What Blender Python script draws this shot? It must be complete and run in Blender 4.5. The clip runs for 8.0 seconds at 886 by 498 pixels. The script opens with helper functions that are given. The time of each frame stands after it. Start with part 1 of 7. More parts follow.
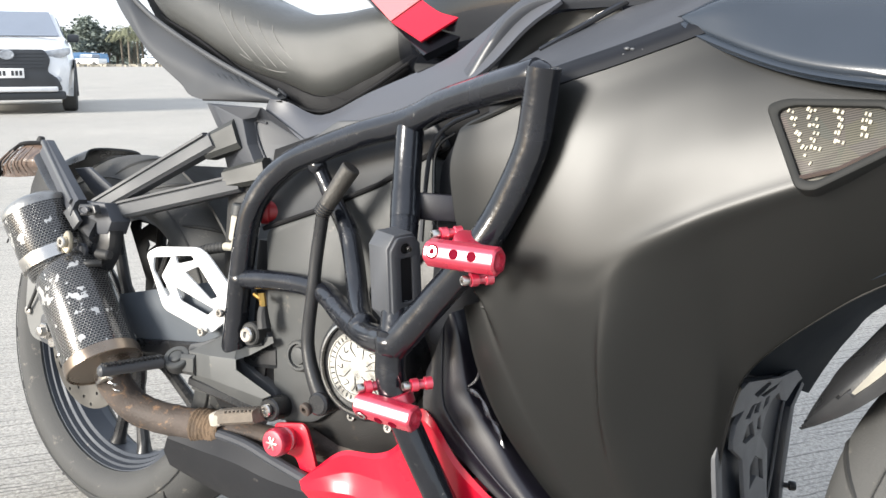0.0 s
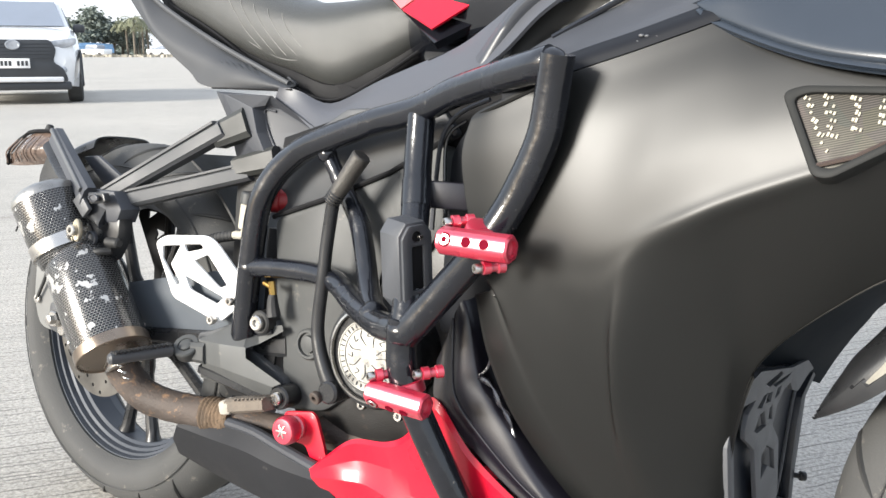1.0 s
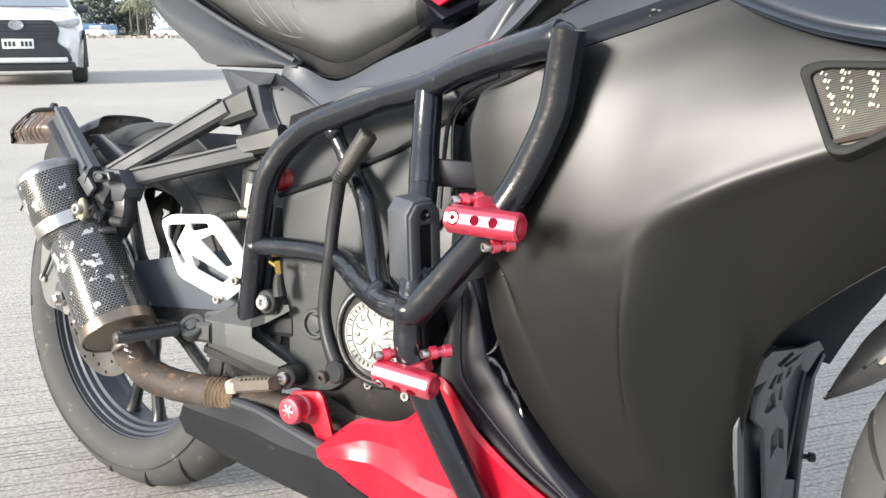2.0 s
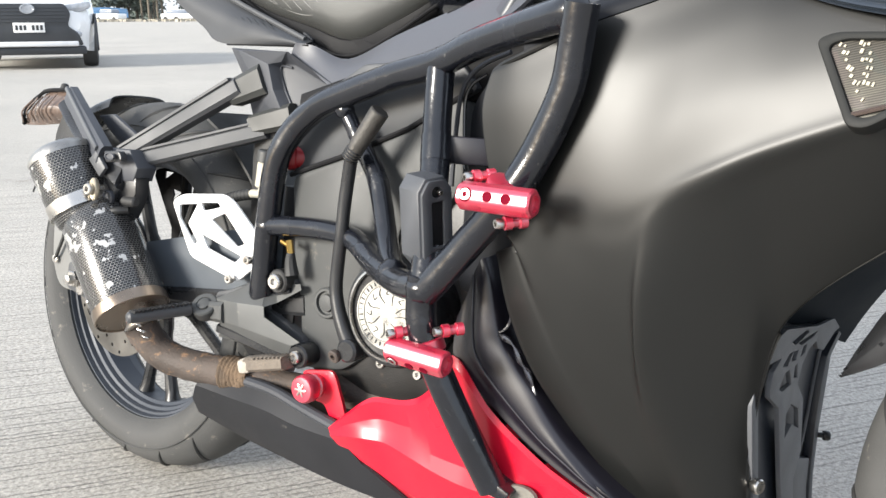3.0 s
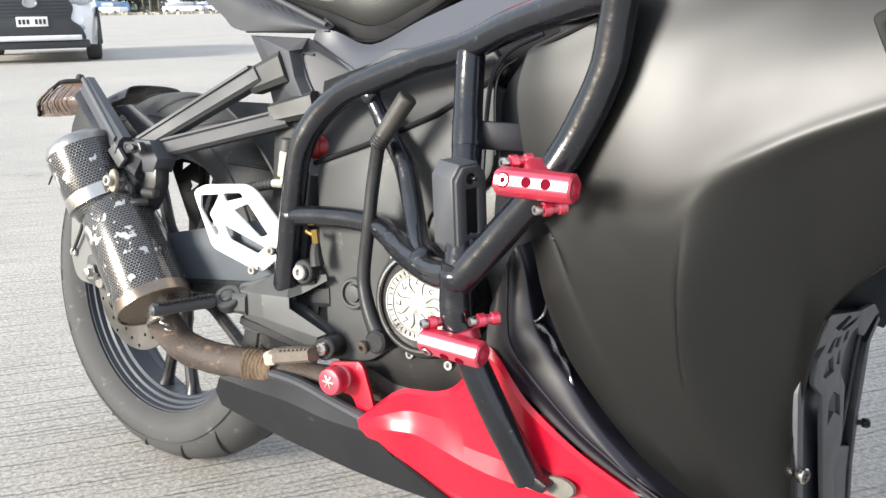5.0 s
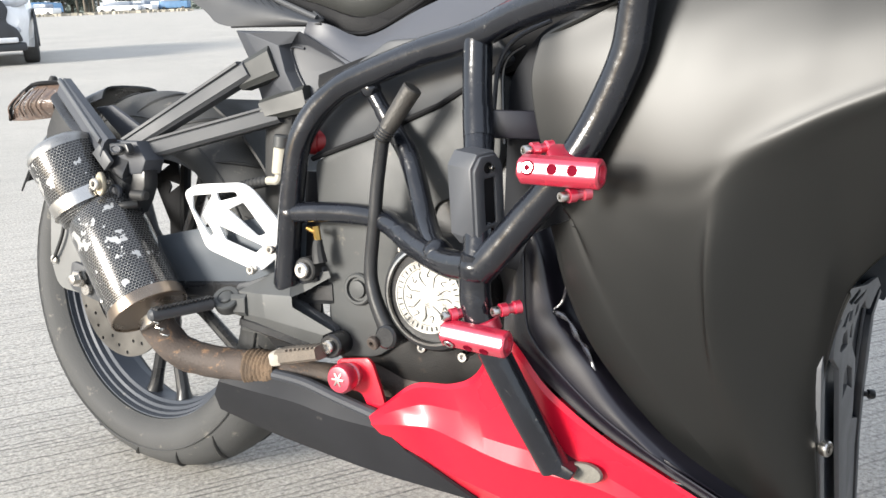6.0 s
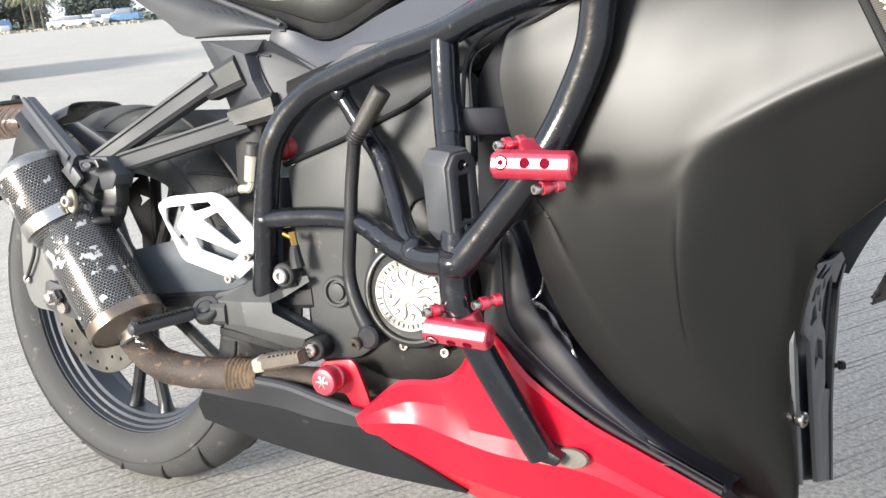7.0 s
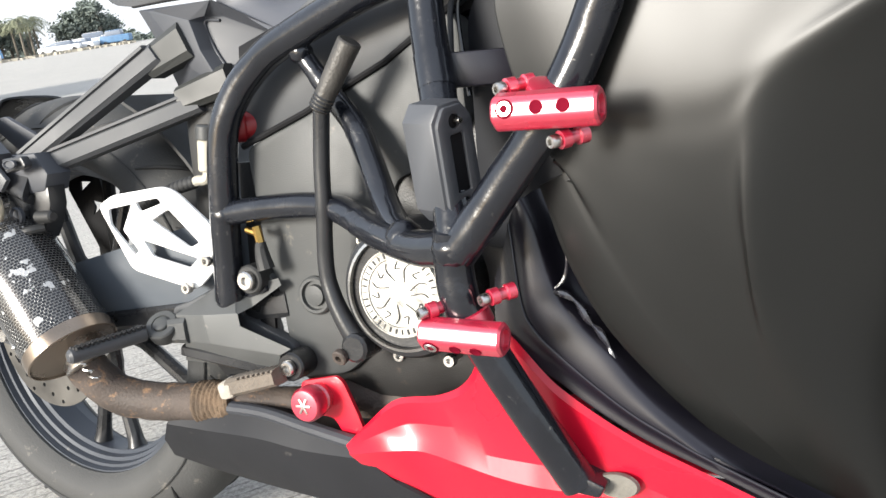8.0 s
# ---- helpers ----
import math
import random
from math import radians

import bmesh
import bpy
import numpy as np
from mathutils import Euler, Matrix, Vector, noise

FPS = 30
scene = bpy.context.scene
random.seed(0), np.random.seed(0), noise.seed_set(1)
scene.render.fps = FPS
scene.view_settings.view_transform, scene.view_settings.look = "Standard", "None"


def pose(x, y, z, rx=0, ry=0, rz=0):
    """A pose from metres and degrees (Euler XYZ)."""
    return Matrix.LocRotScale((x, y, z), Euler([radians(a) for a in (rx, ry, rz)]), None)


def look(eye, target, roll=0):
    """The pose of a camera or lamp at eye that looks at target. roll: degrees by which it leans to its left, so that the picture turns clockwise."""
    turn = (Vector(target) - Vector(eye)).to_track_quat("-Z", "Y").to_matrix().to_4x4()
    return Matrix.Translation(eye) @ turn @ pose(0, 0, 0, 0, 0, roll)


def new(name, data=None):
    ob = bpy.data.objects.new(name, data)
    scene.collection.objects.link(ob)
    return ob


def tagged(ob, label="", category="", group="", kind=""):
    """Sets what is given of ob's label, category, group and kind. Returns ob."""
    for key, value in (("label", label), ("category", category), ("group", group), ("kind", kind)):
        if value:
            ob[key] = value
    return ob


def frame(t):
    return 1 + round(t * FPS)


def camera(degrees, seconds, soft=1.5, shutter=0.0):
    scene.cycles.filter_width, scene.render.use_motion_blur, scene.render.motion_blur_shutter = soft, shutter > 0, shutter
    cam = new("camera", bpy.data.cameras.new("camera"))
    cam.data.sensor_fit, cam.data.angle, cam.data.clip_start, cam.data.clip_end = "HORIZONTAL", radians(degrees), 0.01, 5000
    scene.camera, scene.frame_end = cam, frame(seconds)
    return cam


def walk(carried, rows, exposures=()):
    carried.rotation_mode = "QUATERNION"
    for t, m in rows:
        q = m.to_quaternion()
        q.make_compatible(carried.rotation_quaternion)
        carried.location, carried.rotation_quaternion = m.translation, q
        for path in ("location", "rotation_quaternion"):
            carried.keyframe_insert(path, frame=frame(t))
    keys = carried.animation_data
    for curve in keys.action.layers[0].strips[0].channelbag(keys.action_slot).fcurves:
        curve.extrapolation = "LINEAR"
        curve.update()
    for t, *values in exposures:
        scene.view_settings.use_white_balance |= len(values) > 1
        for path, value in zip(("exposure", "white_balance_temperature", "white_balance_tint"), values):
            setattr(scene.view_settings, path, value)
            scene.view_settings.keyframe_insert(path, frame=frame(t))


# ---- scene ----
cam = camera(53.9, 8.0)
PATH = [
    (0, (1.196, -0.896, 0.782), (0.168, 0.766, 0.359), -0.0),
    (0.5, (1.192, -0.896, 0.781), (0.161, 0.762, 0.349), 0.0),
    (1, (1.189, -0.898, 0.778), (0.154, 0.755, 0.336), 0.1),
    (1.5, (1.185, -0.896, 0.776), (0.15, 0.752, 0.316), 0.2),
    (3, (1.179, -0.891, 0.766), (0.124, 0.727, 0.246), -0.2),
    (3.5, (1.178, -0.892, 0.765), (0.109, 0.714, 0.235), -0.5),
    (4, (1.168, -0.888, 0.761), (0.09, 0.708, 0.223), -0.7),
    (4.5, (1.167, -0.885, 0.76), (0.086, 0.71, 0.223), -0.7),
    (6, (1.082, -0.921, 0.757), (0.12, 0.74, 0.197), -2.3),
    (6.5, (1.084, -0.93, 0.762), (0.159, 0.751, 0.199), -3.3),
    (7, (1.08, -0.939, 0.76), (0.183, 0.756, 0.194), -4.8),
    (7.5, (1.073, -0.931, 0.74), (0.177, 0.769, 0.185), -6.9),
    (8, (1.001, -0.777, 0.69), (0.095, 0.914, 0.127), -8.6),
]
walk(cam, [(t, look(eye, target, roll)) for t, eye, target, roll in PATH])

# ---- light ----
world = bpy.data.worlds.new("sky")
scene.world = world
world.use_nodes = True
wn = world.node_tree.nodes
sky = wn.new("ShaderNodeTexSky")
sky.sky_type = "NISHITA"
sky.sun_disc = False
sky.sun_elevation, sky.sun_rotation = radians(19.5), radians(203)
sky.air_density, sky.dust_density, sky.ozone_density = 1.2, 2.0, 2.0
wn["Background"].inputs["Strength"].default_value = 0.149
cloud = wn.new("ShaderNodeMix")
cloud.data_type = "RGBA"
cloud.inputs["Factor"].default_value = 0.6
cloud.inputs["B"].default_value = (7.0, 7.5, 8.4, 1)
world.node_tree.links.new(sky.outputs[0], cloud.inputs["A"])
world.node_tree.links.new(cloud.outputs["Result"], wn["Background"].inputs[0])
sun_data = bpy.data.lights.new("sun", "SUN")
sun_data.energy, sun_data.angle, sun_data.color = 5.0, radians(18), (1.0, 0.96, 0.885)
sun = new("sun", sun_data)
sun.matrix_world = look((0, 0, 0), (-math.sin(radians(203)), -math.cos(radians(203)), -math.tan(radians(19.5))))
scene.view_settings.exposure = 0.65


# ---- materials ----
def mat(name, base, rough=0.5, metal=0.0, vary=0.15, scale=6.0, grain=200.0, bump=0.1, coat=0.0, spec=0.5, dirt=None, dirt_at=0.6, rough_vary=0.12):
    """A principled surface with broad variation, fine grain in relief and gloss, and optional stains."""
    m = bpy.data.materials.new(name)
    m.use_nodes = True
    n, l = m.node_tree.nodes, m.node_tree.links
    p = n["Principled BSDF"]
    p.inputs["Metallic"].default_value = metal
    p.inputs["Coat Weight"].default_value = coat
    p.inputs["Coat Roughness"].default_value = 0.06
    p.inputs["Specular IOR Level"].default_value = spec
    tc = n.new("ShaderNodeTexCoord")
    big = n.new("ShaderNodeTexNoise")
    big.inputs["Scale"].default_value, big.inputs["Detail"].default_value = scale, 6
    l.new(tc.outputs["Object"], big.inputs["Vector"])
    fine = n.new("ShaderNodeTexNoise")
    fine.inputs["Scale"].default_value, fine.inputs["Detail"].default_value = grain, 3
    l.new(tc.outputs["Object"], fine.inputs["Vector"])
    ramp = n.new("ShaderNodeMapRange")
    ramp.inputs["From Min"].default_value, ramp.inputs["From Max"].default_value = 0.3, 0.7
    ramp.inputs["To Min"].default_value, ramp.inputs["To Max"].default_value = 1 - vary, 1 + vary
    l.new(big.outputs["Fac"], ramp.inputs["Value"])
    mul = n.new("ShaderNodeVectorMath")
    mul.operation = "SCALE"
    mul.inputs[0].default_value = base
    l.new(ramp.outputs["Result"], mul.inputs["Scale"])
    colour = mul.outputs["Vector"]
    if dirt:
        spots = n.new("ShaderNodeTexNoise")
        spots.inputs["Scale"].default_value, spots.inputs["Detail"].default_value = scale * 5, 8
        spots.inputs["Roughness"].default_value = 0.7
        l.new(tc.outputs["Object"], spots.inputs["Vector"])
        edge = n.new("ShaderNodeMapRange")
        edge.inputs["From Min"].default_value, edge.inputs["From Max"].default_value = dirt_at, dirt_at + 0.12
        l.new(spots.outputs["Fac"], edge.inputs["Value"])
        mix = n.new("ShaderNodeMix")
        mix.data_type = "RGBA"
        l.new(edge.outputs["Result"], mix.inputs["Factor"])
        l.new(colour, mix.inputs["A"])
        mix.inputs["B"].default_value = (*dirt, 1)
        colour = mix.outputs["Result"]
    l.new(colour, p.inputs["Base Color"])
    rr = n.new("ShaderNodeMapRange")
    rr.inputs["From Min"].default_value, rr.inputs["From Max"].default_value = 0.3, 0.7
    rr.inputs["To Min"].default_value, rr.inputs["To Max"].default_value = max(0.02, rough - rough_vary), min(1.0, rough + rough_vary)
    l.new(big.outputs["Fac"], rr.inputs["Value"])
    l.new(rr.outputs["Result"], p.inputs["Roughness"])
    if bump:
        b = n.new("ShaderNodeBump")
        b.inputs["Strength"].default_value, b.inputs["Distance"].default_value = bump, 0.002
        l.new(fine.outputs["Fac"], b.inputs["Height"])
        l.new(b.outputs["Normal"], p.inputs["Normal"])
    return m


MATTE = mat("matte black paint", (0.0062, 0.0064, 0.0060), 0.39, vary=0.12, scale=5, grain=900, bump=0.015, rough_vary=0.03, spec=0.46)
PLASTIC = mat("grey-black moulded plastic", (0.052, 0.055, 0.062), 0.42, vary=0.15, scale=9, grain=1400, bump=0.12, dirt=(0.10, 0.095, 0.085), dirt_at=0.66)
PANEL = mat("satin dark grey panel", (0.044, 0.047, 0.055), 0.46, spec=0.5, vary=0.12, scale=6, grain=900, bump=0.05, dirt=(0.11, 0.105, 0.10), dirt_at=0.7)
GLOSS = mat("gloss black paint", (0.008, 0.009, 0.012), 0.12, vary=0.2, scale=8, grain=300, bump=0.02, coat=0.4, rough_vary=0.06)
TUBE = mat("thick hand-painted gloss black", (0.007, 0.008, 0.0115), 0.24, vary=0.2, scale=25, grain=70, bump=0.4, coat=0.50, dirt=(0.34, 0.32, 0.28), dirt_at=0.655, rough_vary=0.09, spec=0.38)
SATIN = mat("black coated steel", (0.020, 0.0205, 0.022), 0.30, vary=0.2, scale=18, grain=500, bump=0.1, dirt=(0.10, 0.09, 0.075), dirt_at=0.66)
ALLOY = mat("grey painted alloy", (0.062, 0.064, 0.068), 0.52, spec=0.4, metal=0.05, vary=0.12, scale=10, grain=800, bump=0.1, dirt=(0.16, 0.15, 0.13), dirt_at=0.66)
ENGINE = mat("dusty dark grey engine casing", (0.048, 0.050, 0.050), 0.55, metal=0.0, vary=0.2, scale=8, grain=700, bump=0.15, dirt=(0.15, 0.135, 0.11), dirt_at=0.62)
WHITE = mat("white powder coat", (0.80, 0.80, 0.79), 0.45, vary=0.04, scale=14, grain=500, bump=0.05, dirt=(0.45, 0.42, 0.36), dirt_at=0.72)
RED = mat("bright red gloss paint", (0.50, 0.006, 0.024), 0.30, vary=0.06, scale=4, grain=300, bump=0.02, coat=0.15, spec=0.4, rough_vary=0.05)
REDMETAL = mat("red anodised aluminium", (0.55, 0.014, 0.050), 0.28, metal=0.35, coat=1.0, vary=0.1, scale=30, grain=900, bump=0.08, dirt=(0.55, 0.15, 0.16), dirt_at=0.7)
REDMETAL.node_tree.nodes["Principled BSDF"].inputs["Coat IOR"].default_value = 2.0
REDMETAL.node_tree.nodes["Principled BSDF"].inputs["Coat Roughness"].default_value = 0.28
STEEL = mat("scuffed bright steel", (0.55, 0.53, 0.50), 0.28, metal=1.0, vary=0.15, scale=20, grain=400, bump=0.1, dirt=(0.22, 0.17, 0.12), dirt_at=0.66)
RUST = mat("rusty brown exhaust pipe", (0.075, 0.059, 0.050), 0.7, metal=0.15, vary=0.35, scale=16, grain=300, bump=0.5, dirt=(0.25, 0.15, 0.085), dirt_at=0.56)
WRAP = mat("frayed brown heat wrap", (0.11, 0.075, 0.048), 0.95, vary=0.4, scale=40, grain=220, bump=1.0, dirt=(0.05, 0.035, 0.02), dirt_at=0.55)
TYRE = mat("dusty black tyre rubber", (0.062, 0.062, 0.061), 0.72, vary=0.2, scale=8, grain=350, bump=0.25, dirt=(0.19, 0.175, 0.15), dirt_at=0.6, spec=0.35)
RUBBER = mat("black rubber", (0.02, 0.02, 0.02), 0.6, vary=0.2, scale=20, grain=600, bump=0.2)
RIM = mat("dark blue-grey wheel paint", (0.042, 0.048, 0.060), 0.48, spec=0.35, metal=0.1, vary=0.15, scale=8, grain=500, bump=0.06, dirt=(0.14, 0.13, 0.12), dirt_at=0.64)
VINYL = mat("dark grey seat vinyl", (0.045, 0.046, 0.044), 0.40, vary=0.1, scale=7, grain=1600, bump=0.25, dirt=(0.10, 0.098, 0.09), dirt_at=0.68)
THREAD = mat("pale grey stitching", (0.20, 0.195, 0.185), 0.8, vary=0.1, grain=800, bump=0.2)
CREAM = mat("yellowed plastic", (0.40, 0.375, 0.31), 0.5, vary=0.12, scale=30, grain=500, bump=0.05)
BRASS = mat("brass", (0.40, 0.25, 0.075), 0.3, metal=1.0, vary=0.2, scale=40, grain=500, bump=0.1)
AMBER = mat("smoked brown lens", (0.125, 0.088, 0.070), 0.2, vary=0.35, scale=25, grain=400, bump=0.3, coat=0.3, dirt=(0.46, 0.42, 0.37), dirt_at=0.58)
HEAD = mat("dark olive-grey casting", (0.030, 0.031, 0.029), 0.5, vary=0.15, scale=12, grain=800, bump=0.1)
STRUT = mat("pale grey painted alloy", (0.09, 0.093, 0.098), 0.45, metal=0.1, vary=0.12, scale=10, grain=800, bump=0.1, dirt=(0.10, 0.10, 0.095), dirt_at=0.66)
INNER_BLACK = mat("smooth black trim", (0.010, 0.011, 0.014), 0.45, spec=0.15, vary=0.15, scale=6, grain=700, bump=0.03)
# Near black for frame and trim; also paints the shade in gaps and slots.
VOID = mat("near-black for frame, trim and gap shade", (0.009, 0.009, 0.010), 0.6, spec=0.15, vary=0.3, scale=12, grain=300, bump=0.2)


# ---- mesh helpers ----
def V(*a):
    return Vector(a)


def mesh_of(name, bm, material, sharp=35):
    bmesh.ops.remove_doubles(bm, verts=bm.verts, dist=1e-6)
    bmesh.ops.recalc_face_normals(bm, faces=bm.faces)
    me = bpy.data.meshes.new(name)
    bm.to_mesh(me)
    bm.free()
    for f in me.polygons:
        f.use_smooth = True
    me.set_sharp_from_angle(angle=radians(sharp))
    for m in material if isinstance(material, (list, tuple)) else [material]:
        me.materials.append(m)
    return me


def part(name, bm, material, parent, label="", sharp=35):
    ob = new(name, mesh_of(name, bm, material, sharp))
    ob.parent = parent
    if label:
        ob["label"] = label
    return ob


def thing(name, label, category, m=None, group="", kind=""):
    ob = new(name)
    ob.empty_display_size = 0.1
    if m is not None:
        ob.matrix_world = m
    return tagged(ob, label, category, group, kind)


def cr(a, b, c, d, t):
    return 0.5 * ((2 * b) + (c - a) * t + (2 * a - 5 * b + 4 * c - d) * t * t + (3 * b - a - 3 * c + d) * t ** 3)


def spline(pts, n):
    """A smooth run through the points, n steps to a span."""
    p = [Vector(q) for q in pts]
    p = [2 * p[0] - p[1]] + p + [2 * p[-1] - p[-2]]
    out = []
    for i in range(1, len(p) - 2):
        out += [cr(p[i - 1], p[i], p[i + 1], p[i + 2], k / n) for k in range(n)]
    return out + [p[-2]]


def sweep(bm, run, radius, seg=14, cap=True, wobble=0.0):
    """A round bar along a run of points; radius is a number or one for each point."""
    rs = radius if isinstance(radius, (list, tuple)) else [radius] * len(run)
    rings, side = [], None
    for i, q in enumerate(run):
        d = (run[min(i + 1, len(run) - 1)] - run[max(i - 1, 0)]).normalized()
        if side is None:
            side = d.orthogonal().normalized()
        side = (side - d * side.dot(d)).normalized()
        up = d.cross(side)
        rings.append([bm.verts.new(q + (side * math.cos(a) + up * math.sin(a)) * rs[i] * (1 + wobble * noise.noise(q * 60 + Vector((a, 0, 0)))))
                      for a in (2 * math.pi * k / seg for k in range(seg))])
    for a, b in zip(rings, rings[1:]):
        for k in range(seg):
            bm.faces.new((a[k], a[(k + 1) % seg], b[(k + 1) % seg], b[k]))
    if cap:
        bm.faces.new(rings[0])
        bm.faces.new(rings[-1])
    return bm


def tube(name, pts, radius, material, parent, label="", n=8, seg=14, wobble=0.0):
    run = spline(pts, n)
    rs = radius
    if isinstance(radius, (list, tuple)):
        rs = [q.x for q in spline([(r, 0, 0) for r in radius], n)]
    return part(name, sweep(bmesh.new(), run, rs, seg, True, wobble), material, parent, label)


def rod(bm, a, b, r, r2=None, seg=14, bevel=0.0):
    """A straight bar from a to b, with chamfered ends."""
    a, b = Vector(a), Vector(b)
    r2 = r if r2 is None else r2
    d = (b - a).normalized()
    if bevel:
        return sweep(bm, [a, a + d * bevel, b - d * bevel, b], [r - bevel, r, r2, r2 - bevel], seg)
    return sweep(bm, [a, b], [r, r2], seg)


def lathe(bm, profile, seg=48, axis="Y", closed=False):
    """Turns (radius, along) pairs round an axis. Along counts along +axis. Carries a UV in metres."""
    uv = bm.loops.layers.uv.verify()
    def at(r, h, a):
        c, s = r * math.cos(a), r * math.sin(a)
        return V(c, h, s) if axis == "Y" else V(c, s, h)
    rings = [[bm.verts.new(at(r, h, 2 * math.pi * k / seg)) for k in range(seg)] for r, h in profile]
    length = [0.0]
    for (r0, h0), (r1, h1) in zip(profile, profile[1:]):
        length.append(length[-1] + math.hypot(r1 - r0, h1 - h0))
    top = max(r for r, h in profile)
    pairs = list(zip(range(len(rings)), range(1, len(rings))))
    if closed:
        pairs.append((len(rings) - 1, 0))
    for i, j in pairs:
        for k in range(seg):
            f = bm.faces.new((rings[i][k], rings[i][(k + 1) % seg], rings[j][(k + 1) % seg], rings[j][k]))
            for lp, (q, h) in zip(f.loops, ((k, i), (k + 1, i), (k + 1, j), (k, j))):
                lp[uv].uv = (2 * math.pi * top * q / seg, length[h])
    if not closed:
        for ring in (rings[0], rings[-1]):
            bm.faces.new(ring)
    return bm


def moved(bm, m):
    bmesh.ops.transform(bm, matrix=m, verts=bm.verts)
    return bm


def aim(a, b, axis="Y", roll=0):
    """The pose whose axis runs from a towards b."""
    d = Vector(b) - Vector(a)
    return Matrix.Translation(a) @ d.to_track_quat(axis, "X" if axis == "Z" else "Z").to_matrix().to_4x4() @ Matrix.Rotation(radians(roll), 4, axis)


def box(bm, sx, sy, sz, m=None, bevel=0.003, segments=2):
    got = bmesh.ops.create_cube(bm, size=1.0)
    vs = got["verts"]
    bmesh.ops.scale(bm, vec=(sx, sy, sz), verts=vs)
    if bevel:
        es = list({e for v in vs for e in v.link_edges})
        out = bmesh.ops.bevel(bm, geom=es, offset=bevel, segments=segments, affect="EDGES", profile=0.5)
        vs = list({v for f in out["faces"] for v in f.verts} | {v for v in vs if v.is_valid})
        vs = list({v for v in vs} | {w for v in vs for e in v.link_edges for w in e.verts})
    if m is not None:
        bmesh.ops.transform(bm, matrix=m, verts=vs)
    return bm


def rounded(poly, r, n=4):
    """The polygon with its corners rounded."""
    out = []
    for i, q in enumerate(poly):
        a, b, c = Vector(poly[i - 1]), Vector(q), Vector(poly[(i + 1) % len(poly)])
        u, w = (a - b), (c - b)
        k = min(r, u.length * 0.45, w.length * 0.45)
        s, e = b + u.normalized() * k, b + w.normalized() * k
        for j in range(n + 1):
            t = j / n
            out.append((1 - t) ** 2 * s + 2 * t * (1 - t) * b + t * t * e)
    return out


def plate(bm, outline, thick, holes=(), bevel=0.0, m=None):
    """A plate with holes, outlined in x and z, its face at y = 0 and its back at y = thick."""
    tmp = bmesh.new()
    edges = []
    for loop in (outline, *holes):
        vs = [tmp.verts.new((q[0], 0, q[1])) for q in loop]
        edges += [tmp.edges.new((vs[i - 1], vs[i])) for i in range(len(vs))]
    bmesh.ops.triangle_fill(tmp, use_beauty=True, use_dissolve=False, edges=edges)
    for f in tmp.faces:
        if f.normal.y > 0:
            f.normal_flip()
    rim = [e for e in tmp.edges if e.is_boundary]
    front = list(tmp.faces)
    got = bmesh.ops.extrude_face_region(tmp, geom=front, use_keep_orig=True)
    back = [v for v in got["geom"] if isinstance(v, bmesh.types.BMVert)]
    bmesh.ops.translate(tmp, vec=(0, thick, 0), verts=back)
    bmesh.ops.recalc_face_normals(tmp, faces=tmp.faces)
    if bevel:
        sharp = [e for e in tmp.edges if len(e.link_faces) == 2 and e.calc_face_angle(0) > radians(60) and abs(e.verts[0].co.y) < 1e-6 and abs(e.verts[1].co.y) < 1e-6]
        bmesh.ops.bevel(tmp, geom=sharp, offset=bevel, segments=2, affect="EDGES", profile=0.5)
    if m is not None:
        moved(tmp, m)
    me = bpy.data.meshes.new("tmp")
    tmp.to_mesh(me)
    tmp.free()
    bm.from_mesh(me)
    bpy.data.meshes.remove(me)
    return bm


def skin(bm, rows, nu=6, nv=6, thick=0.004, inward=(0, 1, 0), mirror=False, flat=False):
    """A smooth shell through a net of points, rows of equal length, with thickness towards inward."""
    lines = [spline(r, nu) for r in rows]
    net = [[l[i] for l in lines] if flat else spline([l[i] for l in lines], nv) for i in range(len(lines[0]))]
    h, w = len(net), len(net[0])
    if mirror:
        net = [[V(q.x, 0.24 * (q.z - 0.3) - q.y, q.z) for q in r] for r in net]
        inward = (inward[0], -inward[1], inward[2])
    inward = Vector(inward)
    outer = [[bm.verts.new(q) for q in r] for r in net]
    inner = []
    for i in range(h):
        row = []
        for j in range(w):
            du = net[min(i + 1, h - 1)][j] - net[max(i - 1, 0)][j]
            dv = net[i][min(j + 1, w - 1)] - net[i][max(j - 1, 0)]
            nrm = du.cross(dv)
            nrm = nrm.normalized() if nrm.length > 1e-9 else inward.copy()
            if nrm.dot(inward) < 0:
                nrm = -nrm
            row.append(bm.verts.new(net[i][j] + nrm * thick))
        inner.append(row)
    for g in (outer, inner):
        for i in range(h - 1):
            for j in range(w - 1):
                bm.faces.new((g[i][j], g[i + 1][j], g[i + 1][j + 1], g[i][j + 1]))
    for i in range(h - 1):
        for j in (0, w - 1):
            bm.faces.new((outer[i][j], outer[i + 1][j], inner[i + 1][j], inner[i][j]))
    for j in range(w - 1):
        for i in (0, h - 1):
            bm.faces.new((outer[i][j], outer[i][j + 1], inner[i][j + 1], inner[i][j]))
    return bm


def bolt(name, at, towards, r, length, material, parent, label="", socket=True):
    """A socket-head bolt whose head faces along towards."""
    prof = [(r * 0.55, -length), (r * 0.55, 0), (r * 0.92, 0), (r, 0.001), (r, 0.006), (r * 0.85, 0.0075)]
    if socket:
        prof += [(r * 0.45, 0.0075), (r * 0.42, 0.003)]
    bm = lathe(bmesh.new(), prof, 16)
    return part(name, moved(bm, aim(at, Vector(at) + Vector(towards))), material, parent, label)


def mid(x):
    """The sideways place of the motorcycle's middle plane."""
    return -0.07 * x


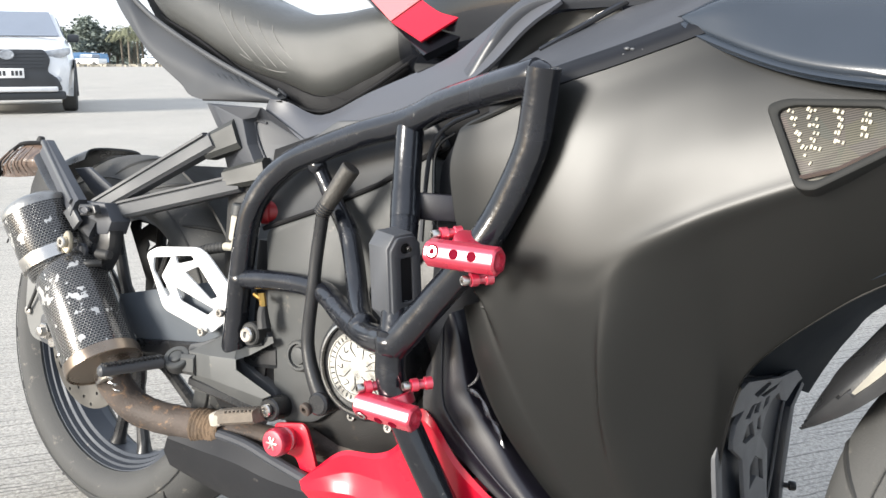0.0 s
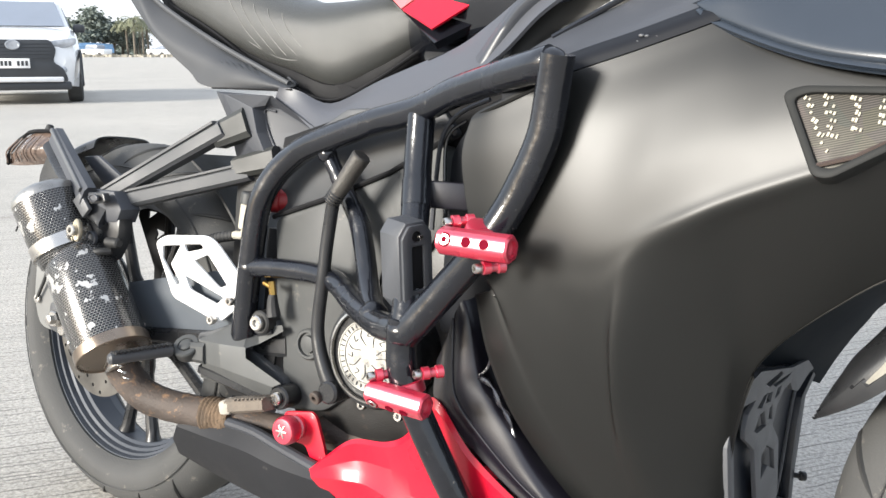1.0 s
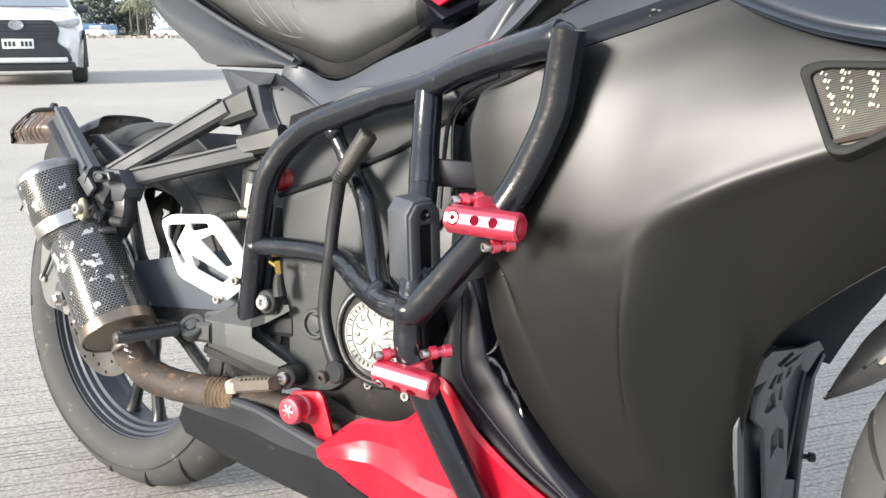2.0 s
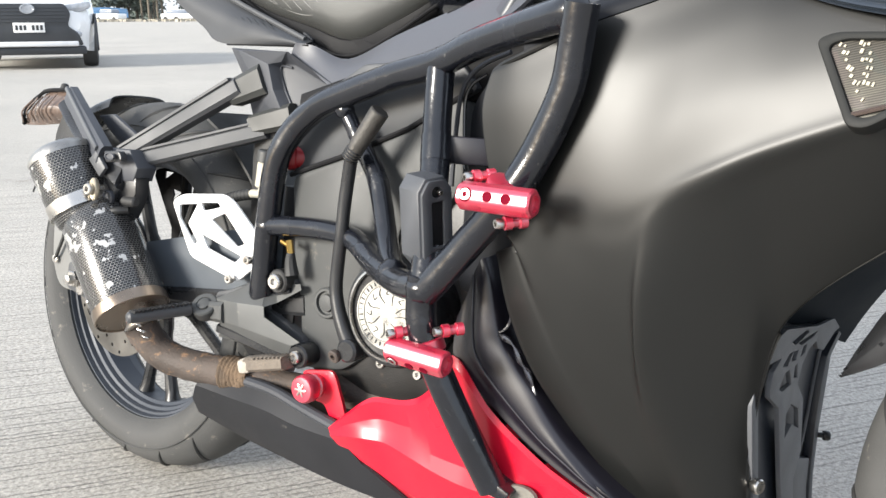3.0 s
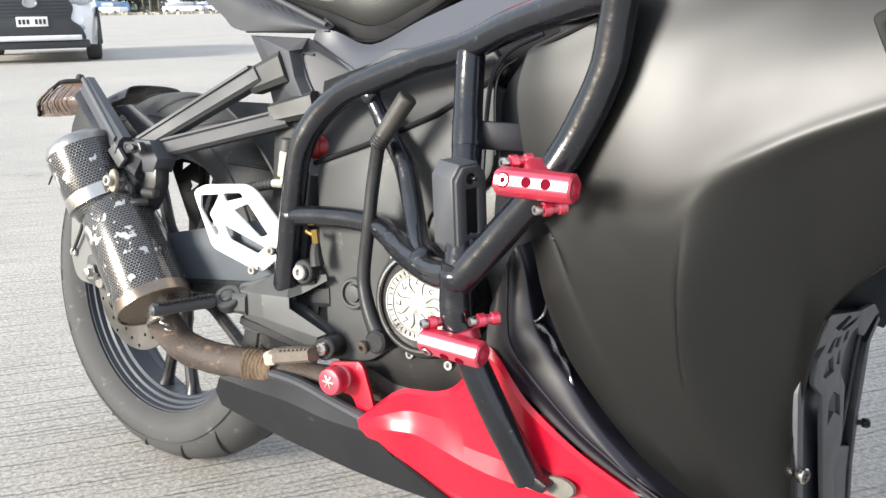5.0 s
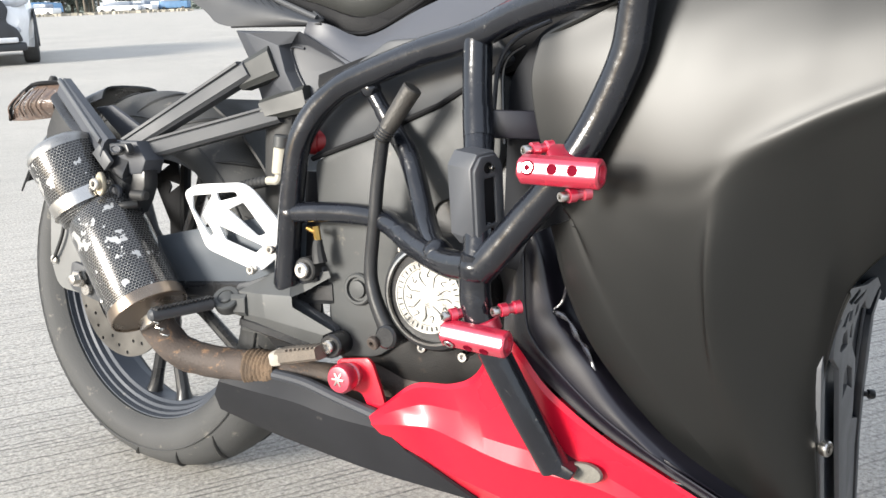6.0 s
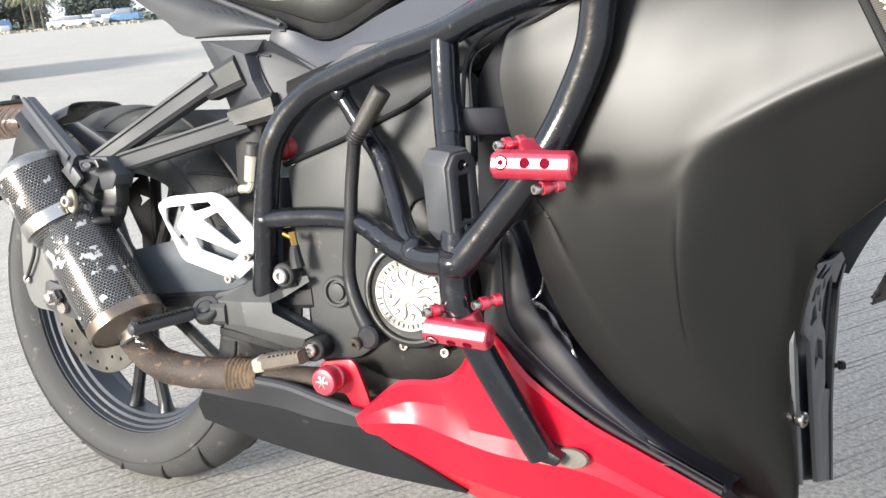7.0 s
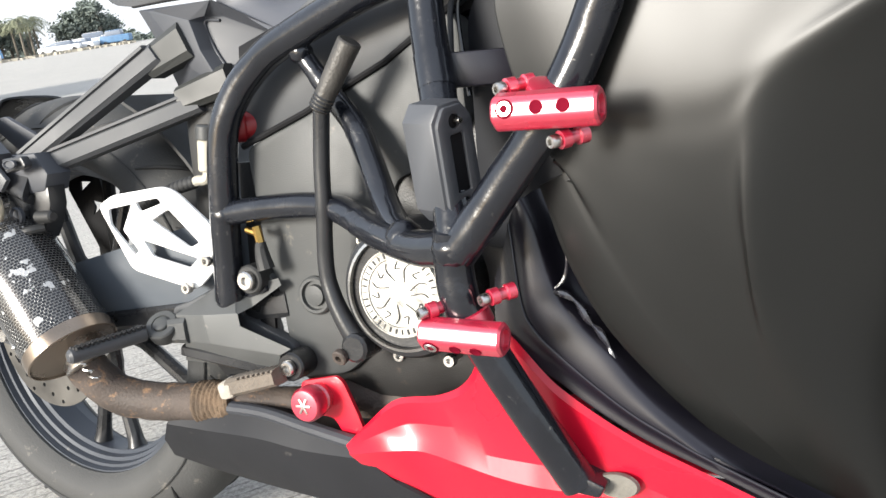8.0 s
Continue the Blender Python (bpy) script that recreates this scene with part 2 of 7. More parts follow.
def hull(bm, stations, nu=6, seg=24, power=2.6, off=0.0):
    """A closed body along x: stations of (x, half width, bottom z, top z), with soft square sections. Returns the point function."""
    st = spline([(a, b, c) for a, b, c, d in stations], nu)
    st2 = spline([(d, 0, 0) for a, b, c, d in stations], nu)
    rings = []
    for (x, w, zb), t in zip(st, st2):
        zc, zh = (zb + t.x) / 2, (t.x - zb) / 2
        ring = []
        for k in range(seg):
            a = 2 * math.pi * k / seg
            c, s = math.cos(a), math.sin(a)
            ring.append(bm.verts.new((x, mid(x) + off + (w + mid(x) + off) * math.copysign(abs(c) ** (2 / power), c), zc + zh * math.copysign(abs(s) ** (2 / power), s))))
        rings.append(ring)
    for a, b in zip(rings, rings[1:]):
        for k in range(seg):
            bm.faces.new((a[k], a[(k + 1) % seg], b[(k + 1) % seg], b[k]))
    bm.faces.new(rings[0])
    bm.faces.new(rings[-1])
    return bm


# ---- ground ----
def concrete():
    m = mat("broom-finished pale concrete", (0.385, 0.364, 0.328), 0.85, vary=0.10, scale=0.6, grain=90, bump=0.5, dirt=(0.30, 0.28, 0.25), dirt_at=0.6)
    n, l = m.node_tree.nodes, m.node_tree.links
    tc = n.new("ShaderNodeTexCoord")
    turn = n.new("ShaderNodeMapping")
    turn.inputs["Rotation"].default_value[2] = radians(-52)
    l.new(tc.outputs["Object"], turn.inputs["Vector"])
    mp = n.new("ShaderNodeMapping")
    mp.inputs["Scale"].default_value = (3, 60, 1)
    l.new(turn.outputs["Vector"], mp.inputs["Vector"])
    mask = n.new("ShaderNodeTexNoise")
    mask.inputs["Scale"].default_value, mask.inputs["Detail"].default_value = 1.0, 4
    l.new(mp.outputs["Vector"], mask.inputs["Vector"])
    wave = n.new("ShaderNodeTexWave")
    wave.wave_type, wave.bands_direction, wave.wave_profile = "BANDS", "Y", "SIN"
    wave.inputs["Scale"].default_value, wave.inputs["Distortion"].default_value = 21.0, 2.2
    wave.inputs["Detail"].default_value, wave.inputs["Detail Scale"].default_value = 4.0, 1.6
    l.new(turn.outputs["Vector"], wave.inputs["Vector"])
    cut = n.new("ShaderNodeMapRange")
    cut.inputs["From Min"].default_value, cut.inputs["From Max"].default_value = 0.04, 0.30
    l.new(wave.outputs["Fac"], cut.inputs["Value"])
    keep = n.new("ShaderNodeMapRange")
    keep.inputs["From Min"].default_value, keep.inputs["From Max"].default_value = 0.38, 0.54
    l.new(mask.outputs["Fac"], keep.inputs["Value"])
    groove = n.new("ShaderNodeMath")
    groove.operation = "MAXIMUM"
    l.new(cut.outputs["Result"], groove.inputs[0])
    l.new(keep.outputs["Result"], groove.inputs[1])
    grit = n.new("ShaderNodeTexNoise")
    grit.inputs["Scale"].default_value, grit.inputs["Detail"].default_value, grit.inputs["Roughness"].default_value = 120, 6, 0.8
    l.new(tc.outputs["Object"], grit.inputs["Vector"])
    height = n.new("ShaderNodeMath")
    height.operation = "MULTIPLY_ADD"
    height.inputs[1].default_value = 0.9
    l.new(grit.outputs["Fac"], height.inputs[0])
    l.new(groove.outputs["Value"], height.inputs[2])
    old = n["Bump"]
    b = n.new("ShaderNodeBump")
    b.inputs["Strength"].default_value, b.inputs["Distance"].default_value = 1.0, 0.003
    l.new(height.outputs["Value"], b.inputs["Height"])
    l.new(old.outputs["Normal"], b.inputs["Normal"])
    l.new(b.outputs["Normal"], n["Principled BSDF"].inputs["Normal"])
    # Groove shade is painted into the colour; low grit is darker too.
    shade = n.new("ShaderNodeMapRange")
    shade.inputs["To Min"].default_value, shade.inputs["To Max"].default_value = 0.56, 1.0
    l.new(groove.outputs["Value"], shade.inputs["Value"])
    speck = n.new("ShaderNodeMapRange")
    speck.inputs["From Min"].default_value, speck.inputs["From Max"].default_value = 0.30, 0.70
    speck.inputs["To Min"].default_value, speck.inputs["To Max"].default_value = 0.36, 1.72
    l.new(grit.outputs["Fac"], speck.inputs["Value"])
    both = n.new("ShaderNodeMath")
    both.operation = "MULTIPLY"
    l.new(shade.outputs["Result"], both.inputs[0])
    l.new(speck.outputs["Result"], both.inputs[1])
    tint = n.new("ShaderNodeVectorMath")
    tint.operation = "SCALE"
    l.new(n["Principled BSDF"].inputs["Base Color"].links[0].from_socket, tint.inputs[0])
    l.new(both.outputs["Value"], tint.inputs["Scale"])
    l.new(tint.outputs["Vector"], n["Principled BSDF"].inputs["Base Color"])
    return m


bm = bmesh.new()
bmesh.ops.create_grid(bm, x_segments=8, y_segments=8, size=900)
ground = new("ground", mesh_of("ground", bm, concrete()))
tagged(ground, "pale broom-finished concrete yard reaching to the trees", "ground", kind="structure")

# ---- motorcycle: leans on its side stand ----
bike = thing("motorcycle", "matte black sport motorcycle with red panels, standing on concrete", "motorcycle", pose(-0.03, 0.02, 0, -8, 0, 0))

# wheels
def wheel(parent, at, R, width, rim_r, front=False):
    half = width / 2
    tilt = Matrix.Translation(at) @ Euler((radians(-1), 0, radians(-4))).to_matrix().to_4x4()
    prof = []
    for k in range(-10, 11):
        a = k / 10 * radians(100)
        prof.append((R - 0.062 + 0.062 * math.cos(a), half * math.sin(a) / math.sin(radians(100)) * (1.0 if abs(k) < 10 else 0.97)))
    prof = prof + [(rim_r + 0.004, half * 0.80), (rim_r, half * 0.74), (rim_r, -half * 0.74), (rim_r + 0.004, -half * 0.80)]
    tyre = part("tyre", moved(lathe(bmesh.new(), prof, 96, closed=True), tilt), TYRE, parent, "worn dusty black tyre with slanted grooves")
    for rr, yy in ((R - 0.042, 0.985), (R - 0.070, 0.955)):
        part("sidewall_ring", moved(lathe(bmesh.new(), [(rr + 0.0012, -half * yy), (rr, -half * yy - 0.0016), (rr - 0.0012, -half * yy)], 72, closed=True), tilt), TYRE, tyre)
    # slanted grooves cut into the shoulder: dark strips sunk into the crown
    for side in (-1, 1):
        for k in range(18):
            a0 = 2 * math.pi * (k + (0.5 if side > 0 else 0)) / 18
            run = []
            for j in range(9):
                t = j / 8
                b = side * radians(8 + 58 * t)
                rr = R - 0.062 + 0.0617 * math.cos(b)
                a = a0 + 0.16 * t ** 1.3
                run.append(tilt @ V(rr * math.cos(a), half * math.sin(b) / math.sin(radians(100)), rr * math.sin(a)))
            g = part("groove", sweep(bmesh.new(), run, [0.0008, 0.0028, 0.0034, 0.0035, 0.0035, 0.0033, 0.003, 0.0022, 0.0008], 6), RUBBER, tyre)
    hw = half * 0.80
    edge = [(rim_r + 0.012, -hw), (rim_r + 0.012, -hw + 0.003), (rim_r + 0.004, -hw + 0.005), (rim_r + 0.003, -hw + 0.008), (rim_r - 0.002, -hw + 0.009), (rim_r - 0.004, -hw + 0.017), (rim_r - 0.008, -hw + 0.018), (rim_r - 0.010, -hw + 0.026), (rim_r - 0.015, -hw + 0.028), (rim_r - 0.017, -0.020), (rim_r - 0.022, -0.017)]
    rim_prof = edge + [(r, -h) for r, h in reversed(edge)]
    rim = part("rim", moved(lathe(bmesh.new(), rim_prof, 72, closed=True), tilt), RIM, parent, "dark blue-grey cast alloy rim")
    hub = part("hub", moved(lathe(bmesh.new(), [(0.022, -0.075), (0.036, -0.07), (0.042, -0.03), (0.034, 0), (0.042, 0.03), (0.036, 0.07), (0.022, 0.075)], 32), tilt), RIM, rim)
    for k in range(5):
        for s in (-1, 1):
            a0 = 2 * math.pi * k / 5 + 0.93
            a1 = a0 + s * 0.17
            pts = [tilt @ V(r * math.cos(a), 0, r * math.sin(a)) for r, a in ((0.034, a0 + s * 0.2), (0.09, a0 + s * 0.13), (0.15, a1), (rim_r - 0.016, a1 + s * 0.02))]
            part("spoke", sweep(bmesh.new(), spline(pts, 4), [0.013] * 4 + [0.0105] * 5 + [0.0105, 0.011, 0.012, 0.016], 10), SATIN, rim)
    return tyre


rear = (0.006, 0, 0.315)
wheel(bike, rear, 0.315, 0.140, 0.226)
wheel(bike, (1.432, mid(1.432), 0.307), 0.305, 0.110, 0.222, True)

# rear brake disc with drilled holes
BRONZE = mat("bronzed steel", (0.25, 0.205, 0.165), 0.30, metal=0.9, vary=0.15, scale=15, grain=500, bump=0.05)
hole_loops = []
for k in range(30):
    a = 2 * math.pi * k / 30
    r = 0.087 + 0.009 * (k % 3)
    hole_loops.append([(r * math.cos(a) + 0.0032 * math.cos(b), r * math.sin(a) + 0.0032 * math.sin(b)) for b in (2 * math.pi * j / 8 for j in range(8))])
ring = [(0.112 * math.cos(a), 0.112 * math.sin(a)) for a in (2 * math.pi * k / 64 for k in range(64))]
inner_ring = [(0.068 * math.cos(a), 0.068 * math.sin(a)) for a in (2 * math.pi * k / 40 for k in range(40))]
disc = part("brake_disc", plate(bmesh.new(), ring, 0.004, [inner_ring] + hole_loops, m=Matrix.Translation((-0.02, -0.080, 0.309)) @ Euler((0, 0, radians(-4))).to_matrix().to_4x4()), mat("worn brake steel", (0.15, 0.142, 0.13), 0.42, metal=0.8, vary=0.2, scale=20, grain=500, bump=0.1), bike, "drilled steel brake disc")
part("carrier", plate(bmesh.new(), [(r * math.cos(a), r * math.sin(a)) for r, a in ((0.072 if k % 2 else 0.045, 2 * math.pi * k / 10) for k in range(10))], 0.006, m=Matrix.Translation((-0.02, -0.082, 0.309))), SATIN, disc)

# swing arm
def beam(bm, a, b, ha, hb, wa, wb):
    """A tapered box beam from a to b with heights and widths at its ends, chamfered."""
    a, b = Vector(a), Vector(b)
    d = (b - a).normalized()
    side = V(0, 1, 0)
    up = d.cross(side).normalized() * -1
    if up.z < 0:
        up = -up
    rings = []
    for q, h, w in ((a, ha, wa), (b, hb, wb)):
        c = 0.18
        ring = [(-1, -1 + 2 * c), (-1, 1 - 2 * c), (-1 + 2 * c, 1), (1 - 2 * c, 1), (1, 1 - 2 * c), (1, -1 + 2 * c), (1 - 2 * c, -1), (-1 + 2 * c, -1)]
        rings.append([bm.verts.new(q + side * (s * w / 2) + up * (u * h / 2)) for s, u in ring])
    for k in range(8):
        bm.faces.new((rings[0][k], rings[0][(k + 1) % 8], rings[1][(k + 1) % 8], rings[1][k]))
    bm.faces.new(rings[0])
    bm.faces.new(rings[1])
    return bm


arm = part("swing_arm", beam(bmesh.new(), (-0.03, -0.13, 0.345), (0.46, -0.115, 0.43), 0.070, 0.125, 0.03, 0.04), mat("dusty blue-grey swing arm paint", (0.075, 0.086, 0.10), 0.45, vary=0.15, scale=9, grain=900, bump=0.08, dirt=(0.12, 0.115, 0.10), dirt_at=0.66), bike, "dark grey box-section swing arm", sharp=25)
part("arm_rib", beam(bmesh.new(), (0.08, -0.14, 0.335), (0.45, -0.135, 0.375), 0.02, 0.03, 0.012, 0.014), SATIN, arm, sharp=25)
part("arm_left", beam(bmesh.new(), (-0.03, 0.13, 0.335), (0.46, 0.065, 0.41), 0.055, 0.105, 0.03, 0.04), ALLOY, arm, sharp=25)
part("axle", rod(bmesh.new(), (0, -0.165, 0.325), (0, 0.165, 0.325), 0.009), STEEL, arm)
part("axle_nut", moved(lathe(bmesh.new(), [(0.012, 0), (0.014, -0.002), (0.014, -0.010), (0.0125, -0.012), (0.008, -0.012), (0.008, -0.02), (0.006, -0.021)], 6), Matrix.Translation((-0.012, -0.16, 0.341))), STEEL, arm, "steel axle nut")
part("adjuster_plate", plate(bmesh.new(), rounded([(-0.045, 0.32), (0.03, 0.305), (0.035, 0.35), (-0.04, 0.365)], 0.01), 0.006, bevel=0.001, m=Matrix.Translation((0, -0.157, 0))), ALLOY, arm)
chain_guard = part("chain_guard", plate(bmesh.new(), [(-0.1258, 0.4905), (-0.12, 0.52), (-0.060, 0.530), (-0.0345, 0.4105), (-0.0345, 0.36), (-0.0765, 0.36), (-0.0765, 0.3992)], 0.004, [[(-0.0991, 0.4867), (-0.0745, 0.5020), (-0.0981, 0.5030)], [(-0.0776, 0.4726), (-0.0504, 0.4670), (-0.0791, 0.4491), (-0.0727, 0.4617)]], m=Matrix.Translation((0, 0.08, 0))), VOID, arm, "black plate with triangular cut-outs")
part("guard_stay", sweep(bmesh.new(), spline([(-0.010, 0.06, 0.54), (-0.0155, 0.06, 0.48), (-0.0165, 0.06, 0.41), (-0.014, 0.06, 0.36)], 5), 0.0095, 10), VOID, chain_guard)

# rear hugger: the side flap behind the muffler and the arc above the tyre
hug = part("rear_mudguard", skin(bmesh.new(), [[(0.316 * math.cos(radians(a)) * 1.045, y, 0.315 + 0.316 * 1.045 * math.sin(radians(a)) - dz) for a in (152, 140, 126, 114, 103)]
           for y, dz in ((-0.062, 0.022), (-0.050, 0.004), (0.0, 0.0), (0.050, 0.004), (0.062, 0.022))], 5, 5, 0.003, (0, 0, -1)), SATIN, bike, "black plastic rear mudguard over the tyre")
part("side_flap", plate(bmesh.new(), rounded([(-0.135, 0.46), (-0.142, 0.35), (-0.125, 0.305), (-0.04, 0.300), (-0.02, 0.36), (-0.06, 0.45)], 0.02), 0.004, bevel=0.001, m=Matrix.Translation((0, -0.118, 0))), mat("dusty grey flap plastic", (0.17, 0.17, 0.165), 0.5, vary=0.15, scale=9, grain=900, bump=0.08, dirt=(0.22, 0.21, 0.19), dirt_at=0.62), hug, "grey plastic flap")
part("cable", sweep(bmesh.new(), spline([(-0.095, -0.123, 0.44), (-0.10, -0.125, 0.40), (-0.115, -0.125, 0.37), (-0.128, -0.123, 0.352)], 5), 0.0028, 8), RUBBER, hug)
part("cable_clip", moved(lathe(bmesh.new(), [(0.004, 0), (0.007, -0.002), (0.007, -0.005), (0.003, -0.006)], 12), Matrix.Translation((-0.128, -0.119, 0.352))), STEEL, hug)

# plate holder and tail lens behind the tyre
holder = part("plate_holder", skin(bmesh.new(), [[(-0.09, -0.125, 0.628), (-0.02, -0.15, 0.59), (0.06, -0.178, 0.56), (0.13, -0.188, 0.53)],
              [(-0.09, -0.145, 0.61), (-0.02, -0.168, 0.572), (0.06, -0.19, 0.535), (0.13, -0.2, 0.505)],
              [(-0.075, -0.125, 0.585), (-0.005, -0.145, 0.55), (0.07, -0.17, 0.51), (0.13, -0.182, 0.495)]], 4, 5, 0.012), SATIN, bike, "black moulded plate holder arm")
part("cross_arm", beam(bmesh.new(), (-0.1, -0.12, 0.60), (-0.1, 0.10, 0.60), 0.03, 0.03, 0.02, 0.02), SATIN, holder)
part("arm_bar", beam(bmesh.new(), (-0.062, -0.140, 0.630), (0.100, -0.196, 0.545), 0.030, 0.034, 0.020, 0.022), PANEL, holder, sharp=25)
part("arm_ridge", beam(bmesh.new(), (-0.060, -0.150, 0.640), (0.094, -0.205, 0.556), 0.007, 0.008, 0.006, 0.006), STRUT, holder, sharp=25)
part("arm_block", plate(bmesh.new(), [(0.0752, 0.5391), (0.0974, 0.5573), (0.1456, 0.5580), (0.1635, 0.5325), (0.1544, 0.5126), (0.1083, 0.5079), (0.0975, 0.5153)], 0.034, bevel=0.004, m=Matrix.Translation((0, -0.188, 0))), PANEL, holder)
part("block_cheek", plate(bmesh.new(), [(0.0760, 0.5385), (0.0930, 0.5520), (0.1150, 0.5290), (0.1010, 0.5150)], 0.006, bevel=0.002, m=Matrix.Translation((0, -0.206, 0))), STRUT, holder, "lighter moulded cheek")
block_boss = part("block_boss", plate(bmesh.new(), rounded([(0.1150, 0.5540), (0.1500, 0.5560), (0.1560, 0.5430), (0.1200, 0.5370)], 0.004), 0.010, bevel=0.002, m=Matrix.Translation((0, -0.209, 0))), SATIN, holder)
part("boss_ring", moved(lathe(bmesh.new(), [(0.0075, 0.002), (0.0075, -0.0015), (0.006, -0.002), (0.005, 0.0), (0.001, 0.0)], 18), Matrix.Translation((0.1365, -0.2145, 0.5475)) @ Matrix.Diagonal((1.4, 1, 0.7, 1))), PANEL, block_boss)
part("wing_plate", plate(bmesh.new(), rounded([(-0.0062, 0.6007), (0.0299, 0.6054), (0.1053, 0.5672), (0.1000, 0.5500), (0.0595, 0.5508)], 0.004), 0.006, bevel=0.0015, m=Matrix.Translation((0, -0.13, 0))), PANEL, holder)
part("splash_skirt", skin(bmesh.new(), [[(-0.115, -0.118, 0.60), (-0.07, -0.12, 0.575), (-0.01, -0.125, 0.55)], [(-0.15, -0.11, 0.55), (-0.09, -0.13, 0.53), (0.0, -0.14, 0.51)], [(-0.14, -0.10, 0.50), (-0.09, -0.12, 0.48), (-0.02, -0.13, 0.47)]], 4, 4, 0.004), RUBBER, holder)
lens = part("tail_lens", skin(bmesh.new(), [[(-0.205, -0.10, 0.622), (-0.165, -0.108, 0.634), (-0.115, -0.10, 0.636)],
            [(-0.225, -0.112, 0.595), (-0.175, -0.125, 0.602), (-0.12, -0.118, 0.605)],
            [(-0.25, -0.10, 0.572), (-0.19, -0.108, 0.575), (-0.135, -0.10, 0.582)]], 5, 5, 0.03), AMBER, bike, "cracked smoked brown tail lens")
part("lens_stub", rod(bmesh.new(), (-0.165, -0.085, 0.625), (-0.160, -0.085, 0.648), 0.011, 0.006, bevel=0.002), RUBBER, lens)

part("lens_frame", sweep(bmesh.new(), spline([(-0.248, -0.105, 0.574), (-0.226, -0.116, 0.596), (-0.206, -0.106, 0.622), (-0.165, -0.113, 0.635), (-0.115, -0.106, 0.638)], 4), 0.0035, 8, True, 0.5), VOID, lens)
for k in range(5):
    part("lens_rib", sweep(bmesh.new(), spline([(-0.212 + 0.02 * k, -0.111 - 0.004 * min(k, 2), 0.618 + 0.003 * k), (-0.228 + 0.02 * k, -0.121 - 0.004 * min(k, 2), 0.596 + 0.002 * k), (-0.24 + 0.022 * k, -0.111 - 0.003 * min(k, 2), 0.577 + 0.002 * k)], 4), 0.0013, 6, True, 0.4), AMBER, lens)

# muffler


def carbon():
    m = bpy.data.materials.new("peeling carbon-look muffler wrap")
    m.use_nodes = True
    n, l = m.node_tree.nodes, m.node_tree.links
    p = n["Principled BSDF"]
    tc = n.new("ShaderNodeTexCoord")
    br = n.new("ShaderNodeTexBrick")
    br.offset, br.squash = 0.5, 1.0
    br.inputs["Scale"].default_value = 1.0
    br.inputs["Brick Width"].default_value, br.inputs["Row Height"].default_value = 0.0052, 0.0036
    br.inputs["Mortar Size"].default_value, br.inputs["Mortar Smooth"].default_value = 0.0006, 0.4
    br.inputs["Color1"].default_value, br.inputs["Color2"].default_value = (0.012, 0.012, 0.013, 1), (0.03, 0.03, 0.032, 1)
    br.inputs["Mortar"].default_value = (0.14, 0.138, 0.133, 1)
    l.new(tc.outputs["UV"], br.inputs["Vector"])
    spots = n.new("ShaderNodeTexNoise")
    spots.inputs["Scale"].default_value, spots.inputs["Detail"].default_value = 46, 3
    l.new(tc.outputs["Object"], spots.inputs["Vector"])
    edge = n.new("ShaderNodeMapRange")
    edge.inputs["From Min"].default_value, edge.inputs["From Max"].default_value = 0.625, 0.635
    l.new(spots.outputs["Fac"], edge.inputs["Value"])
    mix = n.new("ShaderNodeMix")
    mix.data_type = "RGBA"
    l.new(edge.outputs["Result"], mix.inputs["Factor"])
    l.new(br.outputs["Color"], mix.inputs["A"])
    mix.inputs["B"].default_value = (0.48, 0.475, 0.46, 1)
    l.new(mix.outputs["Result"], p.inputs["Base Color"])
    p.inputs["Metallic"].default_value, p.inputs["Roughness"].default_value = 0.5, 0.24
    p.inputs["Coat Weight"].default_value, p.inputs["Coat Roughness"].default_value = 0.5, 0.10
    b = n.new("ShaderNodeBump")
    b.inputs["Strength"].default_value, b.inputs["Distance"].default_value = 0.4, 0.0008
    l.new(br.outputs["Fac"], b.inputs["Height"])
    l.new(b.outputs["Normal"], p.inputs["Normal"])
    return m


CARBON = carbon()
mr = 0.053
MA, MB = V(0.1861, -0.2089, 0.3291), V(0.0737, -0.1921, 0.4593)
ML = (MB - MA).length
body_m = aim(MA, MB)
prof = [(mr * 0.96, 0.004), (mr, 0.010), (mr, ML * 0.80), (mr * 0.96, ML * 0.90), (mr * 0.84, ML * 0.98), (mr * 0.62, ML * 1.04), (mr * 0.40, ML * 1.06)]
muf = part("muffler", moved(lathe(bmesh.new(), prof, 48), body_m), CARBON, bike, "carbon-look muffler with peeling wrap")
ringm = body_m
UA, UB = V(0.0639, -0.1997, 0.4574), V(0.0103, -0.2104, 0.5472)
UL = (UB - UA).length
upper_m = aim(UA, UB)
part("upper_can", moved(lathe(bmesh.new(), [(mr * 0.60, -0.020), (mr * 0.84, -0.010), (mr * 0.90, 0.004), (mr * 0.94, UL * 0.30), (mr * 0.95, UL * 0.78), (mr * 0.93, UL * 0.86)], 48), upper_m), CARBON, muf, "carbon-look upper can")
part("top_cap", moved(lathe(bmesh.new(), [(mr * 0.94, UL * 0.84), (mr * 0.945, UL * 0.88), (mr * 0.87, UL * 0.96), (mr * 0.70, UL * 1.02), (mr * 0.45, UL * 1.045)], 48), upper_m), mat("scuffed grey steel", (0.30, 0.295, 0.285), 0.35, metal=0.9, vary=0.25, scale=30, grain=300, bump=0.2, dirt=(0.10, 0.095, 0.09), dirt_at=0.58), muf, "scuffed bright top cap")
part("end_cap", moved(lathe(bmesh.new(), [(mr * 0.34, 0.012), (mr * 0.5, 0.008), (mr * 0.80, 0.001), (mr * 0.93, -0.003), (mr * 0.99, -0.003)], 48), ringm), BRONZE, muf, "browned steel end cap")
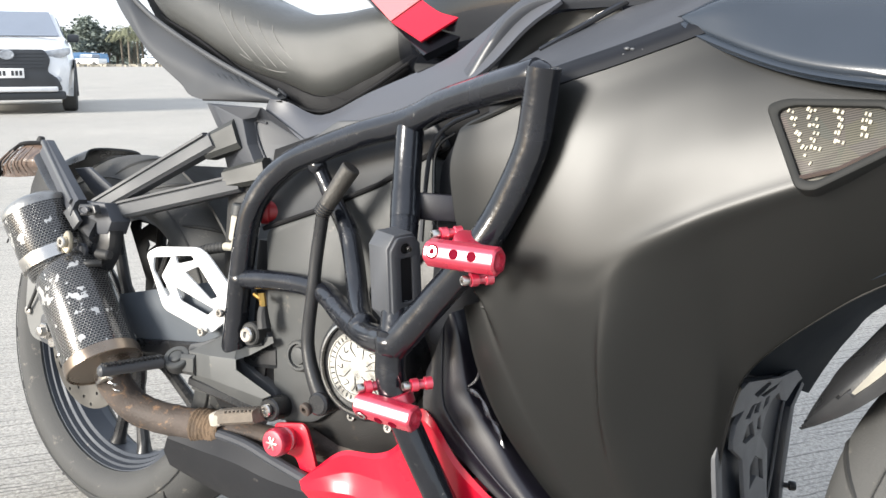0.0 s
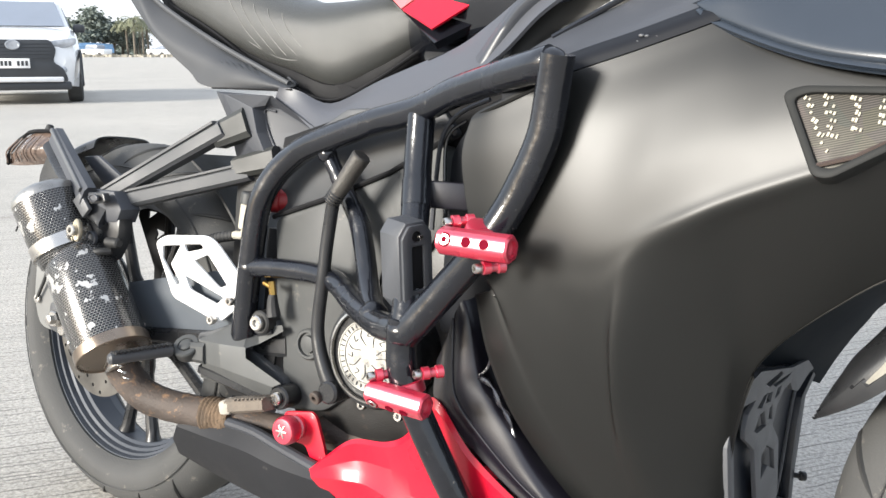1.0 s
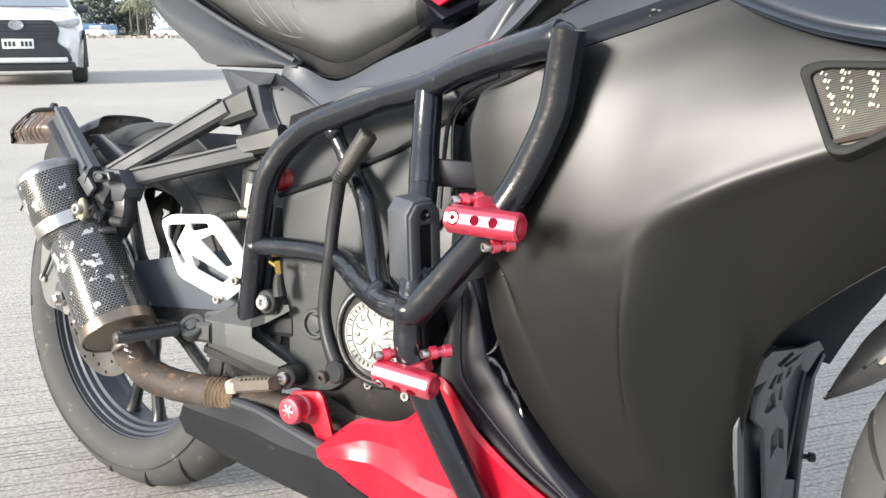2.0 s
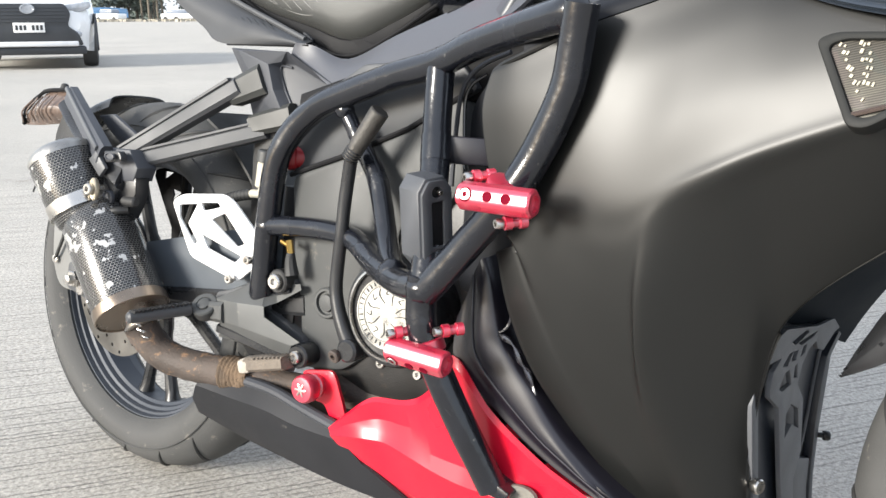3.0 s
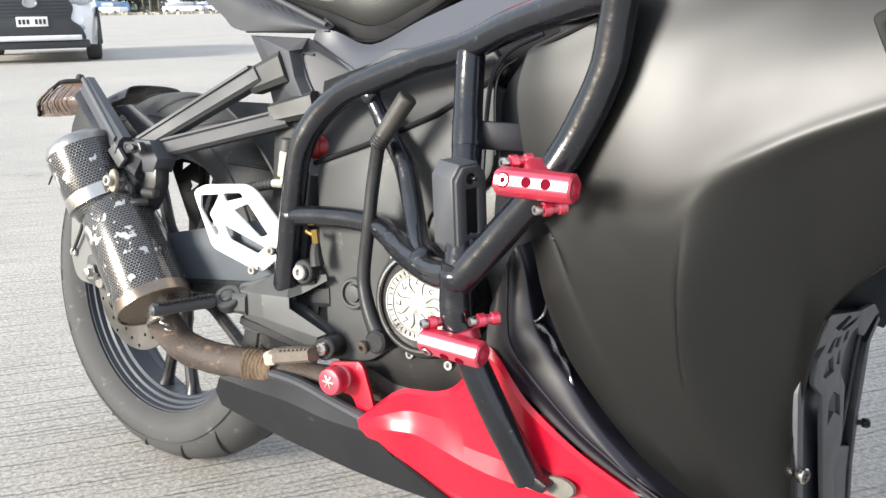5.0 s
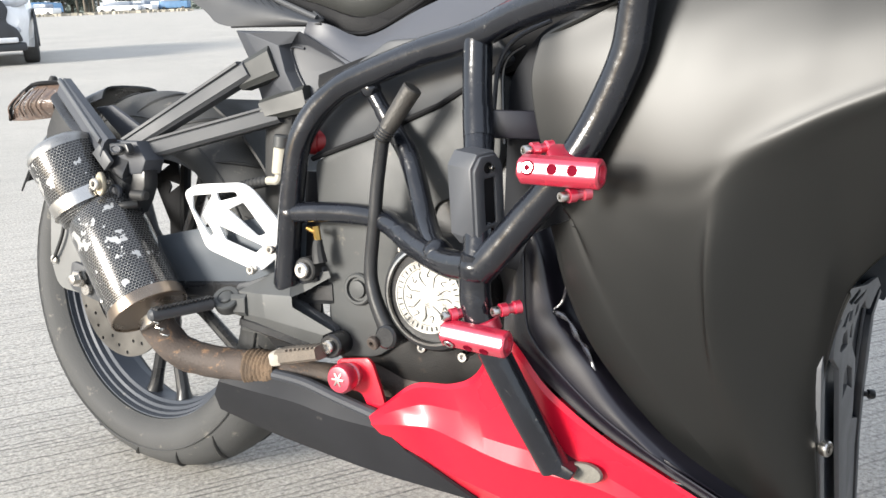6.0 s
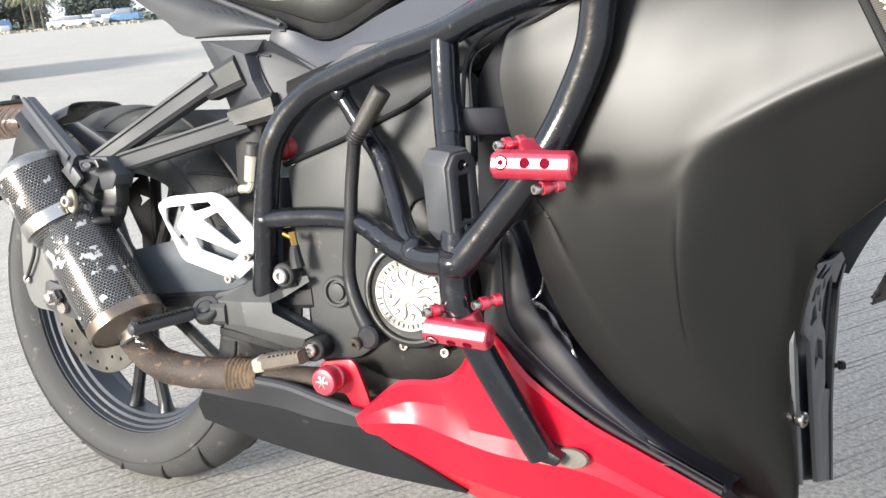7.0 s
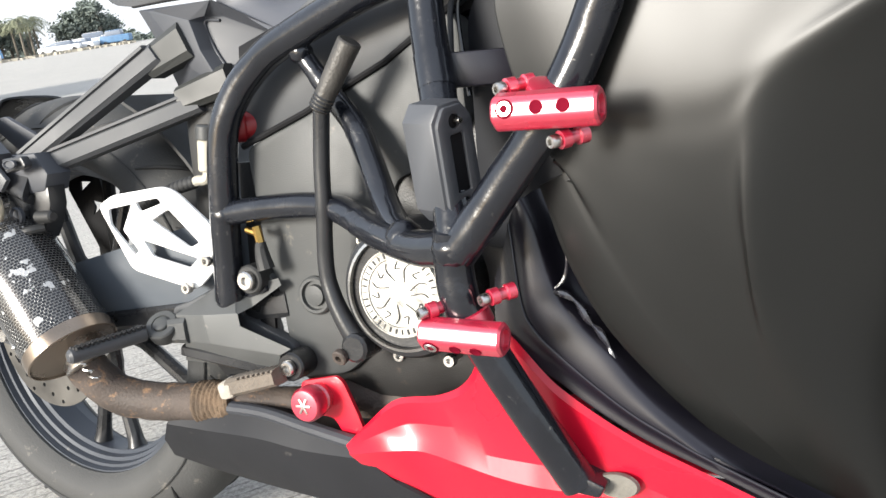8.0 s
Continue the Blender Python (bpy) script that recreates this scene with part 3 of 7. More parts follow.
part("end_rim", moved(lathe(bmesh.new(), [(mr * 0.96, -0.002), (mr * 0.985, -0.005), (mr * 1.02, -0.004), (mr * 1.025, 0.004), (mr * 1.015, 0.012), (mr * 0.99, 0.012)], 48), ringm), BRONZE, muf, "browned rim")
part("clamp", moved(lathe(bmesh.new(), [(mr * 0.86, 0.002), (mr * 0.965, 0.003), (mr * 0.965, 0.022), (mr * 0.86, 0.023)], 48), upper_m), STEEL, muf, "bright steel band clamp")
for k in range(10):
    a = radians(-150 + 14 * k)
    q = ringm @ V(mr * 1.03 * math.cos(a), 0.022, mr * 1.03 * math.sin(a))
    part("lettering_bar", box(bmesh.new(), 0.006 if k % 3 else 0.003, 0.009, 0.0012, Matrix.Translation(q) @ body_m.to_3x3().to_4x4() @ Matrix.Rotation(-a + math.pi / 2, 4, "Y"), 0), VOID, muf)
for a in (-165, -85, -40, 20):
    q = ringm @ V(mr * 1.01 * math.cos(radians(a)), 0.030, mr * 1.01 * math.sin(radians(a)))
    part("rivet", moved(lathe(bmesh.new(), [(0.0036, -0.003), (0.0036, 0.0004), (0.002, 0.0018)], 12), aim(q, q + body_m.to_3x3() @ V(math.cos(radians(a)), 0, math.sin(radians(a))))), STEEL, muf)
part("clamp_tab", moved(lathe(bmesh.new(), [(0.0165, 0.004), (0.0175, 0.002), (0.0175, -0.001), (0.0155, -0.0025), (0.009, -0.0025)], 28), Matrix.Translation((0.1120, -0.222, 0.4984)) @ Matrix.Diagonal((0.50, 1, 0.95, 1))), mat("pale brass-plated washer", (0.40, 0.36, 0.28), 0.4, metal=0.6, vary=0.15, scale=40, grain=500, bump=0.1), muf, "pale brass-plated washer")
bolt("clamp_bolt", (0.1090, -0.2245, 0.4986), (0, -1, 0), 0.0085, 0.02, STEEL, muf)
hanger = part("hanger", plate(bmesh.new(), [(0.0875, 0.5150), (0.1580, 0.5180), (0.1580, 0.4958), (0.1490, 0.4750), (0.1362, 0.4560), (0.0925, 0.4500), (0.0834, 0.4881)], 0.024, bevel=0.003, m=Matrix.Translation((0, -0.186, 0))), SATIN, muf, "black moulded muffler hanger")
part("hanger_boss", moved(lathe(bmesh.new(), [(0.011, 0.003), (0.011, -0.002), (0.009, -0.003), (0.007, 0.0), (0.001, 0.0)], 20), Matrix.Translation((0.1150, -0.1995, 0.4860))), PANEL, hanger)
part("hanger_band", sweep(bmesh.new(), spline([(0.0800, -0.200, 0.4560), (0.1050, -0.207, 0.4620), (0.1330, -0.203, 0.4680), (0.1450, -0.188, 0.4700)], 5), 0.0055, 10), RUBBER, hanger)
part("hanger_pin", rod(bmesh.new(), (0.1378, -0.19, 0.4833), (0.1660, -0.19, 0.4835), 0.0072, bevel=0.002), RUBBER, muf)

# exhaust pipe with flange, springs and wrap
pipe = tube("exhaust_pipe", [(0.1574, -0.1818, 0.3291), (0.1671, -0.1736, 0.2925), (0.1919, -0.1599, 0.261), (0.2313, -0.1484, 0.2498), (0.2971, -0.1365, 0.2492), (0.3885, -0.1157, 0.2460), (0.4823, -0.1101, 0.2530), (0.6141, -0.101, 0.2650)],
            [0.024, 0.0245, 0.024, 0.0235, 0.0225, 0.0215, 0.0215, 0.021], RUST, bike, "rust-brown steel exhaust pipe", 8, 18, 0.06)
part("inlet_collar", moved(lathe(bmesh.new(), [(0.025, -0.018), (0.029, -0.016), (0.029, -0.004), (0.034, 0.0), (0.034, 0.004)], 24), aim((0.1686, -0.1814, 0.3179), MB)), STEEL, pipe, "bright steel inlet collar")
part("heat_wrap", sweep(bmesh.new(), spline([(0.3021, -0.1354, 0.2491), (0.3275, -0.1306, 0.2499), (0.3529, -0.1269, 0.2517)], 8), [0.0245 + 0.0012 * (k % 2) for k in range(17)], 18, True, 0.15), WRAP, pipe, "frayed brown heat wrap")
for sx, sy, sz in ((0.1900, -0.2080, 0.3200),):
    coil = [V(sx + 0.0045 * math.cos(0.9 * k) + 0.0012 * k, sy + 0.0045 * math.sin(0.9 * k), sz - 0.0011 * k) for k in range(24)]
    part("spring", sweep(bmesh.new(), coil, 0.0012, 6), STEEL, pipe, "bright exhaust spring")

# rear subframe struts
sub = part("subframe_strut", beam(bmesh.new(), (0.1117, -0.1695, 0.5467), (0.277, -0.0992, 0.6603), 0.020, 0.026, 0.028, 0.028), ALLOY, bike, "grey alloy subframe strut", sharp=25)
part("strut_edge", beam(bmesh.new(), (0.1087, -0.1695, 0.5578), (0.2638, -0.1033, 0.6684), 0.006, 0.006, 0.026, 0.026), ALLOY, sub, sharp=25)
part("strut_head", beam(bmesh.new(), (0.2608, -0.0992, 0.6482), (0.3114, -0.0851, 0.6725), 0.036, 0.045, 0.030, 0.030), HEAD, sub, sharp=25)
sub2 = part("subframe_strut", beam(bmesh.new(), (0.1117, -0.1695, 0.5347), (0.3191, -0.0831, 0.6011), 0.024, 0.024, 0.028, 0.028), ALLOY, bike, "grey alloy subframe strut", sharp=25)
part("strut_edge", beam(bmesh.new(), (0.1117, -0.1695, 0.5477), (0.3088, -0.0862, 0.6114), 0.005, 0.005, 0.026, 0.026), ALLOY, sub2, sharp=25)
part("strut_head", beam(bmesh.new(), (0.2954, -0.0872, 0.6052), (0.3644, -0.0773, 0.6238), 0.030, 0.036, 0.034, 0.034), HEAD, sub2, sharp=25)
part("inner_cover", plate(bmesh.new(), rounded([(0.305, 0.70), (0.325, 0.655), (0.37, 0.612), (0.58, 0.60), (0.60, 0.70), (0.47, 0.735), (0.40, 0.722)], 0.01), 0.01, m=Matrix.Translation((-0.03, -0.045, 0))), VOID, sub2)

# tail cowl, side cover
COWL = mat("satin dark cowl plastic", (0.027, 0.029, 0.033), 0.42, vary=0.15, scale=7, grain=900, bump=0.06, dirt=(0.07, 0.068, 0.064), dirt_at=0.68)
cowl = part("tail_cowl", skin(bmesh.new(), [[(-0.0325, -0.0278, 0.9167), (0.0202, -0.0412, 0.8828), (0.0941, -0.0481, 0.8403), (0.2207, -0.0611, 0.7873), (0.3053, -0.0681, 0.7576), (0.3794, -0.0708, 0.7278)],
            [(-0.0317, -0.0399, 0.8994), (0.017, -0.0546, 0.8675), (0.0821, -0.0655, 0.8091), (0.2115, -0.0767, 0.7613), (0.2974, -0.0838, 0.7401), (0.3829, -0.0887, 0.7221)],
            [(-0.0342, -0.0441, 0.8872), (0.0081, -0.0552, 0.8519), (0.0861, -0.0672, 0.7912), (0.1655, -0.0752, 0.7458), (0.2161, -0.081, 0.7216), (0.3741, -0.0853, 0.7177)]], 5, 5, 0.004), COWL, bike, "satin dark grey tail cowl with fine ribs")
part("cowl_left", skin(bmesh.new(), [[(-0.0418, -0.0204, 0.9188), (0.0117, -0.0343, 0.8845), (0.0866, -0.0418, 0.8417), (0.215, -0.0557, 0.7882), (0.3755, -0.0664, 0.7283)],
            [(-0.0164, -0.0579, 0.8835), (0.0219, -0.0662, 0.8494), (0.0923, -0.0724, 0.7904), (0.2113, -0.0765, 0.722), (0.3821, -0.0941, 0.7169)]], 5, 5, 0.004, mirror=True), COWL, cowl)
part("cowl_edge", sweep(bmesh.new(), spline([(-0.0088, -0.0403, 0.9001), (0.0336, -0.0498, 0.8736), (0.0972, -0.0562, 0.8387), (0.2244, -0.0688, 0.7846), (0.3728, -0.0784, 0.7296)], 6), 0.004, 8), ALLOY, cowl)
for k in range(13):
    x = 0.186 + 0.0116 * k
    part("rib", sweep(bmesh.new(), [V(x - 0.032, -0.0709 - 0.0008 * k, 0.7643 - 0.0006 * k), V(x + 0.017, -0.0765 - 0.0006 * k, 0.7328 - 0.0006 * k)], 0.0007, 6), COWL, cowl)
COVER = {"A": V(0.2282, -0.0764, 0.7159), "T": V(0.3604, -0.099, 0.7109), "S": V(0.4647, -0.1113, 0.6636), "B0": V(0.2529, -0.0867, 0.7118), "B1": V(0.3131, -0.0897, 0.6381), "B2": V(0.3409, -0.0908, 0.6198), "B3": V(0.3785, -0.0949, 0.6185), "I0": V(0.3216, -0.0959, 0.6924), "I1": V(0.3326, -0.0954, 0.658), "I2": V(0.3521, -0.0938, 0.6233), "J1": V(0.3297, -0.0764, 0.6975), "J2": V(0.3574, -0.0764, 0.6941), "S2": V(0.4374, -0.0826, 0.6625), "K0": V(0.3282, -0.0743, 0.6906), "K1": V(0.3385, -0.0743, 0.6596), "K2": V(0.3612, -0.0764, 0.6276), "H": V(0.4083, -0.0795, 0.6428), "G": V(0.4671, -0.1031, 0.6403), "L1": V(0.2321, -0.0559, 0.6803), "L2": V(0.2706, -0.0682, 0.617)}


def facets(bm, faces, bevel=0.003):
    """A panel of flat faces that share corners, with softened ridges."""
    seen = {}
    for f in faces:
        bm.faces.new([seen.setdefault(tuple(p), None) or seen.update({tuple(p): bm.verts.new(p)}) or seen[tuple(p)] for p in f])
    bmesh.ops.recalc_face_normals(bm, faces=bm.faces)
    inside = [ed for ed in bm.edges if not ed.is_boundary]
    bmesh.ops.bevel(bm, geom=inside, offset=bevel, segments=3, affect="EDGES", profile=0.5)
    return bm


COVER_FACES = "A T B0|B0 I0 I1 B1|B1 I1 I2 B2|B2 I2 B3|B0 T J1 I0|T J2 J1|T S S2 J2|I0 J1 K0|I0 K0 K1 I1|I1 K1 K2 I2|I2 K2 B3|J1 J2 K0|K0 J2 S2 K1|K1 S2 H K2|B3 K2 H G|G H S2 S|A B0 B1 L2 L1|B1 B2 L2"
side = part("side_cover", facets(bmesh.new(), [[COVER[k] for k in f.split()] for f in COVER_FACES.split("|")], 0.0012), PANEL, bike, "satin grey faceted side cover with a hollow", 18)
part("recess_edge", sweep(bmesh.new(), spline([COVER["J2"] + V(-0.006, -0.001, -0.004), COVER["K0"] + V(0, -0.002, 0), COVER["K1"] + V(0, -0.002, 0), COVER["K2"] + V(0, -0.002, 0)], 5), 0.0018, 8), PANEL, side)
part("cover_lip", beam(bmesh.new(), (0.2232, -0.0788, 0.7201), (0.3898, -0.0905, 0.7203), 0.0022, 0.0022, 0.006, 0.006), VOID, side)

# seat
SEAT = [(-0.0318, 0.0112, 0.9214, 1.0132), (0.0606, 0.0309, 0.8381, 0.9715), (0.1643, 0.0449, 0.7954, 0.9185), (0.2612, 0.0547, 0.7553, 0.8829), (0.3504, 0.0612, 0.7321, 0.8606), (0.4268, 0.0593, 0.7125, 0.8605), (0.4921, 0.0441, 0.7419, 0.8692), (0.5532, 0.0242, 0.7895, 0.8633), (0.5809, 0.0011, 0.8143, 0.8468)]
seat = part("seat", hull(bmesh.new(), SEAT, 6, 40, 3.0, 0.085), VINYL, bike, "dark grey vinyl rider seat with chevron stitching")


def seat_at(x, f):
    """A point on the seat's near flank: f is the share of its height."""
    for a, b in zip(SEAT, SEAT[1:]):
        if a[0] <= x <= b[0]:
            t = (x - a[0]) / (b[0] - a[0])
            w, zb, zt = (a[i] + (b[i] - a[i]) * t for i in (1, 2, 3))
            s = 2 * f - 1
            c = (1 - min(1, abs(s)) ** 3.0) ** (1 / 3.0)
            return V(x, mid(x) + 0.085 - (w + mid(x) + 0.085) * c - 0.0004, zb + (zt - zb) * f)


for k in range(5):
    x0 = 0.210 + 0.0305 * k
    run = [seat_at(x0 + (0.0925 - 0.0085 * k) * t ** 1.4, 0.74 - (0.50 - 0.03 * k) * t) for t in (j / 14 for j in range(15))]
    part("stitch", sweep(bmesh.new(), run, 0.00055, 6), THREAD, seat, "pale grey stitching")
run = [seat_at(0.267 + 0.136 * t, 0.30 - 0.10 * math.sin(t * 2.9) + 0.09 * t) for t in (j / 14 for j in range(15))]
part("stitch", sweep(bmesh.new(), run, 0.00055, 6), THREAD, seat, "pale grey stitching")
part("seat_base", hull(bmesh.new(), [(a, w - 0.012, zb - 0.014, zb + 0.03) for a, w, zb, zt in SEAT], 4, 24, 4, 0.085), VOID, seat)
part("seat_piping", sweep(bmesh.new(), spline([(0.0606, -0.0276, 0.8576), (0.1643, -0.0362, 0.815), (0.2612, -0.0471, 0.7684), (0.3504, -0.0547, 0.731), (0.4268, -0.0528, 0.7103), (0.4921, -0.0419, 0.7386), (0.5587, -0.0222, 0.7873)], 6), 0.0028, 8), VOID, seat)
part("latch", box(bmesh.new(), 0.020, 0.007, 0.0045, pose(0.3547, -0.0508, 0.7359, 0, 32, 0), 0.0015), ALLOY, seat)

# tank
TANK = [(0.5146, 0.0097, 0.769, 0.876), (0.5574, 0.0472, 0.7636, 0.9188), (0.643, 0.0846, 0.7583, 0.983), (0.7714, 0.106, 0.7583, 1.0258), (0.8998, 0.1007, 0.7583, 1.0258), (1.0068, 0.0472, 0.769, 0.983)]
tank = part("fuel_tank", hull(bmesh.new(), TANK, 6, 36, 2.8, 0.085), GLOSS, bike, "black fuel tank with a red diamond")
part("tank_badge", skin(bmesh.new(), [[(0.5649, -0.0878, 0.8258), (0.583, -0.076, 0.8436), (0.6011, -0.0642, 0.8612)], [(0.593, -0.0953, 0.8123), (0.6138, -0.0846, 0.8299), (0.6347, -0.0738, 0.8475)], [(0.6211, -0.1029, 0.7986), (0.6447, -0.0932, 0.8163), (0.6683, -0.0835, 0.8339)]], 4, 4, 0.003), RED, tank, "bright red diamond panel")
part("badge_rear", skin(bmesh.new(), [[(0.518, -0.0728, 0.8596), (0.5251, -0.062, 0.8761), (0.532, -0.0513, 0.8928)], [(0.5405, -0.0803, 0.8435), (0.5529, -0.069, 0.8606), (0.5653, -0.0577, 0.8778)], [(0.563, -0.0878, 0.8273), (0.5806, -0.076, 0.845), (0.5984, -0.0642, 0.8627)]], 4, 4, 0.003), mat("pale red paint", (0.72, 0.16, 0.17), 0.3, vary=0.06, bump=0.02), tank, "paler red band")
part("knee_panel", skin(bmesh.new(), [[(0.4886, -0.0534, 0.8719), (0.524, -0.04, 0.8917), (0.5592, -0.0265, 0.9116)], [(0.5556, -0.0749, 0.8271), (0.5983, -0.0574, 0.8522), (0.641, -0.04, 0.8771)], [(0.6224, -0.0964, 0.7824), (0.6726, -0.0749, 0.8125), (0.7227, -0.0534, 0.8427)]], 4, 4, 0.012), GLOSS, tank, "gloss black tank side")


TRIM = mat("satin grey trim", (0.064, 0.067, 0.078), 0.44, vary=0.12, scale=6, grain=900, bump=0.05, dirt=(0.11, 0.105, 0.10), dirt_at=0.7)
# frame cover: the long trim from the seat's tip up to the cowl
trim = part("frame_cover", skin(bmesh.new(), [[(0.3714, -0.0959, 0.7231), (0.4002, -0.0884, 0.7198), (0.4554, -0.0833, 0.7043), (0.5469, -0.1048, 0.7331), (0.6189, -0.1176, 0.7555), (0.6789, -0.1299, 0.7737), (0.7275, -0.1384, 0.8011), (0.7758, -0.1437, 0.8346), (0.8185, -0.1445, 0.8566)],
            [(0.3636, -0.0926, 0.7135), (0.4039, -0.0929, 0.7032), (0.47, -0.1031, 0.6876), (0.5511, -0.121, 0.7115), (0.6208, -0.1339, 0.7321), (0.6847, -0.1465, 0.7548), (0.7377, -0.1514, 0.7836), (0.7852, -0.1531, 0.8185), (0.8219, -0.151, 0.8421)],
            [(0.3593, -0.09, 0.7065), (0.3924, -0.0953, 0.694), (0.479, -0.117, 0.6566), (0.5618, -0.1354, 0.6814), (0.6333, -0.1531, 0.702), (0.7054, -0.1675, 0.7299), (0.7569, -0.1716, 0.7587), (0.7981, -0.1706, 0.7999), (0.8341, -0.1655, 0.8277)]], 5, 5, 0.004), TRIM, bike, "satin dark grey frame cover")
part("cover_seam", sweep(bmesh.new(), spline([(0.6326, -0.1208, 0.758), (0.6746, -0.1281, 0.7696), (0.6956, -0.1344, 0.7717), (0.7218, -0.1344, 0.7927)], 5), 0.0015, 6), VOID, trim)
recess = part("cowl_recess", skin(bmesh.new(), [[(0.7495, -0.1427, 0.7541), (0.7702, -0.1386, 0.7955), (0.8064, -0.1365, 0.8183), (0.8892, -0.1365, 0.8266)], [(0.7702, -0.1386, 0.7521), (0.7961, -0.1334, 0.78), (0.8323, -0.1324, 0.8007), (0.8944, -0.1365, 0.8059)], [(0.7857, -0.1614, 0.7459), (0.8168, -0.1614, 0.7645), (0.8478, -0.1634, 0.7831), (0.8996, -0.1666, 0.7955)]], 5, 5, 0.004), mat("dark grey recess plastic", (0.030, 0.030, 0.029), 0.5, vary=0.15, scale=9, grain=800, bump=0.08), bike, "dark moulded cowl recess")
part("recess_flange", skin(bmesh.new(), [[(0.7184, -0.1583, 0.7562), (0.7412, -0.1552, 0.7904), (0.765, -0.1531, 0.8214), (0.7981, -0.151, 0.84), (0.8582, -0.151, 0.8431), (0.941, -0.151, 0.8452)], [(0.7319, -0.1676, 0.7479), (0.7526, -0.1645, 0.7852), (0.7754, -0.1624, 0.8142), (0.8043, -0.1603, 0.8297), (0.8582, -0.1603, 0.8318), (0.941, -0.1593, 0.8338)], [(0.7485, -0.1593, 0.7459), (0.765, -0.1552, 0.781), (0.7837, -0.1531, 0.8059), (0.8106, -0.151, 0.8204), (0.8582, -0.151, 0.8224), (0.941, -0.151, 0.8245)]], 5, 4, 0.004), PANEL, recess, "satin grey raised flange")
part("inner_fin", plate(bmesh.new(), rounded([(0.800, 0.742), (0.838, 0.785), (0.872, 0.793), (0.86, 0.772), (0.818, 0.738)], 0.006), 0.006, bevel=0.001, m=Matrix.Translation((-0.0129, -0.1634, 0.0047))), ENGINE, recess)

liner = part("cowl_liner", plate(bmesh.new(), rounded([(0.712, 0.440), (0.712, 0.650), (0.745, 0.700), (0.800, 0.728), (0.850, 0.735), (0.850, 0.440)], 0.015), 0.006, bevel=0.001, m=Matrix.Translation((-0.0134, -0.1597, -0.0004))), INNER_BLACK, bike, "gloss black cowl liner")
part("liner_edge", sweep(bmesh.new(), spline([(0.6849, -0.1686, 0.5593), (0.6851, -0.1686, 0.5914), (0.6858, -0.1686, 0.6264), (0.6887, -0.1686, 0.661), (0.6986, -0.1686, 0.6825), (0.7175, -0.1686, 0.6977), (0.7479, -0.1686, 0.7105)], 6), 0.0028, 8), PANEL, liner)
part("liner_fold", sweep(bmesh.new(), spline([(0.6992, -0.1666, 0.5799), (0.6958, -0.1666, 0.6176), (0.6939, -0.1666, 0.6552), (0.7011, -0.1666, 0.6741), (0.7189, -0.1666, 0.6858)], 6), 0.0022, 8), GLOSS, liner)

# main side fairing, each side
TOP = [(0.7814, -0.2536, 0.6884), (0.8070, -0.2510, 0.7012), (0.8634, -0.2481, 0.7266), (0.931, -0.2439, 0.7501), (0.9802, -0.2419, 0.7678), (1.0171, -0.2395, 0.7806), (1.0473, -0.2398, 0.7787), (1.0773, -0.2413, 0.7812), (1.1269, -0.2442, 0.7836), (1.1765, -0.2472, 0.7836), (1.264, -0.2501, 0.7765)]
CREASE = [(0.7887, -0.2457, 0.5474), (0.8291, -0.2490, 0.5480), (0.8803, -0.2530, 0.5540), (0.9240, -0.2590, 0.5610), (0.9575, -0.2655, 0.5765), (1.0020, -0.2707, 0.6001), (1.0373, -0.2729, 0.6198), (1.0733, -0.2750, 0.6363), (1.1196, -0.2772, 0.6561), (1.1716, -0.2794, 0.6780), (1.2701, -0.2805, 0.7027)]
LOW = [(0.8128, -0.2470, 0.5149), (0.8425, -0.2400, 0.4520), (0.8820, -0.2250, 0.3830), (0.9505, -0.1930, 0.2919), (1.0369, -0.1510, 0.2134), (1.0365, -0.1539, 0.3423), (1.0490, -0.1749, 0.4444), (1.0706, -0.1848, 0.4914), (1.1209, -0.1899, 0.5417), (1.1745, -0.1948, 0.5812), (1.2753, -0.1964, 0.6298)]
CORNER = [(0.9575, -0.2655, 0.5765), (0.9530, -0.2625, 0.5480), (0.9500, -0.2520, 0.4773), (0.9620, -0.2270, 0.3950), (1.0369, -0.1510, 0.2134)]


SWELL = (0.004, 0.03, 0.066, 0.074, 0.07, 0.062, 0.053, 0.046, 0.043, 0.042, 0.04)
RIDGE = (0.0, 0.002, 0.004, 0.004, 0.0, -0.005, -0.006, -0.004, 0.0, 0.0, 0.0)
FLANGE = ((-0.007, 0.0004, -0.003), (-0.016, 0.0022, -0.0065), (-0.028, 0.0060, -0.0115), (-0.038, 0.0105, -0.0155), (-0.041, 0.0170, -0.0165), (-0.041, 0.055, -0.0155))
FADE = (0.62, 0.92, 1.0, 0.8, 0.5, 0.12, 0.06, 0.05, 0.05, 0.05, 0.05)


def between(a, b, t, bulge):
    q = Vector(a).lerp(Vector(b), t)
    q.y -= bulge * 4 * t * (1 - t)
    return q


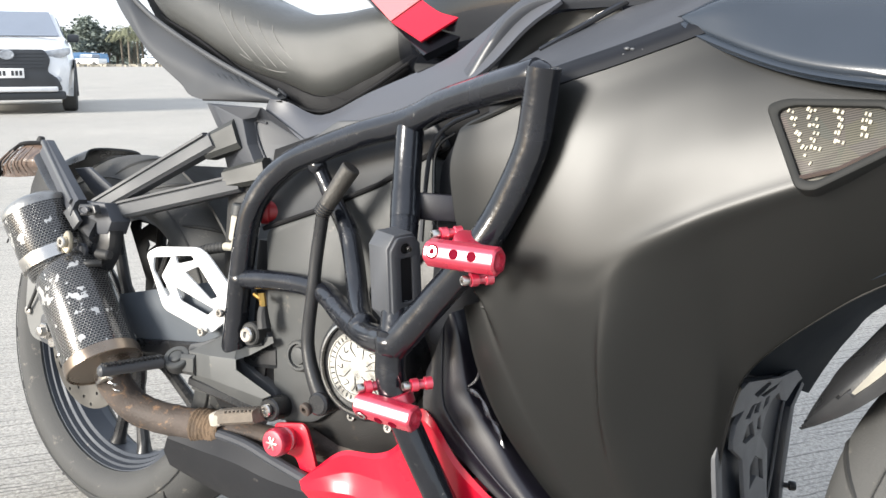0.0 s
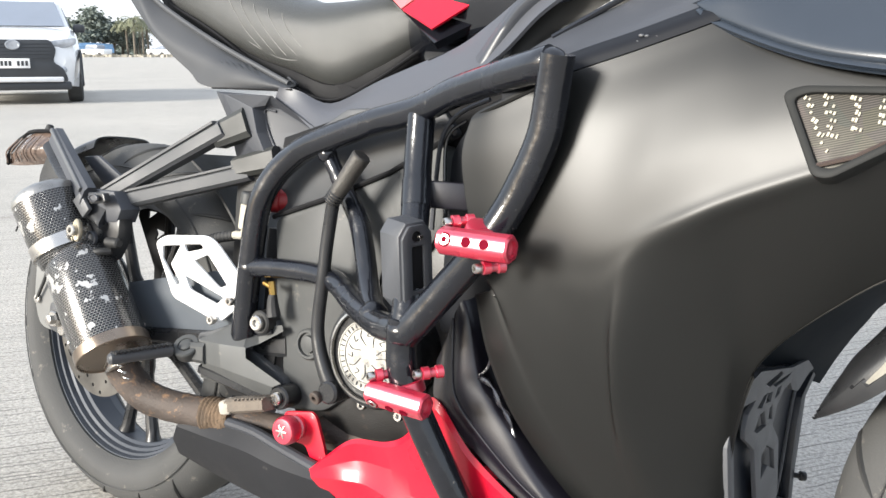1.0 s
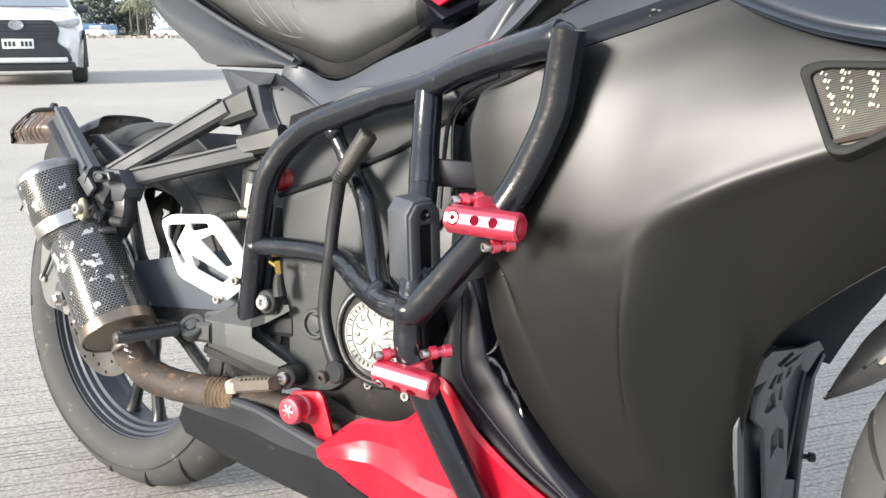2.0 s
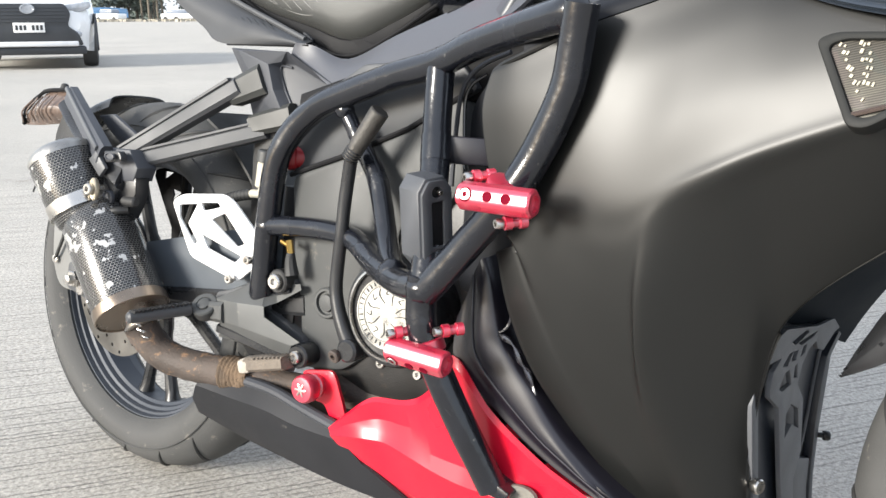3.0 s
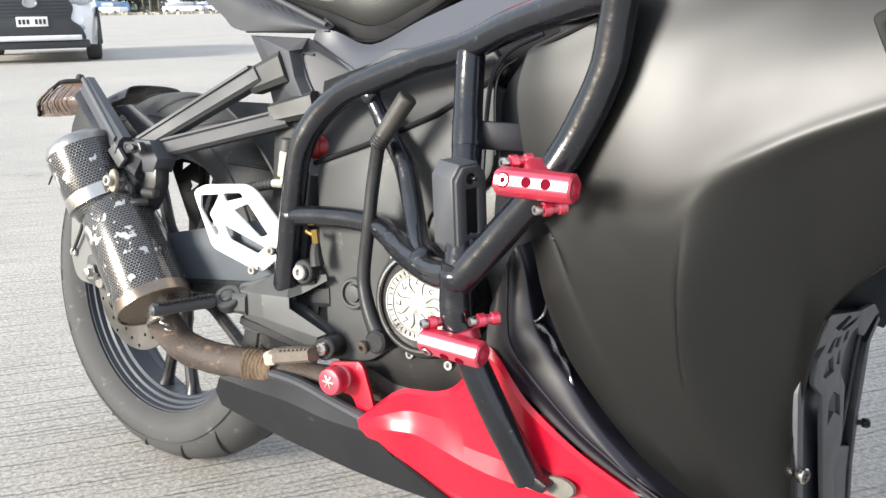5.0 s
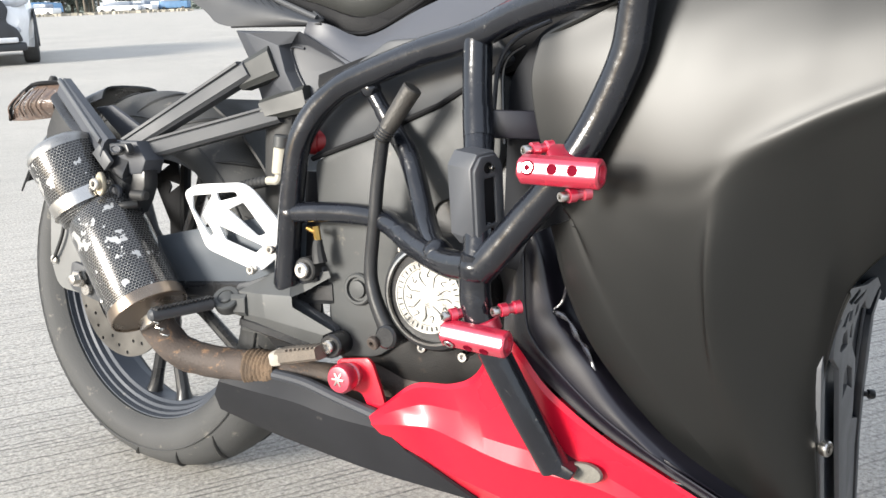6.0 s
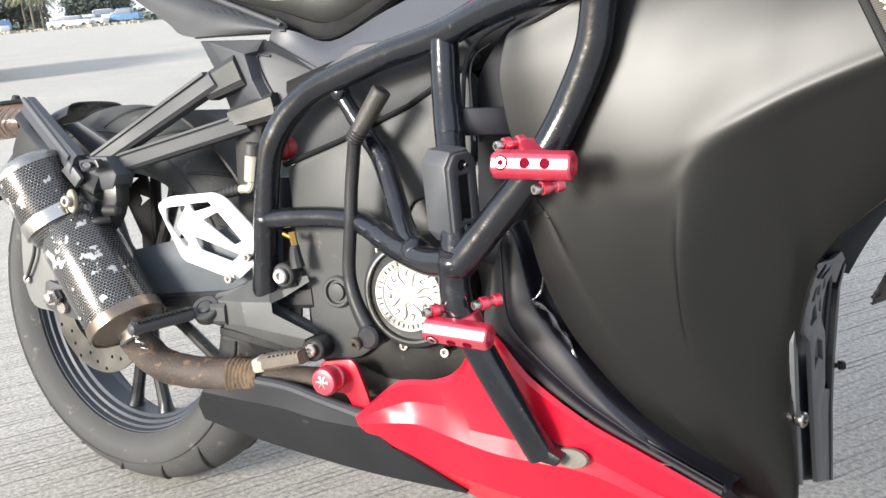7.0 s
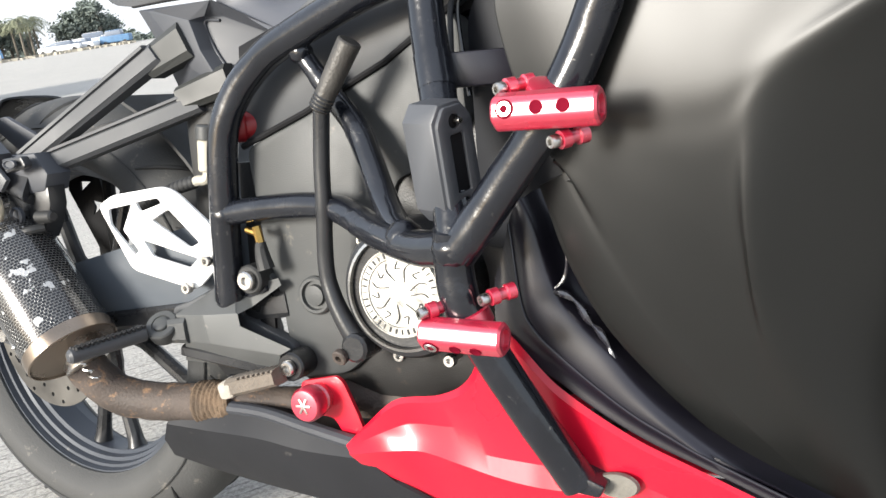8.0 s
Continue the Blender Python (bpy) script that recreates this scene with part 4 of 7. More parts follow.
def fairing_rows():
    rows = [[Vector(p) for p in TOP]]
    for t, k, bow in ((0.08, 0.01, 0.008), (0.3, 0.05, 0.015), (0.6, 0.06, 0.010), (0.88, 0.015, 0.002)):
        rows.append([between(a, b, t, 0.004) - V(0, k * w, 0) for a, b, w in zip(TOP, CREASE, SWELL)])
        for c, f in ((0, 1.0), (1, 0.5), (2, 0.15)):
            rows[-1][c].x -= bow * f
    rows.append([Vector(p) for p in CREASE])
    for k, (t, f) in enumerate(((0.12, 0.7), (0.4, 1.0), (0.7, 0.5))):
        rows.append([between(a, b, t, 0.004) - V(0, f * w, 0) for a, b, w in zip(CREASE, LOW, RIDGE)])
        rows[-1][4] = Vector(CORNER[k + 1])
    rows.append([Vector(p) for p in LOW])
    for c, f in enumerate((0.3, 0.85, 0.9, 0.4)):
        for r, u in ((4, 0.36), (5, 0.58), (6, 0.75)):
            rows[r][c] = rows[r][c].lerp(rows[3][c].lerp(rows[7][c], u), f)
    for c, end in ((1, -0.20), (2, -0.28), (3, -0.34)):
        a, b = rows[3][c].copy(), rows[9][c]
        m0 = (rows[2][c].y - a.y) / (rows[2][c].z - a.z) * (b.z - a.z)
        for r in range(4, 9):
            u = (rows[r][c].z - a.z) / (b.z - a.z)
            rows[r][c].y = (1 + 2 * u) * (1 - u) ** 2 * a.y + u * (1 - u) ** 2 * m0 + u * u * (3 - 2 * u) * b.y + u * u * (u - 1) * end * (b.z - a.z)
    for c, f in ((0, 0.013), (1, 0.004)):
        for r in range(6):
            rows[r][c] += (rows[r][c] - V(1.208, -1.008, 0.632)) * f * (1, 1, 1, 1, 0.8, 0.4)[r]
    for q in FLANGE:
        rows.append([Vector(p) + V(*q) * f for p, f in zip(LOW, FADE)])
    return rows


fairing = part("side_fairing", skin(bmesh.new(), fairing_rows(), 6, 6, 0.004), MATTE, bike, "large matte black side fairing")
part("arch_lip", sweep(bmesh.new(), spline([Vector(p) + V(0, 0.002, 0) for p in LOW[4:]], 6), 0.0014, 8), VOID, fairing)
part("rear_lip", sweep(bmesh.new(), spline([Vector(TOP[2]) + V(0, 0.002, 0), Vector(TOP[1]) + V(0, 0.002, 0)] + [r[0] + V(0.001, 0.003, 0) for r in fairing_rows()[:6]], 6), 0.0032, 8), MATTE, fairing)
part("side_fairing", skin(bmesh.new(), fairing_rows(), 4, 3, 0.004, mirror=True), MATTE, bike, "large matte black side fairing")

# indicator let into the fairing
TRI = [(1.079, 0.718), (1.093, 0.724), (1.175, 0.724), (1.185, 0.69), (1.125, 0.651), (1.112, 0.652)]


def spread(poly, k):
    cx, cz = sum(p[0] for p in poly) / len(poly), sum(p[1] for p in poly) / len(poly)
    return [(cx + (x - cx) * k, cz + (z - cz) * k) for x, z in poly]


SIG = Matrix.Translation((1.1145, -0.2800, 0.6870)) @ Euler((radians(-13), 0, radians(-5))).to_matrix().to_4x4() @ Matrix.Scale(0.97, 4) @ Matrix.Translation((-1.12, 0, -0.69))
BEZEL = mat("dull black moulding", (0.014, 0.0145, 0.014), 0.62, spec=0.25, vary=0.12, scale=9, grain=900, bump=0.04)
bez = part("indicator_bezel", plate(bmesh.new(), rounded(spread(TRI, 1.06), 0.014, 6), 0.02, [rounded(spread(TRI, 0.85), 0.006, 5)], 0.002, SIG @ Matrix.Translation((0, -0.0045, 0))), BEZEL, bike, "black triangular indicator bezel")


def indicator_lens():
    m = bpy.data.materials.new("ribbed clear lens over amber lamps")
    m.use_nodes = True
    n, l = m.node_tree.nodes, m.node_tree.links
    p = n["Principled BSDF"]
    tc = n.new("ShaderNodeTexCoord")
    mp = n.new("ShaderNodeMapping")
    mp.inputs["Rotation"].default_value = (0, radians(-75), 0)
    l.new(tc.outputs["Object"], mp.inputs["Vector"])
    wave = n.new("ShaderNodeTexWave")
    wave.wave_type, wave.bands_direction = "BANDS", "X"
    wave.inputs["Scale"].default_value, wave.inputs["Distortion"].default_value = 170, 1.0
    l.new(mp.outputs["Vector"], wave.inputs["Vector"])
    cells = n.new("ShaderNodeTexVoronoi")
    cells.inputs["Scale"].default_value = 60
    l.new(tc.outputs["Object"], cells.inputs["Vector"])
    ramp = n.new("ShaderNodeValToRGB")
    ramp.color_ramp.elements[0].color, ramp.color_ramp.elements[1].color = (0.030, 0.026, 0.017, 1), (0.085, 0.073, 0.050, 1)
    ramp.color_ramp.elements[0].position, ramp.color_ramp.elements[1].position = 0.25, 0.9
    l.new(wave.outputs["Fac"], ramp.inputs["Fac"])
    mix = n.new("ShaderNodeMix")
    mix.data_type, mix.blend_type = "RGBA", "OVERLAY"
    mix.inputs["Factor"].default_value = 0.12
    l.new(ramp.outputs["Color"], mix.inputs["A"])
    l.new(cells.outputs["Color"], mix.inputs["B"])
    hsv = n.new("ShaderNodeHueSaturation")
    hsv.inputs["Saturation"].default_value = 0.6
    l.new(mix.outputs["Result"], hsv.inputs["Color"])
    l.new(hsv.outputs["Color"], p.inputs["Base Color"])
    p.inputs["Metallic"].default_value, p.inputs["Roughness"].default_value = 0.1, 0.5
    p.inputs["Coat Weight"].default_value = 0.0
    p.inputs["Specular IOR Level"].default_value = 0.25
    return m


part("indicator_lens", plate(bmesh.new(), rounded(spread(TRI, 0.92), 0.007, 5), 0.012, bevel=0.001, m=SIG), indicator_lens(), bez, "ribbed clear indicator lens")
CELL = mat("pale reflector", (0.40, 0.37, 0.29), 0.5, metal=0.0, vary=0.4, scale=120, grain=500, bump=0.3)
cell_rng = random.Random(3)
for c, (cx, cz, lean, rows_n) in enumerate(((1.0965, 0.7155, 26, 8), (1.1130, 0.7165, 14, 6), (1.1330, 0.7165, 10, 5), (1.1540, 0.7150, 8, 4))):
    for k in range(rows_n):
        for s in (-1, 0, 1) if c else (-0.5, 0.5):
            w, h = cell_rng.uniform(0.0016, 0.0027), cell_rng.uniform(0.0022, 0.0042)
            lx = cx + math.tan(radians(lean)) * 0.0062 * k + s * 0.0030 + cell_rng.uniform(-0.0006, 0.0006)
            lz = cz - 0.0062 * k - 0.0006 * s + cell_rng.uniform(-0.0008, 0.0008)
            if cell_rng.random() < 0.85 - 0.1 * abs(s):
                part("lamp_cell", box(bmesh.new(), w, 0.002, h, SIG @ pose(lx, -0.0005, lz, 0, lean, 0), 0.0004), CELL, bez, "bright lamp cell")
part("lens_trim", sweep(bmesh.new(), [SIG @ V(p[0], -0.002, p[1]) for p in [(1.112, 0.659), (1.14, 0.668), (1.18, 0.692)]], 0.0022, 6), mat("dark brown lens edge", (0.05, 0.034, 0.028), 0.4, bump=0.05), bez)

# strips along the fairing's upper edge, and the mirror wing
EDGE = [Vector(p) for p in TOP[1:8]]
strip = part("upper_strip", skin(bmesh.new(), [[(0.7757, -0.1873, 0.7475), (0.8254, -0.1732, 0.7807), (0.8813, -0.1563, 0.8102), (0.9306, -0.1394, 0.8363), (0.9827, -0.1285, 0.8551), (1.0687, -0.118, 0.8801), (1.12, -0.12, 0.885)], [p + V(-0.008, 0.036, 0.030 + 0.004 * k) for k, p in enumerate(EDGE)], [p + V(-0.004, 0.015, 0.021) for p in EDGE]], 5, 5, 0.004), PANEL, bike, "satin grey upper fairing strip")
part("gloss_strip", skin(bmesh.new(), [[p + V(-0.004, 0.014, 0.022) for p in EDGE], [p + V(-0.002, 0.003, 0.012) for p in EDGE], [p + V(0, -0.001, 0.001) for p in EDGE]], 6, 4, 0.004), INNER_BLACK, strip, "black edge strip with dust lumps")
strip_rng = random.Random(11)
for k in range(9):
    p = EDGE[2].lerp(EDGE[5], strip_rng.uniform(0.05, 0.95)) + V(-0.002, 0.002, 0.010 + strip_rng.uniform(-0.006, 0.004))
    lump = bmesh.new()
    bmesh.ops.create_icosphere(lump, subdivisions=2, radius=strip_rng.uniform(0.0010, 0.0020))
    part("dust_lump", moved(lump, Matrix.Translation(p) @ Matrix.Diagonal((1.4, 0.8, 0.8, 1))), STRUT, strip)
part("strip_edge", sweep(bmesh.new(), spline([(0.8209, -0.1778, 0.7752), (0.8573, -0.1677, 0.7984), (0.9009, -0.1527, 0.8272), (0.9514, -0.1368, 0.8541)], 5), 0.0035, 8), GLOSS, strip)
wing = part("mirror_wing", skin(bmesh.new(), [[(0.9842, -0.2323, 0.7962), (1.0143, -0.1855, 0.8278), (1.0796, -0.167, 0.842), (1.1667, -0.167, 0.8474), (1.2863, -0.1724, 0.8474)],
            [(0.9842, -0.2323, 0.7957), (1.0252, -0.2345, 0.8094), (1.0905, -0.2323, 0.8094), (1.1775, -0.2432, 0.8039), (1.2972, -0.2432, 0.7985)],
            [(0.9842, -0.2323, 0.7949), (1.0143, -0.2432, 0.7822), (1.0905, -0.2671, 0.7571), (1.1775, -0.2867, 0.7441), (1.3081, -0.2921, 0.7332)],
            [(0.9842, -0.2323, 0.7943), (1.0143, -0.2377, 0.7734), (1.0905, -0.2617, 0.7441), (1.1775, -0.2791, 0.7299), (1.3081, -0.2812, 0.719)]], 6, 6, 0.006, (0, 0.6, -0.8)), mat("semi-gloss blue-black paint", (0.022, 0.029, 0.040), 0.24, spec=0.60, vary=0.12, scale=5, grain=500, bump=0.02, rough_vary=0.05), bike, "gloss black mirror cowl wing")

# inner black panel between fairing and belly
INNER = mat("satin blue-black plastic", (0.010, 0.009, 0.014), 0.36, spec=0.55, vary=0.15, scale=6, grain=700, bump=0.04, rough_vary=0.05)
RED_EDGE = [(0.7272, -0.205, 0.42), (0.7272, -0.206, 0.3776), (0.7479, -0.207, 0.3572), (0.7833, -0.207, 0.3303), (0.8136, -0.207, 0.3091), (0.8434, -0.207, 0.2921), (0.8726, -0.207, 0.2785), (0.9039, -0.207, 0.2661), (0.9825, -0.207, 0.2329)]
BAND = [(0.744, -0.205, 0.47), (0.7536, -0.212, 0.4014), (0.7648, -0.213, 0.3774), (0.785, -0.213, 0.3572), (0.8153, -0.213, 0.332), (0.8451, -0.213, 0.3104), (0.8743, -0.213, 0.2941), (0.9057, -0.213, 0.2779), (0.9846, -0.213, 0.2441)]
BROW = [(0.7560, -0.2105, 0.4900), (0.7663, -0.2110, 0.4644), (0.7806, -0.2110, 0.4115), (0.8004, -0.2110, 0.3837), (0.8262, -0.2110, 0.3570), (0.8486, -0.2110, 0.3303), (0.8765, -0.2110, 0.3050), (0.9273, -0.2080, 0.2672), (0.9850, -0.2000, 0.2320)]
inner = part("inner_panel", skin(bmesh.new(), [RED_EDGE, [Vector(a).lerp(Vector(b), 0.5) + V(0, 0.003, 0) for a, b in zip(RED_EDGE, BAND)], BAND, [Vector(a).lerp(Vector(b), 0.5) + V(0, -0.002, 0) for a, b in zip(BAND, BROW)], BROW, [Vector(p) + V(0.004, 0.006, 0.002) for p in BROW], [Vector(p) + V(0.010, 0.030, 0.006) for p in BROW], [Vector(p) + V(0.036, 0.046, 0.004) for p in BROW]], 6, 4, 0.004), INNER, bike, "satin blue-black inner fairing panel")
FOLD = mat("crumpled glossy black film", (0.016, 0.015, 0.020), 0.24, spec=1.0, vary=0.2, scale=30, grain=300, bump=0.2, coat=0.6)
part("panel_fold", sweep(bmesh.new(), spline([(0.7772, -0.2080, 0.4106), (0.7919, -0.2075, 0.4093), (0.8030, -0.2070, 0.4003), (0.8110, -0.2060, 0.3862), (0.8194, -0.2055, 0.3770), (0.8260, -0.2050, 0.3657), (0.8302, -0.2050, 0.3523)], 6), [0.0012 + 0.0026 * abs(math.sin(0.31 * k)) for k in range(37)], 8, True, 0.3), FOLD, inner, "crisp glossy fold")
part("panel_fold", sweep(bmesh.new(), spline([(0.7772, -0.2075, 0.4106), (0.7860, -0.2060, 0.4160), (0.7915, -0.2050, 0.4233), (0.7940, -0.2050, 0.4340), (0.7952, -0.2050, 0.4448)], 6), 0.0018, 8, True, 0.3), FOLD, inner, "crisp glossy fold")
part("panel_rim", sweep(bmesh.new(), spline([Vector(p) + V(0, -0.0005, 0) for p in BAND], 6), 0.0014, 8), INNER, inner)

# red belly pan with a socket for the guard's foot
belly = part("belly_pan", skin(bmesh.new(), [[(0.5398, -0.1862, 0.2403), (0.5702, -0.1899, 0.2675), (0.6057, -0.1877, 0.2952), (0.655, -0.188, 0.304), (0.69, -0.196, 0.325), (0.7272, -0.208, 0.3776), (0.7833, -0.214, 0.3303), (0.8434, -0.214, 0.2921), (0.9039, -0.214, 0.2661), (1.06, -0.211, 0.2)],
            [(0.5403, -0.1864, 0.2397), (0.5722, -0.1937, 0.2657), (0.6078, -0.1908, 0.2907), (0.657, -0.1922, 0.2987), (0.6922, -0.1999, 0.3174), (0.7298, -0.2114, 0.3660), (0.7842, -0.2174, 0.3220), (0.8434, -0.217, 0.2865), (0.9049, -0.217, 0.2616), (1.061, -0.2134, 0.1958)],
            [(0.5425, -0.1873, 0.2371), (0.5806, -0.1923, 0.2573), (0.6175, -0.1864, 0.2706), (0.666, -0.1931, 0.2748), (0.7021, -0.1995, 0.2832), (0.7395, -0.2077, 0.3060), (0.7870, -0.2141, 0.2870), (0.8435, -0.214, 0.265), (0.912, -0.2129, 0.2399), (1.065, -0.2062, 0.178)],
            [(0.5443, -0.1877, 0.2343), (0.5883, -0.1944, 0.2541), (0.63, -0.191, 0.258), (0.675, -0.199, 0.257), (0.712, -0.204, 0.255), (0.75, -0.209, 0.255), (0.79, -0.215, 0.256), (0.845, -0.214, 0.25), (0.92, -0.205, 0.22), (1.07, -0.197, 0.165)],
            [(0.545, -0.1884, 0.2313), (0.5908, -0.1966, 0.2431), (0.6312, -0.1953, 0.2475), (0.6769, -0.2046, 0.244), (0.7145, -0.2102, 0.2389), (0.7525, -0.2152, 0.2364), (0.7931, -0.2193, 0.2374), (0.8481, -0.2165, 0.2339), (0.92, -0.2093, 0.2107), (1.07, -0.1976, 0.1607)],
            [(0.5583, -0.1797, 0.215), (0.6057, -0.1798, 0.204), (0.65, -0.182, 0.192), (0.7, -0.188, 0.186), (0.74, -0.192, 0.182), (0.78, -0.194, 0.18), (0.82, -0.194, 0.178), (0.87, -0.192, 0.174), (0.93, -0.188, 0.168), (1.07, -0.178, 0.145)],
            [(0.5781, -0.1546, 0.1975), (0.64, -0.135, 0.155), (0.69, -0.14, 0.14), (0.73, -0.14, 0.135), (0.77, -0.14, 0.13), (0.8, -0.14, 0.128), (0.84, -0.14, 0.126), (0.88, -0.14, 0.125), (0.94, -0.14, 0.125), (1.07, -0.14, 0.115)]], 8, 5, 0.004, flat=True), RED, bike, "bright red gloss belly pan", 14)
part("belly_rear", skin(bmesh.new(), [[(0.28, -0.08, 0.252), (0.33, -0.08, 0.252), (0.4094, -0.0908, 0.2545), (0.4762, -0.1001, 0.2485), (0.5827, -0.1125, 0.2479)], [(0.274, -0.142, 0.249), (0.33, -0.143, 0.249), (0.4094, -0.1531, 0.2515), (0.4762, -0.1637, 0.2446), (0.5526, -0.1767, 0.2376)],
            [(0.262, -0.155, 0.225), (0.33, -0.158, 0.224), (0.4094, -0.1679, 0.2268), (0.4762, -0.1754, 0.2231), (0.5634, -0.1858, 0.2267)],
            [(0.245, -0.145, 0.2), (0.32, -0.148, 0.195), (0.4206, -0.1614, 0.1959), (0.4982, -0.1714, 0.1991), (0.5923, -0.18, 0.2035)],
            [(0.232, -0.12, 0.168), (0.32, -0.122, 0.155), (0.4318, -0.1373, 0.1523), (0.5418, -0.1539, 0.1536), (0.6792, -0.1607, 0.1553)],
            [(0.24, -0.08, 0.175), (0.33, -0.08, 0.165), (0.443, -0.0955, 0.1629), (0.5526, -0.1109, 0.1641), (0.6792, -0.1125, 0.162)]], 6, 6, 0.004, flat=True), mat("dusty black belly plastic", (0.0085, 0.009, 0.0115), 0.52, spec=0.4, vary=0.2, scale=8, grain=700, bump=0.08, dirt=(0.07, 0.065, 0.06), dirt_at=0.64), belly, "matte black rear belly section", 22)
# Paler grey along the top edge: the bevel's light is put into its colour.
part("rear_bevel", sweep(bmesh.new(), spline([(0.274, -0.141, 0.249), (0.33, -0.142, 0.249), (0.4094, -0.1521, 0.2515), (0.4762, -0.1627, 0.2446), (0.5450, -0.1745, 0.2385)], 6), 0.0075, 10), PANEL, belly, "upper edge, paler for the light on its bevel")
part("belly_floor", box(bmesh.new(), 0.45, 0.16, 0.012, pose(0.76, -0.055, 0.15), 0.004), MATTE, belly)
part("belly_left", skin(bmesh.new(), [[(0.30, -0.15, 0.23), (0.5, -0.152, 0.224), (0.7, -0.18, 0.33), (1.0, -0.195, 0.20)], [(0.3, -0.15, 0.19), (0.5, -0.17, 0.19), (0.7, -0.2, 0.24), (1.0, -0.2, 0.18)], [(0.3, -0.10, 0.14), (0.5, -0.12, 0.13), (0.7, -0.13, 0.13), (1.0, -0.13, 0.125)]], 4, 4, 0.004, mirror=True), RED, belly)
socket = part("foot_socket", moved(lathe(bmesh.new(), [(0.021, -0.004), (0.024, 0), (0.022, 0.004), (0.015, 0.004)], 24), aim((0.832, -0.221, 0.251), (0.832, -0.28, 0.255)) @ Matrix.Diagonal((0.8, 1, 0.45, 1))), mat("worn grey rubber", (0.15, 0.14, 0.12), 0.85, vary=0.3, scale=40, grain=300, bump=0.5), belly, "worn grey rubber foot socket")

# red bracket with its knob
redbr = part("red_bracket", plate(bmesh.new(), rounded([(0.475, 0.297), (0.522, 0.306), (0.53, 0.30), (0.545, 0.265), (0.555, 0.235), (0.53, 0.232), (0.515, 0.26), (0.48, 0.262)], 0.008), 0.005, bevel=0.001, m=Matrix.Translation((0, -0.166, 0))), RED, bike, "red painted steel bracket")
part("slider_knob", moved(lathe(bmesh.new(), [(0.012, 0.03), (0.016, 0.028), (0.016, 0.006), (0.0135, 0.004), (0.0135, 0.0), (0.0185, -0.002), (0.0185, -0.014), (0.016, -0.018), (0.010, -0.019)], 28), Matrix.Translation((0.5, -0.178, 0.282))), REDMETAL, redbr, "red anodised bobbin knob")
for k in range(3):
    part("knob_mark", box(bmesh.new(), 0.0026, 0.002, 0.018, pose(0.5, -0.1975, 0.282, 0, 30 + 60 * k, 0), 0.0005), STEEL, redbr)

# ---- engine ----
# Oily block; its black is deepened to paint the shade in the gaps.
block = part("engine_block", hull(bmesh.new(), [(0.40, 0.08, 0.27, 0.50), (0.46, 0.125, 0.25, 0.56), (0.58, 0.135, 0.24, 0.58), (0.70, 0.13, 0.25, 0.60), (0.76, 0.10, 0.28, 0.62), (0.78, 0.08, 0.30, 0.60)], 4, 28, 4), mat("oily block black with gap shade", (0.017, 0.0165, 0.016), 0.5, vary=0.3, scale=10, grain=500, bump=0.2, dirt=(0.06, 0.045, 0.035), dirt_at=0.6), bike, "oily engine block, darkened for the shade in the gaps")
part("case_cover", plate(bmesh.new(), rounded([(0.418, 0.545), (0.50, 0.575), (0.60, 0.617), (0.668, 0.660), (0.680, 0.650), (0.682, 0.56), (0.655, 0.52), (0.60, 0.505), (0.588, 0.45), (0.563, 0.40), (0.560, 0.33), (0.520, 0.30), (0.450, 0.290), (0.443, 0.37), (0.428, 0.43)], 0.012), 0.03, bevel=0.004, m=Matrix.Translation((0, -0.140, 0))), ENGINE, block, "flat dark grey casing cover")
part("upper_cover", plate(bmesh.new(), rounded([(0.395, 0.565), (0.418, 0.549), (0.50, 0.580), (0.60, 0.622), (0.690, 0.672), (0.66, 0.705), (0.52, 0.695), (0.43, 0.64)], 0.008), 0.02, bevel=0.003, m=Matrix.Translation((0, -0.132, 0))), mat("dusty grey airbox plastic", (0.052, 0.055, 0.060), 0.45, spec=0.4, vary=0.2, scale=7, grain=600, bump=0.08), block)
# Near-black backing sheets: the shade behind the casing is put into their colour.
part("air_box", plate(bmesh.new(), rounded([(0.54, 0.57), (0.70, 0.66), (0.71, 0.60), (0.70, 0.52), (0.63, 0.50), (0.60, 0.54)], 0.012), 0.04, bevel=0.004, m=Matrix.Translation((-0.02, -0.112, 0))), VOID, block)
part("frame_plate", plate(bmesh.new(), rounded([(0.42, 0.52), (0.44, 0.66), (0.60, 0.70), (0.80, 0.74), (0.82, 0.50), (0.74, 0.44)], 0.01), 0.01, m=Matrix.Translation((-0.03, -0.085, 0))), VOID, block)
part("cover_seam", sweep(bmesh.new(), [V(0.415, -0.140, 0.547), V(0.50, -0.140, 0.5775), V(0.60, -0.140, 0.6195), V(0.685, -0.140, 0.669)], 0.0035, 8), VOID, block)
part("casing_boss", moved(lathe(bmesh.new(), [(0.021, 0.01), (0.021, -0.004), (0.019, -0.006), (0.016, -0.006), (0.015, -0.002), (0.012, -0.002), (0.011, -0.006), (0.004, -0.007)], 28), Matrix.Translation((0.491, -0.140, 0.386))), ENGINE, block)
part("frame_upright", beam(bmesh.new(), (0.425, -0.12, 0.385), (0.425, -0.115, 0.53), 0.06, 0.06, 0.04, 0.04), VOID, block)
part("radiator_side", box(bmesh.new(), 0.05, 0.28, 0.26, pose(0.88, 0, 0.46, 0, -14, 0), 0.006), VOID, block)
part("head_pipe", sweep(bmesh.new(), spline([(0.80, 0.0, 0.36), (0.80, -0.03, 0.26), (0.72, -0.06, 0.22), (0.6, -0.09, 0.25), (0.5, -0.12, 0.27)], 6), 0.019, 14), RUST, block)
